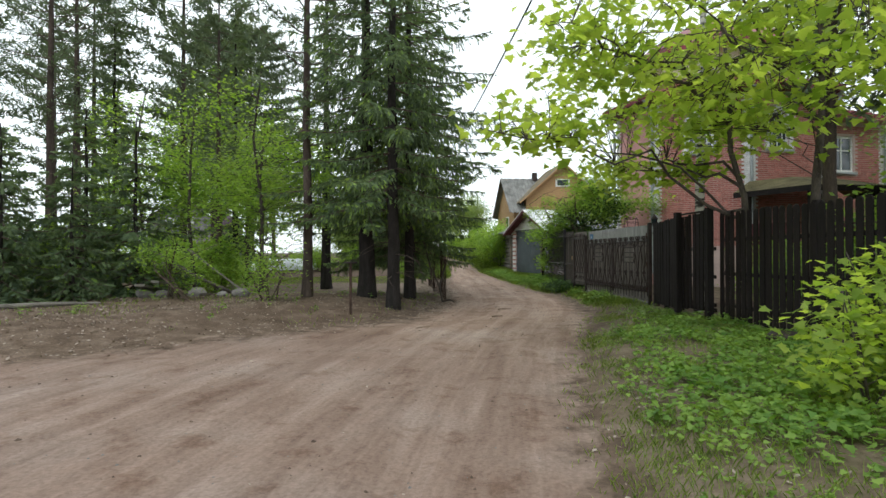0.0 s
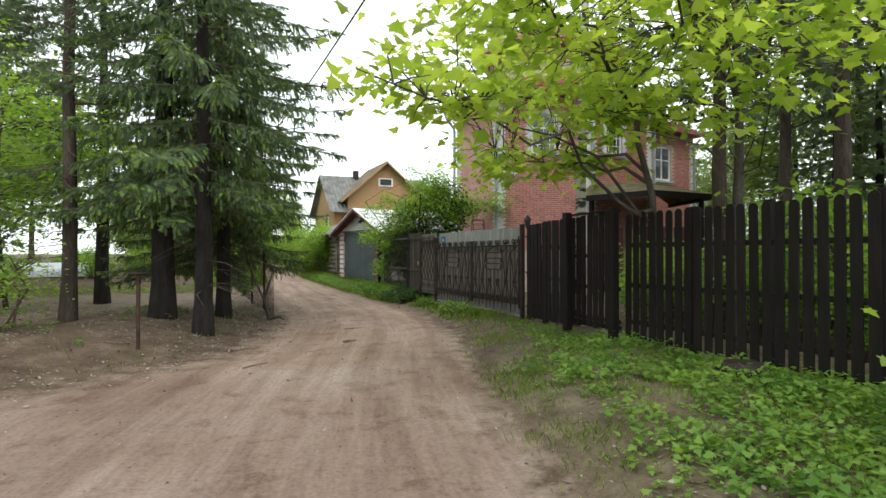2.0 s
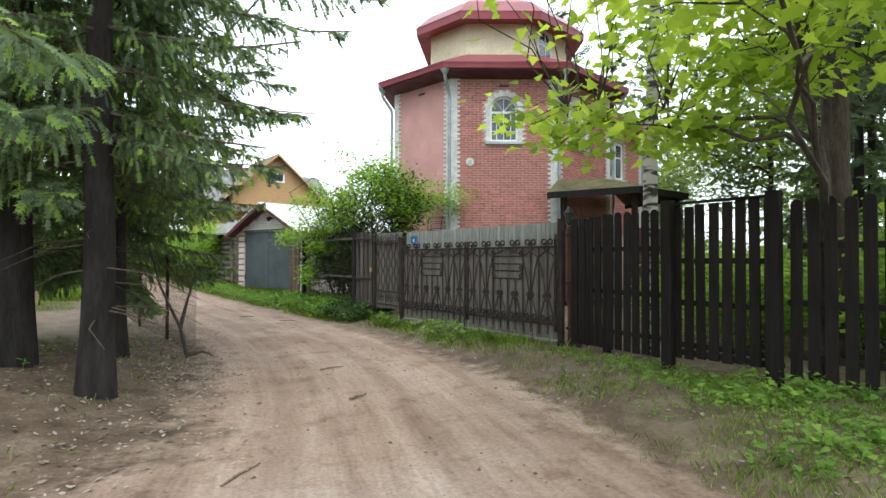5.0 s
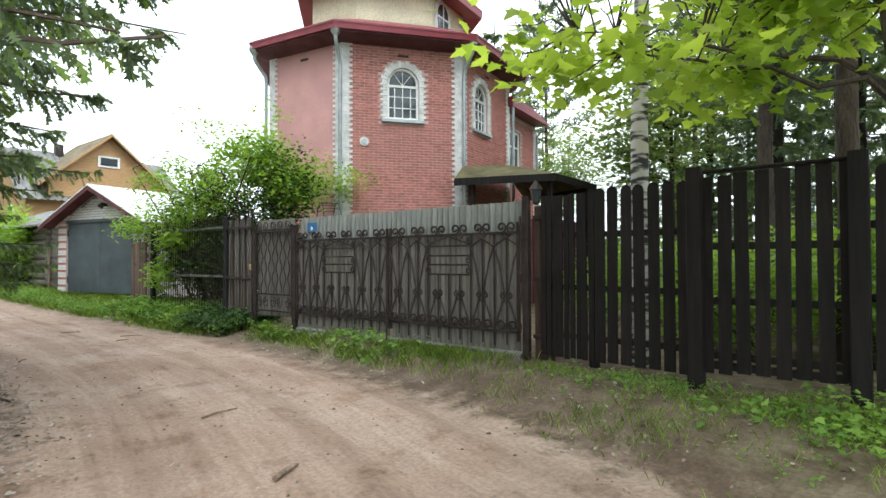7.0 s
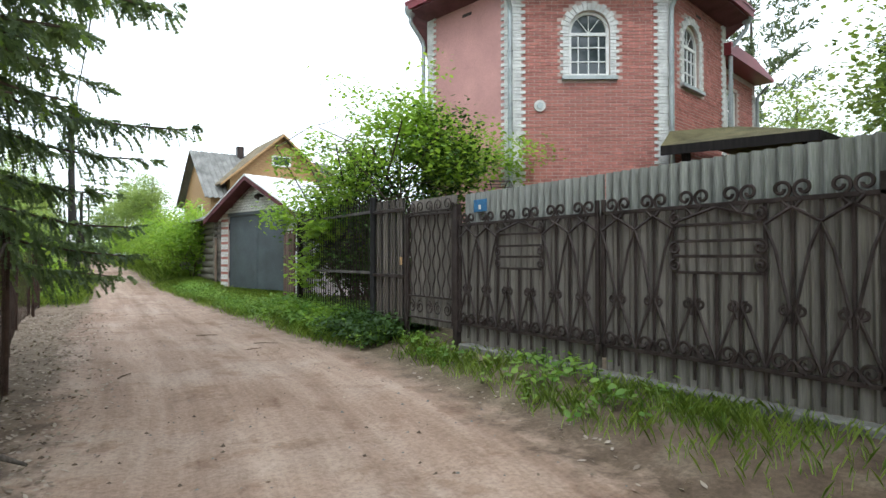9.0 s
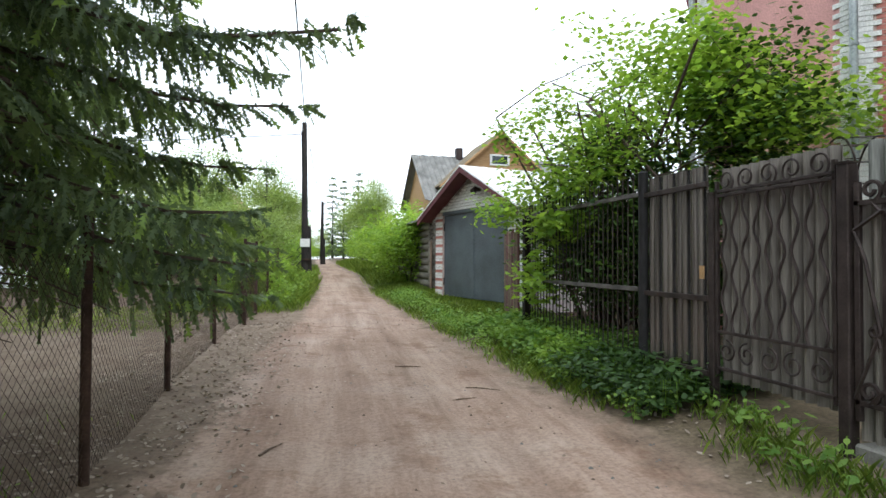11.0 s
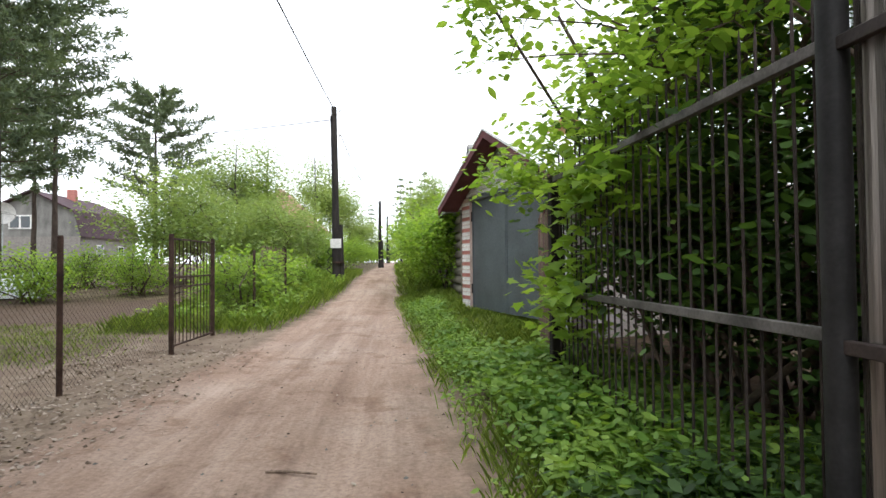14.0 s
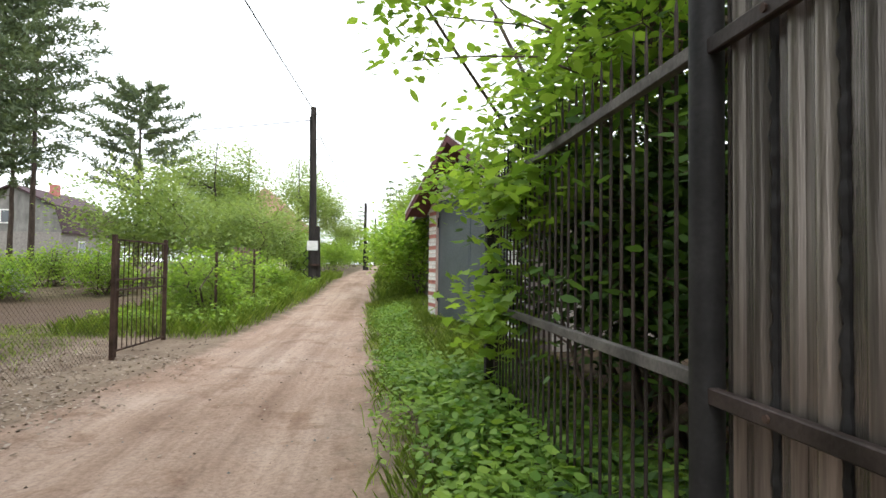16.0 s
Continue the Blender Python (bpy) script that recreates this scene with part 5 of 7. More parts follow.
def conifer(name, base, h, r_low, z_low, seed, label, category="tree", kind="spruce", n_br=120, per=26, fr=8, trunk_r=0.2, dead=True, tips=0.2, group="", nl=(0.06, 0.14), thick=1.0, spacing=0.06, seg=0.13, x_clear=None):
    r = np.random.default_rng(seed)
    t = thing(name, base, 0, label, category, group)
    zs = np.linspace(-0.3, h, 14)
    part("trunk", trunk_geo([(r.normal(0, 0.015), r.normal(0, 0.015), z) for z in zs], [trunk_r * (1.35 if i == 0 else 1) * (1 - 0.95 * max(0, z) / h) + 0.012 for i, z in enumerate(zs)], 12), M["bark_pine" if kind == "pine" else "bark_spruce"], t, smooth=True)
    br = Geo()
    Ps, Ds, Ls, tip, twigs = [], [], [], [], []
    for b in range(n_br):
        if kind == "spruce":        # whorls of five
            u = (b // 5 + r.uniform(0, 0.35)) / (n_br / 5)
            z = z_low + (h - z_low) * u ** 1.25 * 0.985
        else:
            u = (b + r.uniform(0, 1)) / n_br
            z = z_low + (h - z_low) * u ** 0.8 * 0.985
        v = (z - z_low) / (h - z_low)
        a = b * 2 * math.pi / 5 + (b // 5) * 0.9 + r.uniform(-0.35, 0.35) if kind == "spruce" else b * 2.4 + r.uniform(-0.4, 0.4)
        if kind == "spruce":
            L = r_low * (1 - v) ** 0.65 * r.uniform(0.65, 1.12) + 0.2
            if x_clear is not None and math.cos(a) > 0.15:      # branches over the lane are cut back
                L = min(L, (x_clear + max(0.0, z - 2.6) * 0.9 - base[0]) / math.cos(a))
            drop, lift = -0.42 * L * (1 - 0.6 * v), 0.20 * L
        else:
            L = r_low * (0.35 + 0.9 * math.sin(math.pi * min(1, v * 0.8 + 0.15))) * r.uniform(0.5, 1.1)
            drop, lift = 0.10 * L + 0.15, 0.1 * L
        ts = np.linspace(0, 1, per)
        ca, sa = math.cos(a), math.sin(a)
        path = np.stack([ca * L * ts, sa * L * ts, z + drop * ts ** 1.3 + lift * ts ** 3], -1)
        path[1:] += r.normal(0, 0.02, (per - 1, 3))
        knots = list(range(0, per, max(1, per // 5)))
        br.tube([tuple(path[i]) for i in knots], [(0.016 + 0.012 * (1 - v)) * (1 - 0.8 * i / len(knots)) for i in range(len(knots))], 4, False)
        if kind == "spruce":
            wide = 1.0 if z < 7.5 else 2.4
            bough_twigs(r, path, L, spacing * wide, seg * wide, twigs)
        else:
            pp = path[int(per * 0.35):]
            m = len(pp)
            q = np.repeat(pp, fr * 3, 0) + r.normal(0, 0.13, (m * fr * 3, 3)) * np.array((1, 1, 0.7))
            d = r.normal(0, 1, (m * fr * 3, 3)) + np.array((ca, sa, 0.5))
            Ps.append(q), Ds.append(d), Ls.append(r.uniform(nl[0] * 1.5, nl[1] * 1.5, len(q)))
            tip.append(np.zeros(len(q), bool))
    if dead:
        for i in range(26):
            z = r.uniform(0.8, max(z_low, 1.0) + 1.5)
            a = r.uniform(0, 6.28)
            L = r.uniform(0.4, 1.4)
            br.tube([(math.cos(a) * trunk_r * 0.8, math.sin(a) * trunk_r * 0.8, z), (math.cos(a) * L * 0.6, math.sin(a) * L * 0.6, z - 0.05), (math.cos(a + 0.2) * L, math.sin(a + 0.2) * L, z - 0.25 * L)], [0.012, 0.008, 0.004], 4, False)
    part("branch", to_mesh("branch", br, M["twig"], True), None, t)["kind"] = "stuff"
    if kind == "spruce":
        P, D, Ln = (np.concatenate([q[i] for q in twigs]) for i in range(3))
        tp = np.concatenate([q[3] for q in twigs]) & (r.uniform(0, 1, len(P)) < tips * smooth01(1.0, 0.2, (P[:, 2] - z_low) / h + 0.5))
        wid, shape, mname = np.where(P[:, 2] < 7.5, 0.046, 0.075) * thick, SPRIG, "needle"
    else:
        P, D, Ln, tp = np.concatenate(Ps), np.concatenate(Ds), np.concatenate(Ls), np.concatenate(tip)
        wid, shape, mname = Ln * 0.2 * thick, RHOMB, "pine_needle"
    W = r.normal(0, 1, P.shape)
    V, F = blades(P[~tp], D[~tp], W[~tp], Ln[~tp], wid[~tp], shape)
    part("foliage", np_mesh("foliage", V, F, M[mname]), None, t)["kind"] = "stuff"
    if tp.any():
        V, F = blades(P[tp], D[tp], W[tp], Ln[tp], wid[tp] * 1.15, shape)
        part("young_foliage", np_mesh("young_foliage", V, F, M["needle_new"]), None, t, "pale green young shoots")["kind"] = "stuff"
    return t


def on_ground(x, y):
    return (x, y, gz(x, y))


# spruces beside the lane
LANE = "tall dark spruce with drooping branches beside the lane"
conifer("spruce", on_ground(-0.26, 16.9), 14, 2.7, 2.6, 11, LANE, trunk_r=0.24, group="lane spruces", n_br=75, per=15, spacing=0.085, seg=0.18, thick=1.7, tips=0.5)
conifer("spruce", on_ground(0.52, 15.2), 13, 3.6, 2.9, 12, LANE, trunk_r=0.17, group="lane spruces", n_br=80, per=16, spacing=0.066, thick=1.25, x_clear=1.5, tips=0.5)
conifer("spruce", on_ground(1.0, 17.9), 13, 3.5, 2.7, 13, LANE, trunk_r=0.16, group="lane spruces", n_br=85, per=17, spacing=0.062, thick=1.25, x_clear=2.3, tips=0.25)
conifer("spruce", on_ground(-2.3, 24.3), 15, 2.2, 3.4, 14, "tall spruce with bare lower trunk at the wood's edge", trunk_r=0.2, group="lane spruces", n_br=85, per=14, spacing=0.08, seg=0.2, thick=2.0)
conifer("spruce", on_ground(1.15, 20.7), 12, 3.2, 1.6, 15, "spruce with low sweeping branches behind the wire fence", trunk_r=0.16, group="lane spruces", tips=0.12, per=17, n_br=110, spacing=0.036, thick=1.02, x_clear=3.3)
conifer("pine", on_ground(-1.9, 16.4), 16, 2.2, 4.2, 16, "slim pine with reddish bare trunk", kind="pine", n_br=60, per=12, fr=6, nl=(0.1, 0.18), trunk_r=0.13)
conifer("pine", on_ground(-13.3, 24.3), 18, 2.6, 6.0, 17, "tall pine with bare trunk in the wood", kind="pine", n_br=60, per=12, fr=6, nl=(0.1, 0.18), trunk_r=0.2, group="wood pines")
conifer("pine", on_ground(-14.0, 27.5), 18, 2.8, 7.0, 18, "tall pine with bare trunk in the wood", kind="pine", n_br=60, per=12, fr=6, nl=(0.1, 0.18), trunk_r=0.2, group="wood pines")

conifer("pine", on_ground(-10.5, 45.0), 18, 4.0, 4.2, 19, "large pine with drooping lower boughs beyond the garden bed", kind="pine", n_br=120, per=12, fr=13, nl=(0.12, 0.24), thick=1.5, trunk_r=0.29, group="garden pines")
conifer("pine", on_ground(-13.4, 45.5), 18, 3.8, 4.0, 20, "large pine with drooping lower boughs beyond the garden bed", kind="pine", n_br=110, per=12, fr=13, nl=(0.12, 0.24), thick=1.5, trunk_r=0.26, group="garden pines")

# maples behind the picket fence, reaching over the road
def maple(base, trunk, centre, radii_c, n, seed, r0, low, boughs=()):
    r = np.random.default_rng(seed)
    c = np.concatenate([crown_lobes(r, n, centre, radii_c, 13, 0.45)] + [crown_points(r, k, q, w, 0.1) for q, w, k in boughs])
    n = len(c)
    c[:, 2] = np.maximum(c[:, 2], low + r.uniform(0, 0.5, n))
    return broadleaf("maple", base, "young maple with bright green leaves behind the picket fence", "tree", trunk, (r0, 0.03), c, 12, 0.25, 0.165, MAPLE, M["maple"], M["bark_maple"], seed, limb_r=0.034, group="fence maples", flat=0.35, mains=10, droop=0.5)


bm_a, bm_b = on_ground(7.25, 10.35), on_ground(7.7, 9.15)
maple(bm_a, [(0, 0, -0.2), (0.03, 0, 1.2), (-0.05, -0.02, 2.4), (-0.25, 0.1, 3.3), (-0.2, 0.2, 4.6), (-0.3, 0.3, 6.0)], (-1.6, 0.5, 4.7), (3.4, 3.2, 2.3), 170, 21, 0.075, 2.62, [((-1.7, 2.3, 3.2), (0.95, 1.1, 0.45), 24), ((-0.6, 1.3, 3.05), (0.9, 1.2, 0.4), 20), ((-4.2, -1.1, 3.5), (1.4, 1.4, 0.7), 36), ((-3.2, -0.6, 5.0), (1.6, 1.7, 1.0), 38)])
maple(bm_b, [(0, 0, -0.2), (0.0, 0.05, 1.4), (0.04, 0.0, 2.6), (0.3, 0.2, 3.6), (0.4, 0.3, 5.0), (0.3, 0.5, 6.8)], (-0.7, -0.6, 5.0), (3.4, 3.2, 2.4), 190, 22, 0.10, 2.75, [((-0.2, 2.2, 3.9), (1.2, 1.3, 0.8), 40)])
bch = on_ground(7.75, 12.95)
r_ = np.random.default_rng(23)
broadleaf("birch", bch, "birch with black and white bark behind the fence", "tree", [(0, 0, -0.2), (0.02, 0, 3), (0.1, -0.05, 6), (0.15, 0, 9), (0.1, 0.1, 12.5)], (0.13, 0.03), crown_points(r_, 70, (0.6, 0, 9.5), (2.2, 2.2, 3.5)), 40, 0.35, 0.06, OVAL, M["bush"], M["birch"], 23)

# big shrub over the bar fence: bright outside, its inner shade painted as darker leaves low down behind the bars
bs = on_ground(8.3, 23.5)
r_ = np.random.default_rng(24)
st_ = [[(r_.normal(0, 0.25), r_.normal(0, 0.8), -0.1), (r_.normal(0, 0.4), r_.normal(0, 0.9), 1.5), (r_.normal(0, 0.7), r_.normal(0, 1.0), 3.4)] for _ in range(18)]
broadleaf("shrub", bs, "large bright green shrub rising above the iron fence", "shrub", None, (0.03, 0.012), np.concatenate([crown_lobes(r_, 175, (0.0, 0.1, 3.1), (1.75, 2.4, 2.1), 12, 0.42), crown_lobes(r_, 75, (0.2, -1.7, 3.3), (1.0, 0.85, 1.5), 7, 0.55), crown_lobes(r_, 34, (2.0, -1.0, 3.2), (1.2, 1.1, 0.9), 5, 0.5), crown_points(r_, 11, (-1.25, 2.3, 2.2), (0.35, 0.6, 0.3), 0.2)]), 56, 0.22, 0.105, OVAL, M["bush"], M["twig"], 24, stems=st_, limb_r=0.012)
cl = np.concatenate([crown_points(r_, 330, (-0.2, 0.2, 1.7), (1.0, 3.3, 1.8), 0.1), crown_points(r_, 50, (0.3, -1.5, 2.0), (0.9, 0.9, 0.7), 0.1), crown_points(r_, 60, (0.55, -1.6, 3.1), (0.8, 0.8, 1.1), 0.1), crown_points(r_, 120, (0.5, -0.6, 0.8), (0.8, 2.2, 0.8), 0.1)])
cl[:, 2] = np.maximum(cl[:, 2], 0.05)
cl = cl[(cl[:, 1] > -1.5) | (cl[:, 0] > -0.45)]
broadleaf("dense_shrub", on_ground(8.25, 23.4), "shrub's inner leaves behind the iron bars, shade put into their colour", "shrub", None, (0.025, 0.012), cl, 40, 0.22, 0.10, OVAL, M["shaded_bush"], M["twig"], 26, stems=st_[:8], limb_r=0.01)
r_ = np.random.default_rng(28)
cl = np.concatenate([crown_points(r_, 16, (-1.85, 0.0, 2.95), (0.45, 0.35, 0.45), 0.1), crown_points(r_, 12, (-1.2, 0.2, 3.4), (0.5, 0.5, 0.4), 0.1), crown_points(r_, 26, (-1.0, -0.9, 2.9), (0.5, 1.0, 0.8), 0.1)])
broadleaf("overhanging_shrub", on_ground(8.25, 23.45), "long leafy shoots hanging over the lane's edge", "shrub", None, (0.03, 0.010), cl, 26, 0.13, 0.085, OVAL, M["bush"], M["twig"], 28, stems=[[(0, 0, 0), (-0.2, 0, 2.2), (-0.6, 0.0, 3.5), (-1.3, 0.1, 3.75)], [(0.1, -0.3, 0), (-0.3, -0.6, 2.0), (-0.7, -0.8, 3.2)]], limb_r=0.012)
r_ = np.random.default_rng(27)
cl = np.concatenate([crown_points(r_, 30, (-1.05, 0.6, 1.75), (0.34, 0.95, 0.5), 0.1), crown_points(r_, 24, (-1.1, 1.1, 0.95), (0.32, 0.6, 0.6), 0.1)])
broadleaf("maple_shrub", on_ground(8.2, 23.2), "maple shoots with lobed leaves reaching through the bars", "shrub", None, (0.015, 0.006), cl, 18, 0.12, 0.11, MAPLE, M["bush"], M["twig"], 27, stems=[[(-0.6, 0.3, 0), (-0.8, 0.6, 0.9), (-0.9, 0.9, 1.7)], [(-0.6, 1.6, 0), (-0.9, 1.9, 0.6), (-1.0, 2.1, 1.0)]], limb_r=0.009)

# sapling that leans on the verge
sp = on_ground(2.07, 17.75)
r_ = np.random.default_rng(25)
broadleaf("sapling", sp, "thin leaning bare sapling at the road's edge", "tree", None, (0.036, 0.010), [(-0.75, 0.1, 1.9), (0.25, 0.3, 1.5)], 12, 0.15, 0.05, OVAL, M["bush"], M["bark_maple"], 25, stems=[[(0, 0, -0.05), (-0.12, 0.05, 0.5), (-0.42, 0.1, 1.2), (-0.6, 0.1, 1.9)], [(-0.12, 0.05, 0.5), (0.0, 0.15, 0.9), (0.2, 0.3, 1.5)], [(0.0, 0, 0.05), (0.2, -0.1, 0.1), (0.35, -0.12, 0.02)]], limb_r=0.008)


# ---------------------------------------------------------------- wood, gardens and the lane's far end
# patterns from which the far trees are copied
def pattern_tree(seed, h, r0, centre, radii_c, n, per, size, material, bark_m, label, name="tree", squash=0.6, spread=0.45):
    r = np.random.default_rng(seed)
    c = crown_lobes(r, n, centre, radii_c, 11, 0.45)
    trunk = [(0, 0, -0.2), (r.normal(0, 0.1), r.normal(0, 0.1), h * 0.35), (r.normal(0, 0.2), r.normal(0, 0.2), h * 0.65), (0, 0, h * 0.92)]
    return broadleaf(name, (0, 0, 0), label, "tree", trunk, (r0, 0.02), c, per, spread, size, RHOMB, material, bark_m, seed, limb_r=r0 * 0.35, squash=squash, mains=9)


def bush_at(name, x, y, h, w, seed, label, material=None, size=0.07, n=60, per=60, group="", category="shrub", flat=0.4, d=None, shape=OVAL):
    r = np.random.default_rng(seed)
    c = np.concatenate([crown_points(r, n // 2, (0, 0, h * 0.45), (w, d or w, h * 0.42), 0.35), crown_lobes(r, n - n // 2, (0, 0, h * 0.52), (w, d or w, h * 0.5), 9, 0.4)])
    c[:, 2] = np.maximum(c[:, 2], 0.08)
    st = [[(r.normal(0, w * 0.2), r.normal(0, w * 0.2), -0.1), (r.normal(0, w * 0.3), r.normal(0, w * 0.3), h * 0.4), (r.normal(0, w * 0.4), r.normal(0, w * 0.4), h * 0.75)] for _ in range(6)]
    return broadleaf(name, on_ground(x, y), label, category, None, (0.025, 0.008), c, per, 0.24 * max(1, w / 1.6), size, shape, material or M["bush"], M["twig"], seed, stems=st, limb_r=0.012, group=group, flat=flat, mains=5)


def scatter(ob, spots, seed, s0=0.8, s1=1.2):
    """Copies of a pattern tree at spots; the pattern itself takes the first."""
    r = np.random.default_rng(seed)
    for i, (x, y) in enumerate(spots):
        s = r.uniform(s0, s1)
        m = pose(x, y, gz(x, y) - 0.05, 0, 0, r.uniform(0, 360)) @ Matrix.Scale(s, 4)
        if i == 0:
            ob.matrix_basis = m
        else:
            c = copy_thing(ob, Matrix())
            c.matrix_basis = m


# wood to the left of the first stretch
bush_at("shrub", -2.65, 15.1, 1.7, 1.0, 31, "low green shrub at the wood's edge", size=0.075, n=34, per=45)
bush_at("shrub", -5.1, 15.2, 1.9, 1.3, 32, "low green shrub at the wood's edge", size=0.075, n=40, per=45)
t1 = pattern_tree(33, 7.0, 0.07, (0, 0, 3.7), (2.1, 2.1, 3.0), 85, 60, 0.10, M["bush"], M["bark_maple"], "slender young leafy tree in the wood", "young_tree")
scatter(t1, [(-5.6, 18.4), (-3.9, 19.6), (-7.6, 19.5), (-4.6, 23.5), (-9.5, 22.0), (16, 4.0), (22, 16), (-13, 19.5)], 33)
sp1 = conifer("young_spruce", (0, 0, 0), 5.0, 1.7, 0.2, 34, "dense dark young spruce in the wood", n_br=70, per=10, spacing=0.11, seg=0.26, thick=2.2, trunk_r=0.07, dead=False, tips=0.08, group="young spruces")
scatter(sp1, [(-7.8, 15.6), (-8.9, 14.6), (-10.3, 16.2), (-11.5, 14.6), (-6.9, 17.2), (-12.8, 17.5), (-9.0, 18.6), (-14.5, 15.0), (-13.5, 12.2)], 34, 0.75, 1.3)
pn1 = conifer("pine", (0, 0, 0), 17, 2.7, 5.0, 35, "tall pine of the surrounding wood", kind="pine", n_br=54, per=9, fr=5, nl=(0.16, 0.3), thick=1.4, trunk_r=0.18, dead=False, group="wood pines")
left_pines = [(-7.5, 27), (-10.5, 31), (-16, 33), (-20, 29), (-24, 24), (-22, 40), (-30, 19), (-17, 15)]
right_pines = [(10.9, 9.6), (13.5, 12.5), (17, 8), (23, 7), (26, 12), (29, 18), (33, 14), (31, 27), (16, 2), (9.4, 10.9), (14.5, 10), (36, 21), (28, 4), (24, 30), (12, 3.5)]
far_pines = [(-16.2, 54), (-15.4, 58.5), (-17.5, 60), (-31, 66), (-22, 63)]
conifer("pine", on_ground(-14.4, 72), 15.5, 4.4, 5.5, 44, "broad old pine standing above the garden trees", kind="pine", n_br=64, per=11, fr=7, nl=(0.2, 0.36), thick=1.6, trunk_r=0.25, dead=False, group="garden pines")
scatter(pn1, left_pines + right_pines + far_pines, 36, 0.8, 1.15)
sp2 = conifer("spruce", (0, 0, 0), 13, 2.3, 1.0, 37, "dark spruce of the surrounding wood", n_br=80, per=10, spacing=0.15, seg=0.4, thick=3.4, trunk_r=0.15, dead=False, tips=0.05, group="wood spruces")
scatter(sp2, [(-13.5, 30), (15.5, 8.6), (18.5, 13.2), (-8.5, 33.5), (25, 15), (28.5, 10), (33, 22), (-26, 28), (22, 33), (19.5, 88), (11.0, 96), (9.3, 100), (8.3, 112), (3.2, 128), (27, 28), (-33, 26), (36, 30), (15.6, 12.6), (19, 11.2), (21.5, 15.5), (23, 12), (26, 7.5)], 37, 0.75, 1.2)
t2 = pattern_tree(38, 8.0, 0.10, (0, 0, 4.6), (2.6, 2.6, 3.2), 80, 120, 0.125, M["far_leaf"], M["bark_maple"], "broad leafy tree of the surrounding woodland", "leafy_tree", spread=0.55)
scatter(t2, [(-6.0, 26), (-25, 37), (-35, 32), (19, 16), (24, 22), (31, 8), (34, 34), (26, 36), (-2.0, 50), (-3.5, 55), (-1, 53), (1.0, 58),
             (9, 58), (9.5, 66), (10.5, 74), (1.2, 66), (2.2, 76), (3.0, 90), (10.5, 86), (2.0, 104), (11, 110), (6.8, 150), (9, 140), (4, 142), (13, 146), (-1, 140), (-24, 13), (-28, 8), (18, -4), (26, -3), (-22, 2)], 38, 0.75, 1.2)
# undergrowth behind the fences
ub = bush_at("undergrowth_bush", 0, 0, 2.2, 1.5, 39, "green undergrowth bush in the wood", size=0.11, n=48, per=62, shape=RHOMB, group="undergrowth")
scatter(ub, [(11.4, 9.0), (10.6, 10.8), (12.4, 11.2), (13.2, 8.2), (10.6, 5.0), (11.5, 2.6), (13.5, 14), (16, 12), (14, 6.5), (18, 18), (22, 10), (20, 20), (25, 18), (9.6, 1.2), (-9.5, 26), (-6.8, 23.5), (-12, 24), (-16, 21), (-18, 27), (-21, 16), (-11, 19), (28, 21), (30, 12), (9.3, 12.0), (9.9, 9.3), (10.3, 13.3), (11.9, 13.2), (12.6, 9.6), (15, 11), (9.1, 7.4), (9.3, 4.4), (12.2, 15.2), (10.2, 6.6), (-8, 29), (-10, 28), (-12.5, 29.5), (-15, 28), (-9.5, 35), (-13, 36), (-17, 32), (-7, 25.3), (-11.5, 33), (-19, 35)], 39, 0.7, 1.3)

# dark leaf colour here stands in for the shade between fence and garage
bush_at("dense_shrub", 9.0, 26.2, 2.6, 0.85, 46, "dense shrub between fence and garage, shade put into its leaf colour", M["shaded_bush"], size=0.11, n=70, per=42)
bush_at("dense_shrub", 8.7, 25.0, 2.9, 0.95, 47, "dense shrub behind the bar fence's end, shade put into its leaf colour", M["shaded_bush"], size=0.10, n=80, per=42)
# far shrubs along the lane: broad fresh-green masses
hb = bush_at("hedge_shrub", 0, 0, 3.0, 1.5, 40, "broad fresh green shrub beside the lane", size=0.10, n=110, per=66, shape=RHOMB, group="lane shrubs")
scatter(hb, [(7.35, 36.8), (7.6, 39.5), (7.5, 43), (7.9, 47), (8.2, 52), (8.6, 57), (8.8, 63), (9.2, 70), (9.5, 78), (9.9, 88), (2.2, 50), (2.0, 54), (2.6, 60), (2.9, 66), (3.0, 74), (3.5, 84), (3.9, 95), (4.6, 108), (10.8, 100), (6.4, 116), (8.4, 119), (5.2, 121), (10.2, 118), (7.4, 126)], 40, 0.8, 1.15)
ab = bush_at("garden_tree", 0, 0, 4.6, 2.5, 41, "light green garden apple tree with fine leaves", M["far_leaf"], size=0.105, n=150, per=66, shape=RHOMB, group="garden trees", category="tree")
scatter(ab, [(-2.3, 42.0), (-0.6, 45.5), (-3.2, 48.5), (0.6, 48.0), (1.2, 43.8)], 41, 0.8, 1.2)
lb = bush_at("garden_bush", 0, 0, 1.6, 1.1, 42, "low green garden bush behind the wire fence", size=0.085, n=46, per=60, shape=RHOMB, group="garden bushes")
scatter(lb, [(-4.3, 36.6), (-2.2, 38.5), (-6.4, 41.5), (-5.2, 41.5), (0.2, 38.8), (-12.6, 43.0), (1.9, 37.2), (2.2, 40.5), (-6.0, 22.3), (2.0, 34.0), (-14, 38)], 42, 0.7, 1.2)


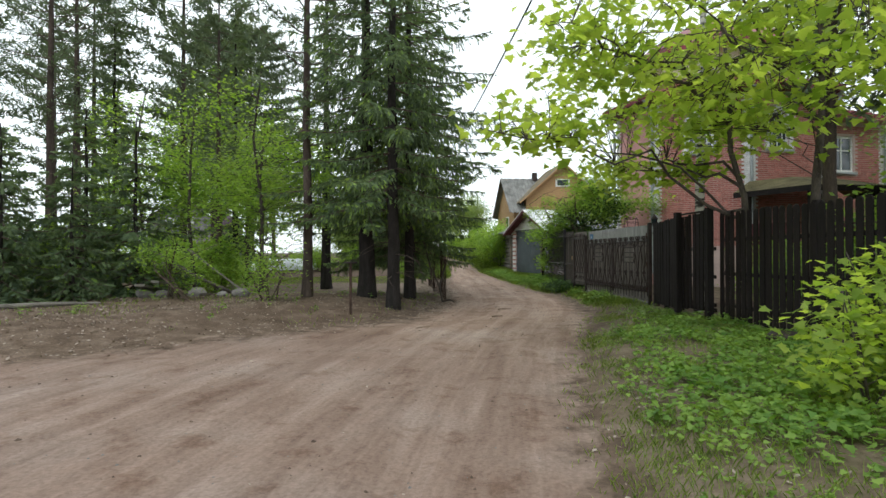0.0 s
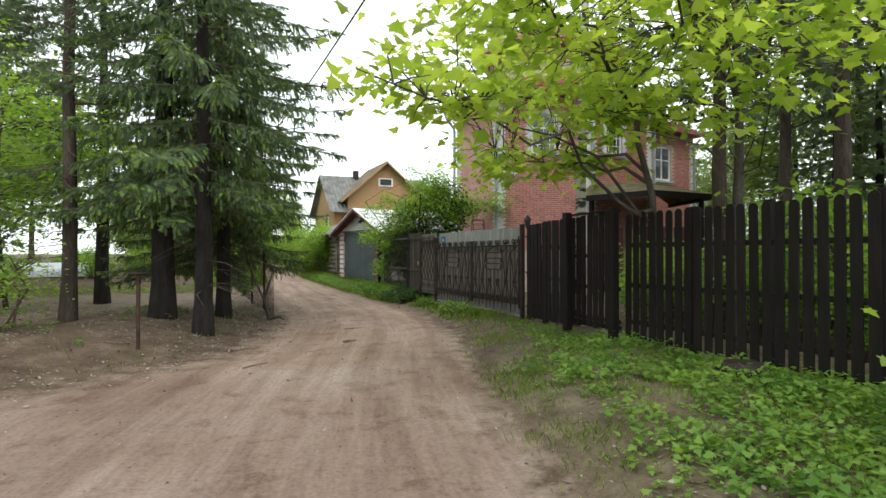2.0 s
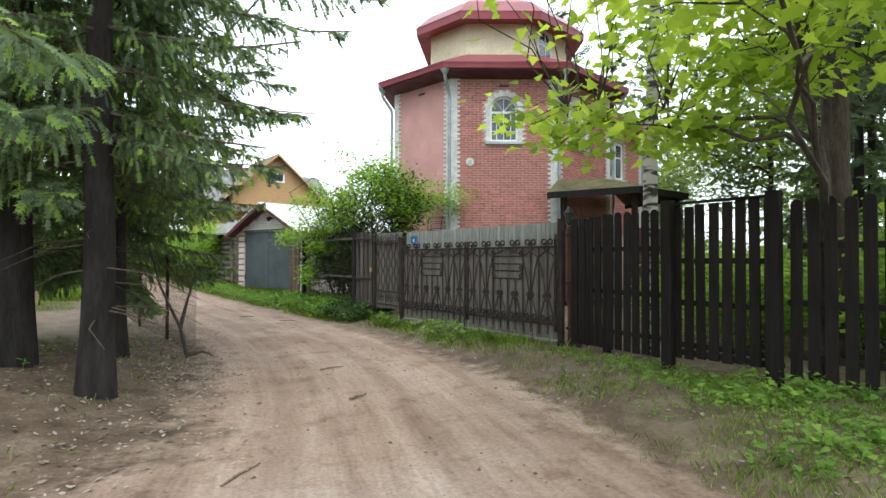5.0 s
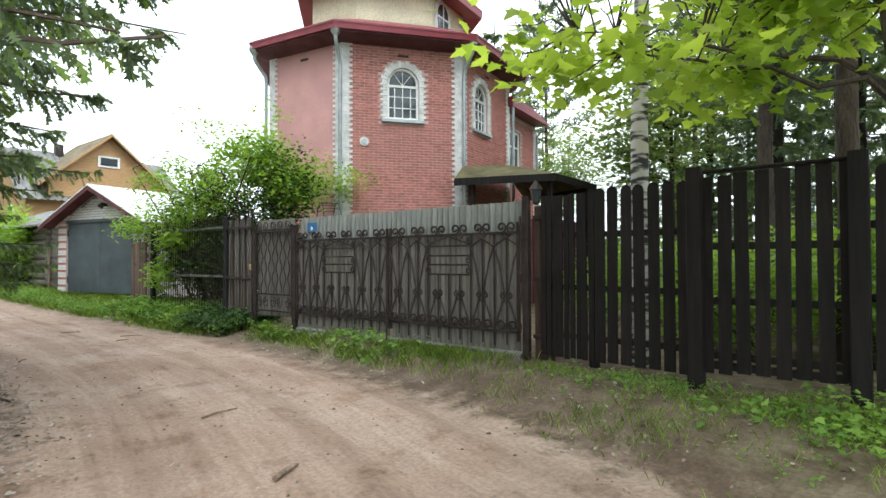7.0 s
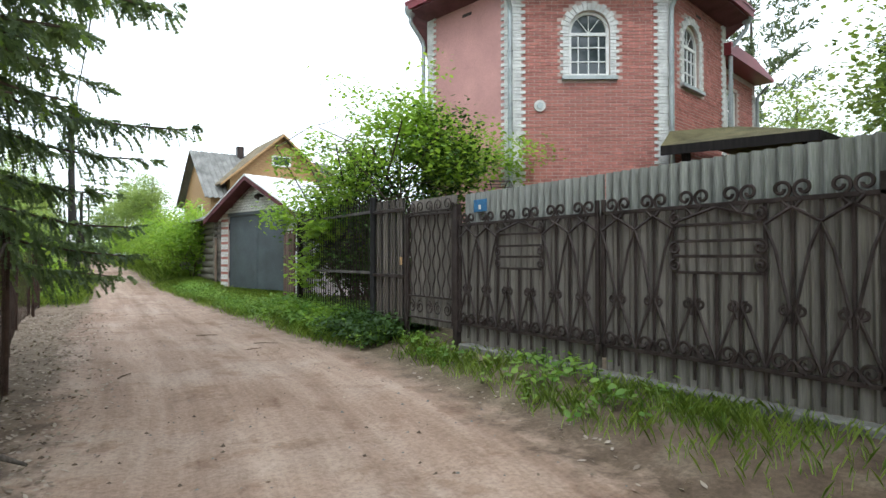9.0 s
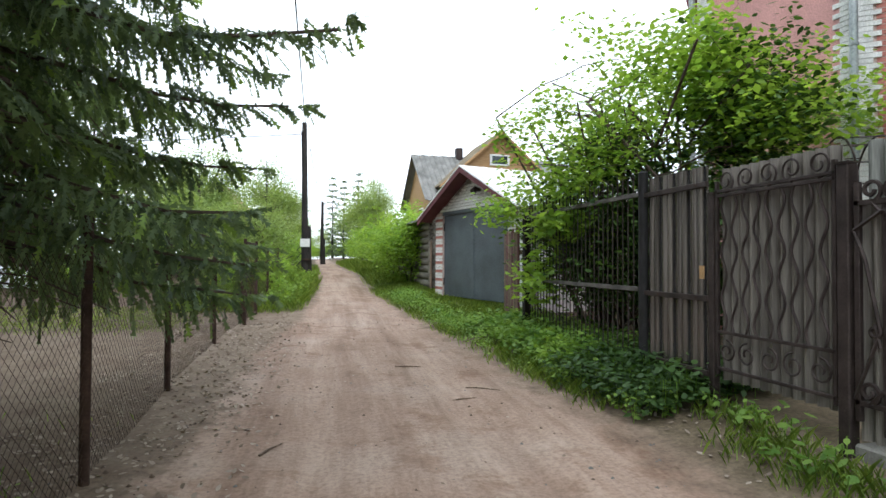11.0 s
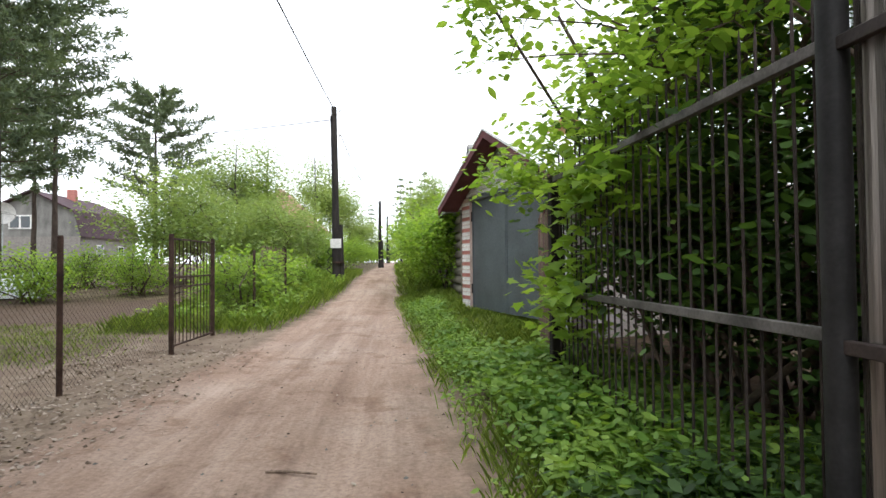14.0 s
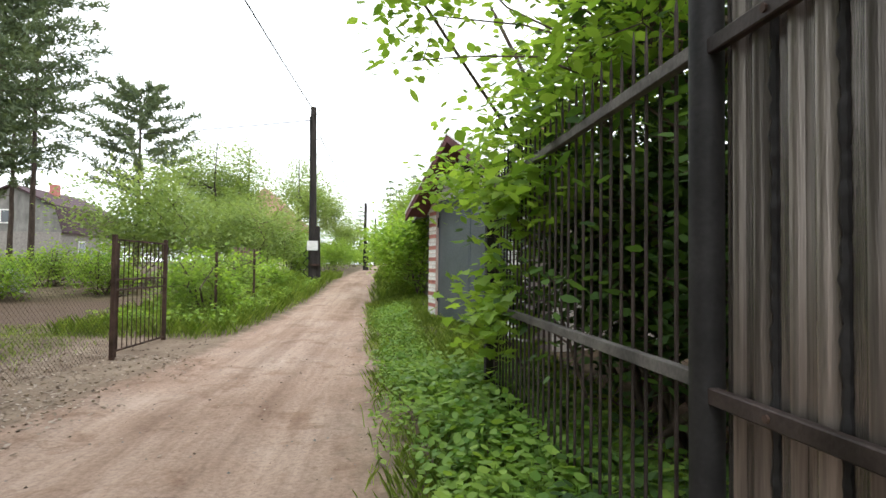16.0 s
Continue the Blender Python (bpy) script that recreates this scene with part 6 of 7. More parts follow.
# far mansard house
mh = thing("mansard_house", (-26.8, 76.0, gz(-27, 76)), 0, "grey house with dark maroon mansard roof beyond the gardens", "house")
part("wall", Geo().box(-4.2, 4.2, 0, 12, 0, 3.0), M["joint"], mh, "pale masonry ground floor")
gab = [(-4.3, 3.0), (4.3, 3.0), (3.6, 5.3), (0, 7.1), (-3.6, 5.3)]
part("gable", Geo().prism(gab, 1, 0.0, 0.2), M["slate"], mh, "grey boarded gable")
for a_, b_ in zip(((4.5, 2.9), (3.75, 5.35), (0, 7.2), (-3.75, 5.35)), ((3.75, 5.35), (0, 7.2), (-3.75, 5.35), (-4.5, 2.9))):
    part("roof_slope", Geo().prism([a_, b_, (b_[0], b_[1] + 0.12), (a_[0], a_[1] + 0.12)] if a_[0] > 3.7 or a_[0] > 0 else [a_, b_, (b_[0] - 0.1, b_[1] + 0.1), (a_[0] - 0.1, a_[1] + 0.1)], 1, -0.4, 12.3), M["dull_roof"], mh, "dark maroon sheet roof")
for x in (-1.0,):
    w_ = part("window", Geo().box(x - 1.0, x + 1.0, -0.08, 0.02, 3.7, 5.0), M["white"], mh)
    for i in (-1, 1):
        part("pane", Geo().box(x + i * 0.48 - 0.38, x + i * 0.48 + 0.38, -0.10, -0.085, 3.83, 4.87), M["glass"], w_)
for y in (3.0, 7.5):
    w_ = part("window", Geo().box(4.15, 4.28, y, y + 1.3, 1.0, 2.3), M["white"], mh)
    part("pane", Geo().box(4.285, 4.30, y + 0.12, y + 1.18, 1.12, 2.18), M["glass"], w_)
part("chimney", Geo().box(0.4, 1.1, 5.0, 5.7, 6.4, 8.0), M["brick"], mh)
# white satellite dish on a mast beside the garden pines
sd_ = thing("satellite_dish", (-22.1, 64.3, gz(-22, 64)), 28, "large pale grey satellite dish on a steel mast", "satellite dish")
dish_g = Geo()
rings = [(0.02, 0.0), (0.3, -0.03), (0.55, -0.1), (0.8, -0.22)]
for back in (0.0, 0.02):
    vs = [(r0 * math.cos(i * math.pi / 12), d0 + back, 4.3 + r0 * math.sin(i * math.pi / 12)) for r0, d0 in rings for i in range(24)]
    dish_g.add(vs, [(24 * j + i, 24 * j + (i + 1) % 24, 24 * j + 24 + (i + 1) % 24, 24 * j + 24 + i) for j in range(3) for i in range(24)])
part("dish", dish_g, M["white_brick"], sd_)
part("mast", Geo().tube([(0, 0.12, -0.3), (0, 0.12, 4.3)], 0.05, 8), M["pipe"], sd_)
part("feed_arm", Geo().tube([(0, -0.2, 3.52), (0, -0.75, 4.1), (0, -0.75, 4.25)], 0.02, 6), M["pipe"], sd_)
# small pale cottage roof further along the gardens
ct = thing("cottage", (-2.6, 66, gz(-2.6, 66)), 0, "distant cottage with faded red roof among trees", "house")
part("wall", Geo().box(-3, 3, 0, 6, 0, 3.2), M["cream"], ct)
part("roof", Geo().prism([(-3.5, 3.0), (3.5, 3.0), (0, 6.4)], 1, -0.4, 6.4), M["pink"], ct, "faded pink-red roof")

# ochre house behind the log house
oh = thing("ochre_house", (11.2, 50.5, gz(11, 50)), 0, "ochre wooden house with grey corrugated roof and cross gable", "house")
ohz = gz(11, 50)
part("wall", Geo().box(0, 9.5, 0, 8, 0, 4.4), M["yellow"], oh, "ochre boarded wall")
part("gable", Geo().prism([(-0.0, 4.4), (8.0, 4.4), (4.0, 8.3 - ohz)], 0, 0.0, 0.15), M["yellow"], oh, "ochre boarded gable")


def wave_slope(p0, p1, q0, q1, n, amp=0.05, th=0.05):
    """A corrugated roof slope between the ridge p0-p1 and the eave q0-q1."""
    p0, p1, q0, q1 = map(Vector, (p0, p1, q0, q1))
    nrm = (p1 - p0).cross(q0 - p0).normalized()
    nrm = nrm if nrm.z > 0 else -nrm
    vs = []
    for o in (0, -th):
        for a, b in ((p0, p1), (q0, q1)):
            for i in range(n + 1):
                vs.append(a.lerp(b, i / n) + nrm * (amp * math.sin(i * math.pi / 2) + o))
    m = n + 1
    fs = []
    for i in range(n):
        fs += [(i, i + 1, m + i + 1, m + i), (2 * m + i, 3 * m + i, 3 * m + i + 1, 2 * m + i + 1), (m + i, m + i + 1, 3 * m + i + 1, 3 * m + i), (i, 2 * m + i, 2 * m + i + 1, i + 1)]
    return Geo().add(vs, fs)


rz_ = 8.35 - ohz
part("roof_slope", wave_slope((-0.5, 4, rz_), (9.7, 4, rz_), (-0.5, -0.7, 4.1), (9.7, -0.7, 4.1), 120), M["slate"], oh, "grey corrugated roof slope")
part("roof_slope", wave_slope((-0.5, 4, rz_), (9.7, 4, rz_), (-0.5, 8.7, 4.1), (9.7, 8.7, 4.1), 60), M["slate"], oh, "grey corrugated roof slope")
pk, pz_ = 4.35, 9.2 - ohz
part("cross_gable", Geo().prism([(pk - 3.3, 4.4), (pk + 3.3, 4.4), (pk + 3.3, 5.6), (pk, pz_ - 0.1), (pk - 3.3, 5.6)], 1, -0.35, 4.0), M["yellow"], oh, "ochre boarded cross gable")
for sg in (-1, 1):
    part("roof_slope", wave_slope((pk, -0.9, pz_), (pk, 5, pz_), (pk + sg * 4.0, -0.9, 5.0), (pk + sg * 4.0, 5, 5.0), 50), M["brown_slate"], oh, "brownish mossy corrugated slope")
    part("barge_board", Geo().prism([(pk, pz_ - 0.16), (pk + sg * 4.0, 4.84), (pk + sg * 4.0, 5.0), (pk, pz_)], 1, -0.93, -0.88), M["yellow"], oh)
w_ = part("window", Geo().box(pk - 0.65, pk + 0.65, -0.42, -0.34, 7.1 - ohz, 7.8 - ohz), M["white"], oh)
part("pane", Geo().box(pk - 0.5, pk + 0.5, -0.44, -0.425, 7.2 - ohz, 7.7 - ohz), M["glass"], w_)
part("chimney", Geo().box(pk - 1.75, pk - 1.3, 3.6, 4.05, rz_ - 0.3, rz_ + 0.55), M["iron"], oh)
w_ = part("window", Geo().box(-0.06, 0.02, 2.2, 3.4, 2.2, 3.9), M["white"], oh)
part("pane", Geo().box(-0.08, -0.065, 2.32, 3.28, 2.3, 3.8), M["glass"], w_)


# power poles and the line
def power_pole(x, y, h, label, lean=0.0, plate=False):
    t_ = thing("power_pole", (x, y, gz(x, y)), 0, label, "pole", "power poles")
    part("shaft", Geo().tube([(0, 0, -0.4), (lean * 0.5, 0, h * 0.5), (lean, 0, h)], [0.17, 0.14, 0.11], 12), M["pole"], t_, smooth=True)
    part("stub", Geo().tube([(0.2, 0.05, -0.4), (0.14, 0.05, 2.3)], [0.13, 0.11], 10), M["pole"], t_, smooth=True)
    for z in (h - 0.35, h - 1.35):
        hk = part("hook", Geo().tube([(lean, -0.1, z), (lean + 0.1, -0.2, z), (lean + 0.24, -0.2, z + 0.03), (lean + 0.24, -0.2, z + 0.16)], 0.014, 6), M["iron"], t_)
        part("insulator", Geo().tube([(lean + 0.24, -0.2, z + 0.12), (lean + 0.24, -0.2, z + 0.18), (lean + 0.24, -0.2, z + 0.25)], [0.03, 0.05, 0.02], 10), M["white"], hk)
    if plate:
        part("plate", Geo().box(-0.22, 0.2, -0.19, -0.15, 1.35, 1.72, 0.01), M["white_brick"], t_, "white notice plate")
        part("wire_band", Geo().tube([(0.06, 0, 0.75), (0.06, 0, 0.82)], 0.24, 12), M["rust"], t_)
        for i in range(3):
            part("cable_loop", Geo().tube([(-0.14, -0.16, 0.3 + 0.35 * i), (-0.36, -0.16, 0.5 + 0.35 * i), (-0.14, -0.16, 0.75 + 0.35 * i)], 0.018, 6), M["cable"], t_)
        part("riser", Geo().tube([(-0.15, -0.12, 1.0), (-0.13, -0.12, h * 0.5), (lean - 0.12, -0.1, h - 0.4)], 0.025, 6), M["cable"], t_)
    return t_


power_pole(3.63, 42.9, 7.05, "old black tarred power pole with a white plate", -0.08, True)
power_pole(5.2, 68.0, 5.6, "old black tarred power pole further along the lane")
power_pole(6.0, 96.0, 6.3, "old black tarred power pole further along the lane")


def wire(a, b, sag, label):
    n_ = 24
    pts = [tuple(Vector(a).lerp(Vector(b), i / n_) - Vector((0, 0, sag * 4 * (i / n_) * (1 - i / n_)))) for i in range(n_ + 1)]
    solid("overhead_wire", Geo().tube(pts, 0.018, 5), M["cable"], label, "cable", group="overhead wires")


zt = gz(3.63, 42.9)
wire((3.6, 42.75, zt + 6.85), (2.4, -25, zt + 6.2), 1.2, "black overhead wire running above the lane")
wire((3.8, 42.75, zt + 5.95), (5.4, 67.8, gz(5.2, 68) + 5.3), 0.7, "black overhead wire between the poles")
wire((3.5, 42.75, zt + 6.5), (-26.0, 58.0, 8.6), 0.5, "thin overhead wire crossing the gardens")
wire((5.3, 68, gz(5.2, 68) + 5.4), (6.1, 96, gz(6, 96) + 6.1), 0.7, "black overhead wire between the poles")

# ---------------------------------------------------------------- wire fence and garden on the left
def steel_post(x, y, h, label="rusty brown steel fence post", w=0.032):
    t_ = thing("steel_post", (x, y, gz(x, y)), 0, label, "post", "wire fence posts")
    part("shaft", Geo().tube([(0, 0, -0.3), (0, 0, h), (0, 0, h + 0.01)], [w, w, w * 0.7], 10), M["rust"], t_, smooth=True)
    part("tie", Geo().tube([(0.0, 0, h * 0.75), (0, 0, h * 0.75 + 0.02)], w + 0.006, 10), M["iron"], t_)


LP = [(2.15, 17.6), (2.2, 20.1), (2.12, 22.75), (2.12, 26.1), (2.28, 28.85)]
for x, y in LP[1:]:
    steel_post(x, y, 1.68)
steel_post(2.55, 33.2, 1.5)
steel_post(2.7, 36.5, 1.5)


def chain_link(a, b, h, label):
    """Diamond wire mesh between two posts."""
    (x0, y0), (x1, y1) = a, b
    L = math.hypot(x1 - x0, y1 - y0)
    V, F = [], []
    cell, rad = 0.075, 0.0014

    def strand(u0, z0, u1, z1):
        p, q = [np.array((x0 + (x1 - x0) * u / L, y0 + (y1 - y0) * u / L, 0.0)) for u in (u0, u1)]
        p[2], q[2] = gz(p[0], p[1]) + z0, gz(q[0], q[1]) + z1
        o = len(V)
        for e in (p, q):
            for dx, dz in ((-rad, -rad), (rad, -rad), (0, rad)):
                V.append((e[0] + dx, e[1], e[2] + dz))
        F.extend([(o, o + 1, o + 4, o + 3), (o + 1, o + 2, o + 5, o + 4), (o + 2, o, o + 3, o + 5)])
    n_ = int((L + h) / cell)
    for i in range(n_ + 1):
        s = i * cell
        for sg in (1, -1):
            u0, u1 = s - h, s
            z0, z1 = (0.03, h) if sg > 0 else (h, 0.03)
            if u0 < 0:
                z0 = z0 + (z1 - z0) * (-u0 / h)
                u0 = 0
            if u1 > L:
                z1 = z0 + (z1 - z0) * ((L - u0) / max(1e-6, u1 - u0))
                u1 = L
            if u1 > u0:
                strand(u0, z0, u1, z1)
    tagged(new("chain_link_mesh", np_mesh("chain_link_mesh", V, F, M["rust"])), label, "fence", "wire fence", "stuff")


for a, b in zip(LP[:-1], LP[1:]):
    chain_link(a, b, 1.45, "rusty diamond wire mesh between steel posts")
chain_link((2.4, 30.8), (2.55, 33.2), 1.3, "rusty diamond wire mesh between steel posts")
chain_link((2.55, 33.2), (2.7, 36.5), 1.3, "rusty diamond wire mesh between steel posts")

gt = thing("garden_gate", (2.36, 28.6, gz(2.36, 28.6)), -3, "narrow rusty steel bar gate in the wire fence", "gate")
GL = 1.75
for y in (0.0, GL):
    part("post", Geo().box(-0.03, 0.03, y - 0.03, y + 0.03, -0.2, 1.8, 0.005), M["rust"], gt)
for z in (0.12, 1.0, 1.15, 1.73):
    part("rail", Geo().box(-0.014, 0.014, 0.03, GL - 0.03, z - 0.014, z + 0.014, 0.003), M["rust"], gt)
for i in range(11):
    y = 0.14 + i * 0.147
    part("bar", Geo().tube([(0, y, 0.12), (0, y, 1.73)], 0.008, 6), M["rust"], gt)
part("handle", Geo().tube([(0.02, 0.1, 0.9), (0.08, 0.1, 0.92), (0.08, 0.2, 0.92)], 0.01, 6), M["iron"], gt)

# film tunnels in the gardens
def film_tunnel(x, y, L, r0, rz):
    t_ = thing("film_tunnel", (x, y, gz(x, y)), rz, "low garden tunnel of white plastic film", "greenhouse", "film tunnels")
    nseg, rows = 12, 10
    V = []
    rg = np.random.default_rng(int(L * 10))
    for i in range(rows + 1):
        for k in range(nseg + 1):
            a = math.pi * k / nseg
            q = r0 * (1 + rg.normal(0, 0.035))
            V.append((L * i / rows - L / 2, q * math.cos(a), max(0, q * math.sin(a))))
    F = [(i * (nseg + 1) + k, i * (nseg + 1) + k + 1, (i + 1) * (nseg + 1) + k + 1, (i + 1) * (nseg + 1) + k) for i in range(rows) for k in range(nseg)]
    sheet_ = part("film", np_mesh("film", V, F, M["film"]), None, t_)
    sheet_.data.shade_smooth()
    for i in range(0, rows + 1, 2):
        part("hoop", Geo().tube([(L * i / rows - L / 2, r0 * 1.06 * math.cos(math.pi * k / 12), r0 * 1.06 * math.sin(math.pi * k / 12)) for k in range(13)], 0.015, 5), M["pipe"], t_)


film_tunnel(-6.1, 38.2, 3.0, 0.72, 6)
film_tunnel(-9.4, 37.9, 2.8, 0.66, -5)
film_tunnel(-0.9, 54.5, 2.2, 0.6, 10)
# board fence further along, and the dug bed's edging
bfz = thing("board_fence", (1.4, 39.5, gz(1.4, 39.5)), -4, "brown weathered board fence along the gardens", "fence")
for i in range(16):
    part("board", Geo().box(-0.012, 0.012, 0.2 * i, 0.2 * i + 0.17, 0, 1.5 + 0.06 * math.sin(i * 2.3), 0.003), M["old_wood"], bfz)
part("rail", Geo().box(-0.05, -0.013, 0, 3.2, 1.1, 1.18, 0.004), M["old_wood"], bfz)

# marker post with a flat top, in the litter
pg = thing("marker_post", (-0.47, 13.6, gz(-0.47, 13.6)), 15, "short rusty steel post with a flat top plate", "post")
part("shaft", Geo().tube([(0, 0, -0.2), (0, 0, 1.2)], 0.032, 8), M["rust"], pg, smooth=True)
part("top_plate", Geo().box(-0.15, 0.15, -0.06, 0.06, 1.2, 1.235, 0.008), M["iron"], pg)

# old planks and stones heaped at the wood's edge
for i, (x, y, rz, tilt, L) in enumerate(((-5.3, 17.0, 30, 32, 2.4), (-5.0, 16.8, 48, 24, 2.2), (-5.7, 17.3, 70, 12, 2.0), (-4.7, 17.4, 20, 40, 2.0), (-6.3, 16.9, 95, 8, 2.2))):
    t_ = tagged(new("old_plank", to_mesh("old_plank", Geo().box(-L / 2, L / 2, -0.13, 0.13, -0.03, 0.03, 0.006), M["log"])), "grey weathered plank heaped at the wood's edge", "plank", "plank heap")
    t_.matrix_world = pose(x, y, gz(x, y) + 0.06 + abs(math.sin(radians(tilt))) * L / 2, 0, tilt, rz)
for i in range(5):
    x, y = -6.6 + i * 0.7 + random.uniform(-0.3, 0.3), 16.4 + random.uniform(-0.4, 0.5)
    s = random.uniform(0.12, 0.28)
    bm = bmesh.new()
    bmesh.ops.create_icosphere(bm, subdivisions=2, radius=s)
    for v in bm.verts:
        v.co *= 1 + 0.25 * noise.noise(v.co * 4 + Vector((i, 0, 0)))
        v.co.z *= 0.65
    me = bpy.data.meshes.new("boulder")
    bm.to_mesh(me)
    bm.free()
    me.materials.append(M["stone"])
    o = tagged(new("boulder", me), "grey boulder at the wood's edge", "stone", "boulders")
    o.location = (x, y, gz(x, y) + s * 0.35)
# fallen branch
fb = solid("fallen_branch", Geo().tube([(-8.2, 13.5, gz(-8.2, 13.5) + 0.05), (-7.2, 13.7, gz(-7.2, 13.7) + 0.09), (-6.3, 14.0, gz(-6.3, 14) + 0.07)], [0.06, 0.05, 0.025], 8), M["log"], "pale fallen branch on the leaf litter", "branch", smooth=True)

# white post and tyre behind and under the picket fence
wpz = gz(11.4, 11.2)
wp = thing("white_post", (11.4, 11.2, wpz), 0, "short white painted post behind the picket fence", "post")
part("shaft", Geo().box(-0.1, 0.1, -0.24, 0.24, 0, 0.9, 0.01), M["white"], wp)
part("cap", Geo().box(-0.12, 0.12, -0.26, 0.26, 0.9, 0.94, 0.01), M["white"], wp)
ty = thing("well_cover", (6.3, 7.95, gz(6.3, 7.95)), 0, "dark round ribbed plastic cover at the fence's foot", "cover")
part("rim", Geo().tube([(0, 0, -0.05), (0, 0, 0.05), (0, 0, 0.06), (0, 0, 0.12), (0, 0, 0.13)], [0.33, 0.33, 0.29, 0.29, 0.24], 20), M["iron"], ty, smooth=True)
part("lid", Geo().tube([(0, 0, 0.13), (0, 0, 0.17)], [0.24, 0.2], 20), M["iron"], ty, smooth=True)
# wire arch in the garden behind the gate
ga_ = thing("garden_arch", (9.6, 21.2, gz(9.6, 21.2)), 60, "thin rusty wire garden arch above the gate", "trellis")
for o in (-0.2, 0.2):
    part("hoop", Geo().tube([(-0.6, o, 0), (-0.6, o, 2.1)] + [(-0.6 * math.cos(math.pi * i / 12), o, 2.1 + 0.6 * math.sin(math.pi * i / 12)) for i in range(1, 12)] + [(0.6, o, 2.1), (0.6, o, 0)], 0.012, 6), M["iron"], ga_)
for i in range(9):
    a = math.pi * i / 8
    part("cross_wire", Geo().tube([(-0.6 * math.cos(a), -0.2, 2.1 + 0.6 * math.sin(a)), (-0.6 * math.cos(a), 0.2, 2.1 + 0.6 * math.sin(a))], 0.008, 5), M["iron"], ga_)


# ---------------------------------------------------------------- ground cover
def patch(seed, n, x0, x1, y0, y1, keep):
    """Random spots in a rectangle that pass keep(x, y) in 0..1."""
    r = np.random.default_rng(seed)
    x, y = r.uniform(x0, x1, n), r.uniform(y0, y1, n)
    k = r.uniform(0, 1, n) < keep(x, y)
    x, y = x[k], y[k]
    return np.stack([x, y, ground_z(x, y)], -1), r


def clumpy(x, y, s=1.0, cut=0.0):
    return np.clip(0.5 + 0.55 * wave(x * s + 3.1, y * s - 1.7) - cut, 0, 1)


def right_off(x, y):
    return x - road_edge(RIGHT_EDGE, y)


def left_off(x, y):
    return left_bank(x, y)


def grass_patch(label, seed, n, box, keep, h0, h1, material="grass"):
    P, r = patch(seed, n, *box, keep)
    m = len(P)
    a = r.uniform(0, 2 * np.pi, m)
    D = np.stack([np.cos(a) * 0.25, np.sin(a) * 0.25, np.ones(m)], -1)
    W = np.stack([-np.sin(a), np.cos(a), np.zeros(m)], -1)
    ln = r.uniform(h0, h1, m)
    shape = np.array([(-0.5, 0), (0.5, 0), (0.32, 0.6), (0, 1.0), (-0.32, 0.6)])
    V, F = blades(P - np.array((0, 0, 0.01)), D, W, ln, np.full(m, 0.004) + ln * 0.018, shape)
    k = np.tile(np.array([0, 0, 0.25, 1, 0.25]), m)
    V[:, 0] += k * np.repeat(np.cos(a) * ln * 0.35, 5)
    V[:, 1] += k * np.repeat(np.sin(a) * ln * 0.35, 5)
    tagged(new("grass", np_mesh("grass", V, F, M[material])), label, "grass", kind="stuff")


VERGE = (0.5, 7.4, -2, 14)
grass_patch("short patchy green grass on the road's verge", 51, 130000, VERGE, lambda x, y: smooth01(-0.25, 0.7, right_off(x, y)) * clumpy(x, y, 1.2, 0.05) * (x < 6.75) * 0.9, 0.035, 0.10)
grass_patch("tufted grass along the gate's foot", 52, 34000, (5.3, 7.15, 13.5, 22), lambda x, y: smooth01(0.25, 1.0, right_off(x, y)) * clumpy(x, y * 0.8, 1.6, 0.1) * smooth01(13.5, 16.5, y), 0.05, 0.18)
grass_patch("lush tall grass on the lane's verge", 53, 44000, (5.6, 8.3, 21, 37), lambda x, y: smooth01(-0.1, 0.35, right_off(x, y)) * clumpy(x, y, 1.0, -0.2), 0.06, 0.2)
grass_patch("lush grass bank beside the wire fence", 54, 24000, (0.5, 4.6, 30.4, 52), lambda x, y: smooth01(0.0, 0.4, left_off(x, y)) * clumpy(x, y, 0.9, -0.25), 0.12, 0.38)
grass_patch("lush grass along the far lane", 55, 12000, (5.6, 8.0, 37, 70), lambda x, y: smooth01(0.0, 0.4, right_off(x, y)), 0.15, 0.4)
grass_patch("mown garden lawn behind the wire fence", 56, 18000, (-9, 1.9, 27, 32), lambda x, y: smooth01(27, 28.6, y) * smooth01(1.9, 0.8, x) * 0.9, 0.04, 0.1)
grass_patch("thin grass in the leaf litter", 57, 18000, (-10, 2.4, 8.5, 22), lambda x, y: smooth01(0.1, 1.0, left_off(x, y)) * clumpy(x, y, 0.7, 0.45), 0.04, 0.12)


def weeds(label, seed, n, box, keep, size, leaves_per, height, shape, material, name="weeds"):
    P, r = patch(seed, n, *box, keep)
    m = len(P)
    q = np.repeat(P, leaves_per, 0)
    hh = r.uniform(0.25, 1.0, len(q)) * np.repeat(r.uniform(0.5, 1.0, m) * height, leaves_per)
    q = q + np.stack([r.normal(0, 0.45, len(q)) * hh, r.normal(0, 0.45, len(q)) * hh, hh], -1)
    me = leaf_mesh(name, q, size, shape, M[material], r, 0.15, 0.6)
    tagged(new(name, me), label, "plants", kind="stuff")
    # stalks
    st = Geo()
    for p in P[:: max(1, m // 250)]:
        st.tube([tuple(p), (p[0] + random.uniform(-0.03, 0.03), p[1] + random.uniform(-0.03, 0.03), p[2] + height * 0.7)], 0.004, 4, False)
    ob = new("weed_stalks", to_mesh("weed_stalks", st, M["weed"]))
    tagged(ob, "thin green stalks of verge weeds", "plants", kind="stuff")


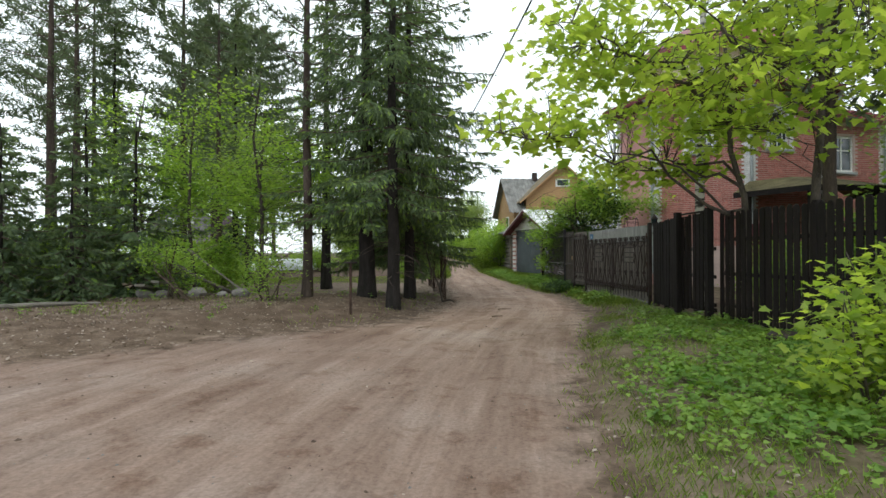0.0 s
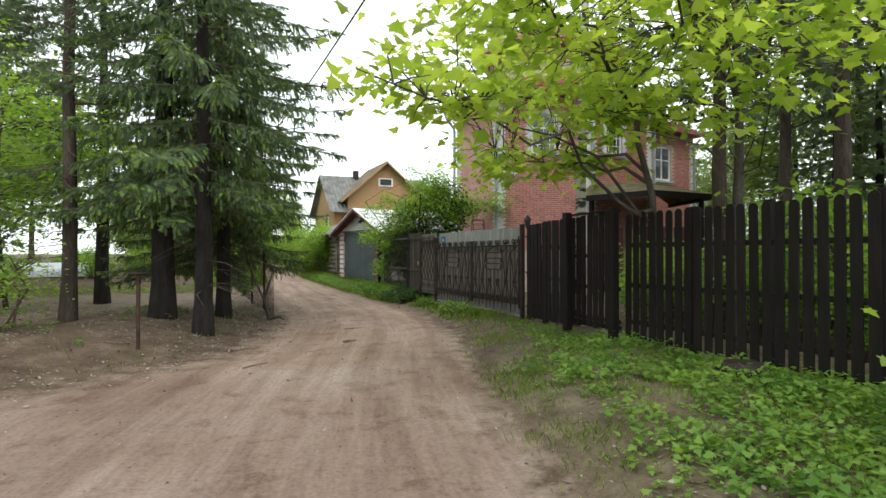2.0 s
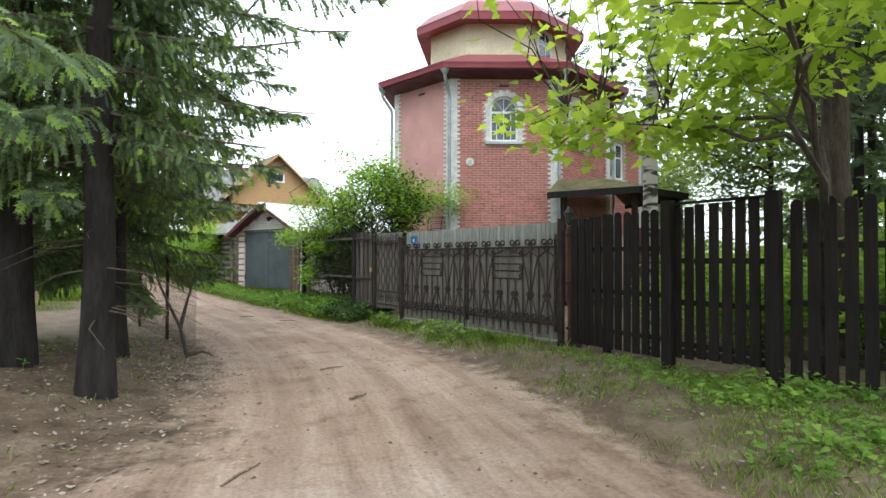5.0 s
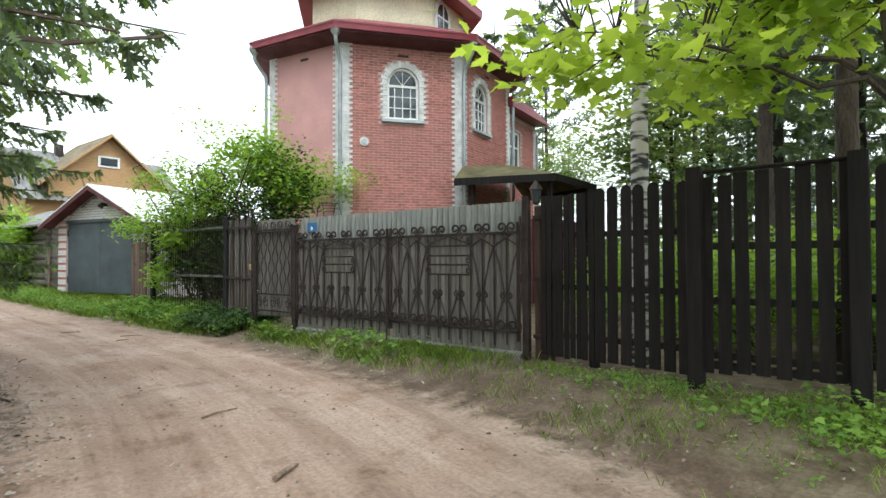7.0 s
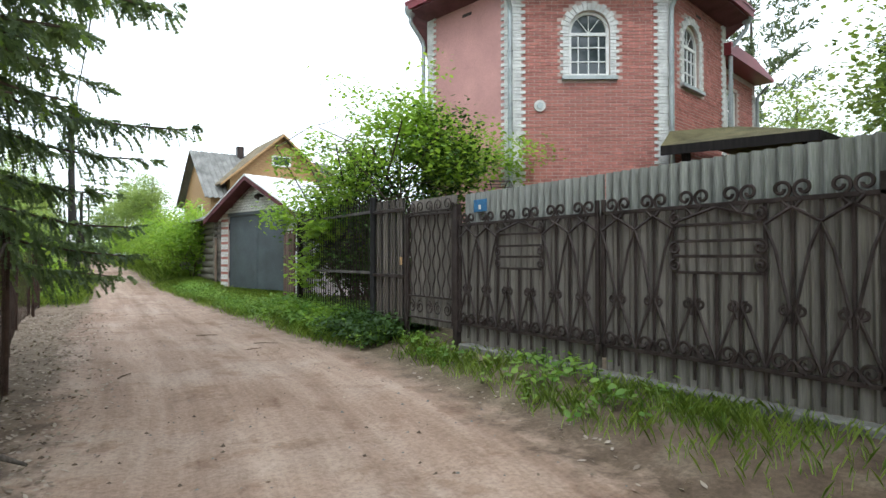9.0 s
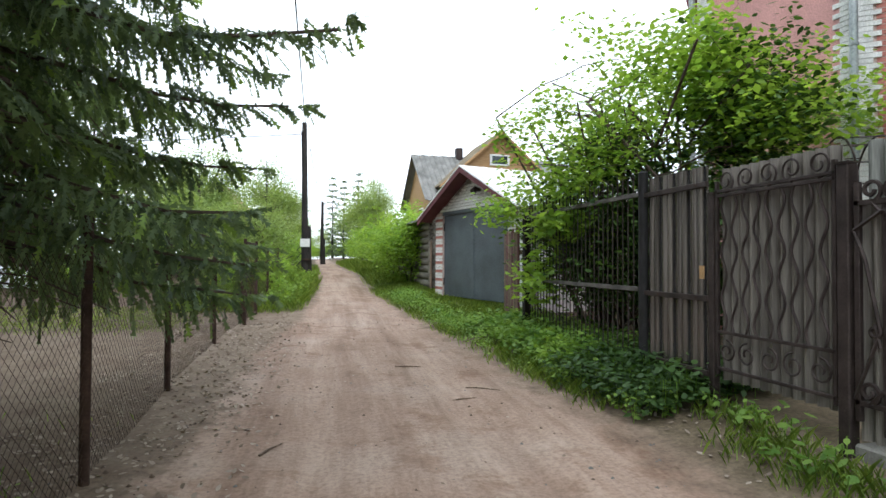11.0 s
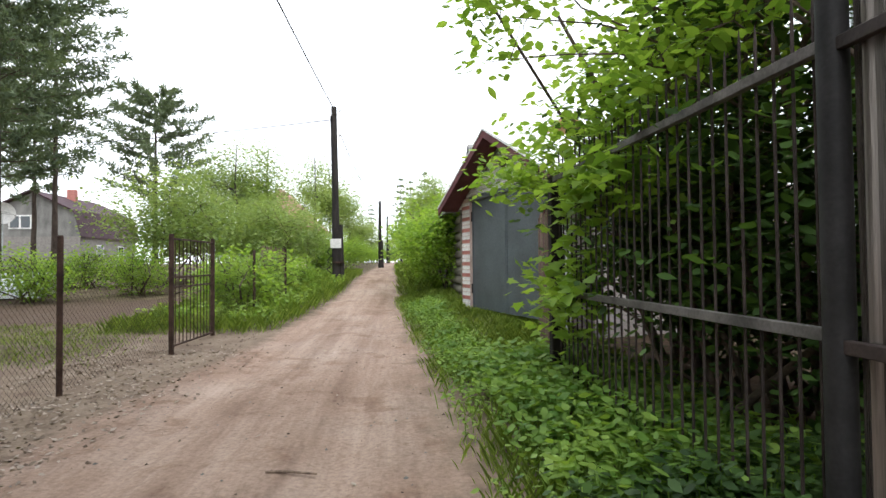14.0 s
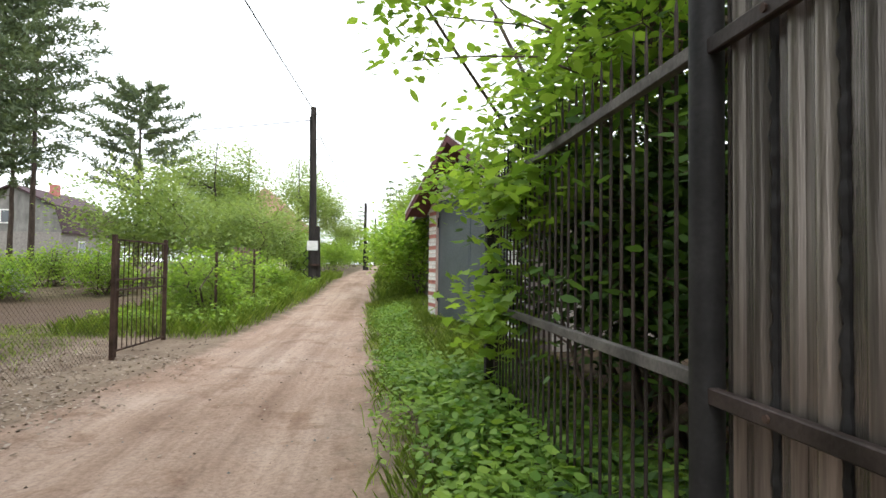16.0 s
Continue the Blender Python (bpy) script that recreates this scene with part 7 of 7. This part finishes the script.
weeds("ground elder and maple seedlings under the fence", 61, 7500, (2.0, 6.9, 0.6, 12.2), lambda x, y: smooth01(0.3, 1.7, right_off(x, y)) * clumpy(x, y, 0.9, -0.12) * smooth01(12.2, 9.5, y), 0.065, 6, 0.2, MAPLE, "weed")
weeds("small leafy weeds along the verge", 62, 12000, (2.0, 7.0, 0.0, 14.0), lambda x, y: smooth01(0.3, 1.4, right_off(x, y)) * clumpy(x, y, 1.3, 0.1), 0.04, 6, 0.1, OVAL, "weed")
weeds("leafy weeds at the gate's foot", 63, 800, (5.9, 7.1, 15.0, 22), lambda x, y: smooth01(0.35, 1.0, right_off(x, y)) * clumpy(x, y, 1.8, 0.12) * smooth01(14.8, 18.0, y), 0.085, 8, 0.26, OVAL, "weed")
weeds("dense nettles and weeds under the bar fence", 64, 3300, (5.7, 6.78, 20.5, 34), lambda x, y: smooth01(0.0, 0.45, right_off(x, y)) * clumpy(x, y, 0.8, -0.2) * (0.35 + 0.65 * smooth01(21.4, 22.4, y)), 0.06, 10, 0.28, OVAL, "weed")
# darker weed colour paints the overhanging shrub's shade along the fence's foot
weeds("weeds at the bar fence's foot, the shrub's shade put into their colour", 67, 1800, (5.9, 7.9, 20.5, 22.7), lambda x, y: smooth01(0.1, 0.6, right_off(x, y)) * clumpy(x, y, 0.8, -0.4) * smooth01(22.7, 22.0, y), 0.08, 10, 0.4, OVAL, "shaded_weed")
weeds("lush green weeds and shoots along the iron bars", 68, 1200, (6.55, 7.7, 22.0, 26.0), lambda x, y: clumpy(x, y, 0.8, -0.3) * smooth01(22.0, 22.7, y), 0.085, 9, 0.40, OVAL, "weed")
weeds("weeds on the bank beside the wire fence", 65, 1200, (0.8, 4.4, 31, 46), lambda x, y: smooth01(0.1, 0.6, left_off(x, y)) * clumpy(x, y, 0.8, 0.0), 0.10, 9, 0.5, OVAL, "bush")
weeds("few green seedlings in the litter", 66, 500, (-9, 2.3, 12, 21), lambda x, y: smooth01(0.2, 1.2, left_off(x, y)) * clumpy(x, y, 1.1, 0.35), 0.07, 7, 0.2, OVAL, "weed")


def litter(label, seed, n, box, keep, size):
    P, r = patch(seed, n, *box, keep)
    P[:, 2] += r.uniform(0.004, 0.02, len(P))
    m = len(P)
    a = r.uniform(0, 2 * np.pi, m)
    D = np.stack([np.cos(a), np.sin(a), r.normal(0, 0.3, m)], -1)
    W = np.stack([-np.sin(a), np.cos(a), r.normal(0, 0.3, m)], -1)
    ln = size * r.uniform(0.5, 1.3, m)
    V, F = blades(P, D, W, ln, ln * 0.85, OVAL)
    tagged(new("dead_leaves", np_mesh("dead_leaves", V, F, M["dead"])), label, "leaves", kind="stuff")


litter("pale dead leaves strewn under the spruces", 71, 16000, (-9, 2.6, 8.5, 20), lambda x, y: smooth01(-1.0, 0.6, left_off(x, y)) * clumpy(x, y, 0.8, -0.1), 0.06)
litter("pale dead leaves along the wire fence", 72, 12000, (1.2, 3.8, 15, 29), lambda x, y: smooth01(-0.75, 0.15, left_off(x, y)) * clumpy(x, y, 1.3, -0.25), 0.052)
litter("dead leaves on the right verge", 73, 11000, (2.0, 7.1, 1, 22), lambda x, y: smooth01(-0.2, 0.5, right_off(x, y)) * clumpy(x, y, 0.9, 0.1), 0.055)
litter("few dead leaves and chips on the road", 74, 900, (-5, 6.2, 0, 30), lambda x, y: 0.6 * (right_off(x, y) < 0), 0.045)


# pebbles and clods on the road
def pebbles(label, seed, n, box, keep, s0, s1, material, name="pebbles"):
    P, r = patch(seed, n, *box, keep)
    m = len(P)
    base = np.array([(1, 0, 0), (0.3, 0.9, 0), (-0.8, 0.55, 0), (-0.8, -0.6, 0), (0.35, -0.9, 0), (0.1, 0.05, 0.75)])
    tri = np.array([(0, 1, 5), (1, 2, 5), (2, 3, 5), (3, 4, 5), (4, 0, 5)])
    a, s = r.uniform(0, 6.28, m), r.uniform(s0, s1, m) * r.uniform(0.4, 1.0, m)
    c, sn = np.cos(a), np.sin(a)
    B = base[None] * r.uniform(0.7, 1.3, (m, 6, 3))
    X = (B[..., 0] * c[:, None] - B[..., 1] * sn[:, None]) * s[:, None] + P[:, 0, None]
    Y = (B[..., 0] * sn[:, None] + B[..., 1] * c[:, None]) * s[:, None] + P[:, 1, None]
    Z = B[..., 2] * s[:, None] + P[:, 2, None] - 0.003
    F = (tri[None] + (np.arange(m) * 6)[:, None, None]).reshape(-1, 3)
    tagged(new(name, np_mesh(name, np.stack([X, Y, Z], -1).reshape(-1, 3), F, M[material])), label, "stones", kind="stuff")


pebbles("small grey pebbles strewn over the earth road", 81, 5200, (-7, 6.3, -1, 34), lambda x, y: 0.8 * (right_off(x, y) < 0.2), 0.008, 0.022, "stone")
pebbles("grey stones and rubble along the wire fence", 82, 700, (1.9, 3.4, 17, 31), lambda x, y: smooth01(-0.5, 0.2, left_off(x, y)), 0.012, 0.035, "soil", "rubble")
pebbles("loose earth clods beside the ruts", 83, 2600, (-6, 6.5, 0, 30), lambda x, y: 0.7 * (right_off(x, y) < 0.4), 0.008, 0.03, "soil", "clods")


def stick(x, y, rz, L, r0, label="short dry stick lying on the road"):
    z = gz(x, y) + r0
    o = tagged(new("stick", to_mesh("stick", Geo().tube([(-L / 2, 0, 0), (-L * 0.1, 0.015 * L, 0.006), (L / 2, -0.03 * L, 0)], [r0, r0 * 0.9, r0 * 0.5], 6), M["old_wood"], True)), label, "stick", "sticks")
    o.matrix_world = pose(x, y, z, 0, 0, rz)


for x, y, rz, L, r0 in ((3.05, 13.75, 25, 0.30, 0.022), (3.6, 15.6, 10, 0.4, 0.012), (4.9, 23.6, -10, 0.35, 0.012), (5.5, 22.2, -30, 0.4, 0.008), (3.3, 20.6, 60, 0.3, 0.01), (1.2, 12.2, 40, 0.5, 0.012), (5.2, 21.9, 15, 0.3, 0.01), (2.0, 9.6, 80, 0.2, 0.01), (-0.9, 13.9, -20, 0.7, 0.014)):
    stick(x, y, rz, L, r0)

# maple shrub close to the path, at the right of the first stretch
r_ = np.random.default_rng(91)
for bx, by, hh, ww, sd in ((4.75, 4.7, 1.15, 0.85, 92), (4.4, 3.0, 0.9, 0.8, 93), (5.6, 3.6, 1.7, 0.9, 94), (5.5, 5.2, 1.5, 0.7, 95)):
    rr_ = np.random.default_rng(sd)
    c_ = crown_points(rr_, 40, (0, 0, hh * 0.55), (ww, ww, hh * 0.5), 0.3)
    c_[:, 2] = np.maximum(c_[:, 2], 0.06)
    s_ = [[(0, 0, -0.05), (rr_.normal(0, 0.15), rr_.normal(0, 0.15), hh * 0.5), (rr_.normal(0, 0.3), rr_.normal(0, 0.3), hh * 0.9)] for _ in range(5)]
    broadleaf("maple_shrub", on_ground(bx, by), "bright green maple shrub at the verge", "shrub", None, (0.012, 0.005), c_, 19, 0.13, 0.10, MAPLE, M["maple"], M["bark_maple"], sd, stems=s_, limb_r=0.007, flat=0.5, mains=6, droop=0.3, group="maple shrubs")


# ---------------------------------------------------------------- bricks of the tower, of the garage piers and gable
def tower_bricks(k, z_lo, z_hi, singles):
    """Bricks on one side of the tower: the middle courses singly, the rest joined."""
    a, d, nrm, L = face_axes(k)
    mid, z0, w, h = WINDOWS[k]
    ang = math.degrees(math.atan2(d.y, d.x))
    bl, bh, jt = 0.262, 0.077, 0.015
    shared, joined = {}, Geo()
    frame_m = pose(a.x, a.y, 0, 0, 0, ang)
    z, row, made = z_lo, 0, 0
    while z + bh < z_hi:
        x = 0.24 - (bl / 2 if row % 2 else 0)
        while x < L - 0.24:
            x0, x1 = max(x, 0.22) + jt / 2, min(x + bl, L - 0.22) - jt / 2
            xc, zc = (x0 + x1) / 2, z + bh / 2
            in_win = abs(xc - mid) < w / 2 + 0.18 + (x1 - x0) / 2 - 0.06 and z0 - 0.12 < zc < z0 + h - w / 2
            in_arch = math.hypot(xc - mid, zc - (z0 + h - w / 2)) < w / 2 + 0.24
            if x1 - x0 > 0.04 and not in_win and not in_arch:
                wd = round(x1 - x0, 3)
                if made < singles and 3.6 < z < 5.1:
                    if wd not in shared:
                        shared[wd] = to_mesh("brick", Geo().box(-wd / 2, wd / 2, -0.008, 0.02, -bh / 2 + jt / 2, bh / 2 - jt / 2, 0.003), M["brick"])
                    part("brick", shared[wd], None, house, at=frame_m @ pose(xc, 0.0 + random.uniform(-0.003, 0.002), zc - WALL_BASE))
                    made += 1
                else:
                    o = random.uniform(-0.003, 0.002)
                    g = Geo().box(x0, x1, -0.008 + o, 0.02, z + jt / 2 - WALL_BASE, z + bh - jt / 2 - WALL_BASE)
                    joined.add([frame_m @ Vector(v) for v in g.v], g.f)
            x += bl
        z += bh
        row += 1
    part("brickwork", joined, M["brick_joined"], house, "red brick courses with pale joints")["kind"] = "stuff"


jb = mat("red_brick_courses", (0.41, 0.17, 0.14), 0.88, 0.75, 1.2, 7, 80, 0.35)
_n, _l = jb.node_tree.nodes, jb.node_tree.links
_b = _n["Principled BSDF"]
_src = _b.inputs["Base Color"].links[0].from_socket
_g, _h, _m = _n.new("ShaderNodeNewGeometry"), _n.new("ShaderNodeHueSaturation"), _n.new("ShaderNodeMapRange")
_m.inputs[3].default_value, _m.inputs[4].default_value = 0.82, 1.16
_l.new(_g.outputs["Random Per Island"], _m.inputs[0])
_l.new(_m.outputs[0], _h.inputs["Value"])
_l.new(_src, _h.inputs["Color"])
_l.new(_h.outputs[0], _b.inputs["Base Color"])
M["brick_joined"] = jb
tower_bricks(7, 1.4, 7.2, 220)
tower_bricks(0, 1.4, 7.2, 80)
g = Geo()
for row in range(52):
    z = 2.4 + row * 0.077
    x = 0.02 - (0.131 if row % 2 else 0)
    while x < 2.95:
        x0, x1 = max(x, 0.0) + 0.007, min(x + 0.262, 2.95) - 0.007
        if x1 - x0 > 0.04 and not (x1 > 0.5 and x0 < 1.7 and 4.42 < z + 0.05 and z < 6.02):
            g.box(x0, x1, -0.008, 0.02, z, z + 0.063)
        x += 0.262
part("brickwork", g, M["brick_joined"], wing, "red brick courses with pale joints")["kind"] = "stuff"
# a shallow relief of the painted masonry's courses on the plastered side
a6, d6, n6, L6 = face_axes(6)
f6 = pose(a6.x, a6.y, 0, 0, 0, math.degrees(math.atan2(d6.y, d6.x)))
low = Geo()
z, row = 1.4, 0
while z < 4.0:
    x = 0.25 - (0.13 if row % 2 else 0)
    while x < L6 - 0.25:
        if x > 0.2:
            g = Geo().box(x, min(x + 0.25, L6 - 0.2), -0.005, 0.02, z - WALL_BASE, z + 0.066 - WALL_BASE)
            low.add([f6 @ Vector(v) for v in g.v], g.f)
        x += 0.262
    z += 0.077
    row += 1
part("painted_brickwork", low, M["pink"], house, "pink painted brick courses")["kind"] = "stuff"

brick_wall(gar, 0.0, d0, -0.1, GH - 0.02, 0.0, 0.25, 0.079, 0.013)
brick_wall(gar, d1, GW, -0.1, GH - 0.02, 0.0, 0.21, 0.079, 0.013, ("white_brick", "brick", "white_brick"))
brick_wall(gar, 0.1, GW - 0.1, GH + 0.02, RZ - 0.2, -0.02, 0.25, 0.079, 0.013, skip=lambda x, z: z > GH + (RZ - 0.2 - GH) * (1 - abs(x - RX) / (GW / 2)) - 0.03)
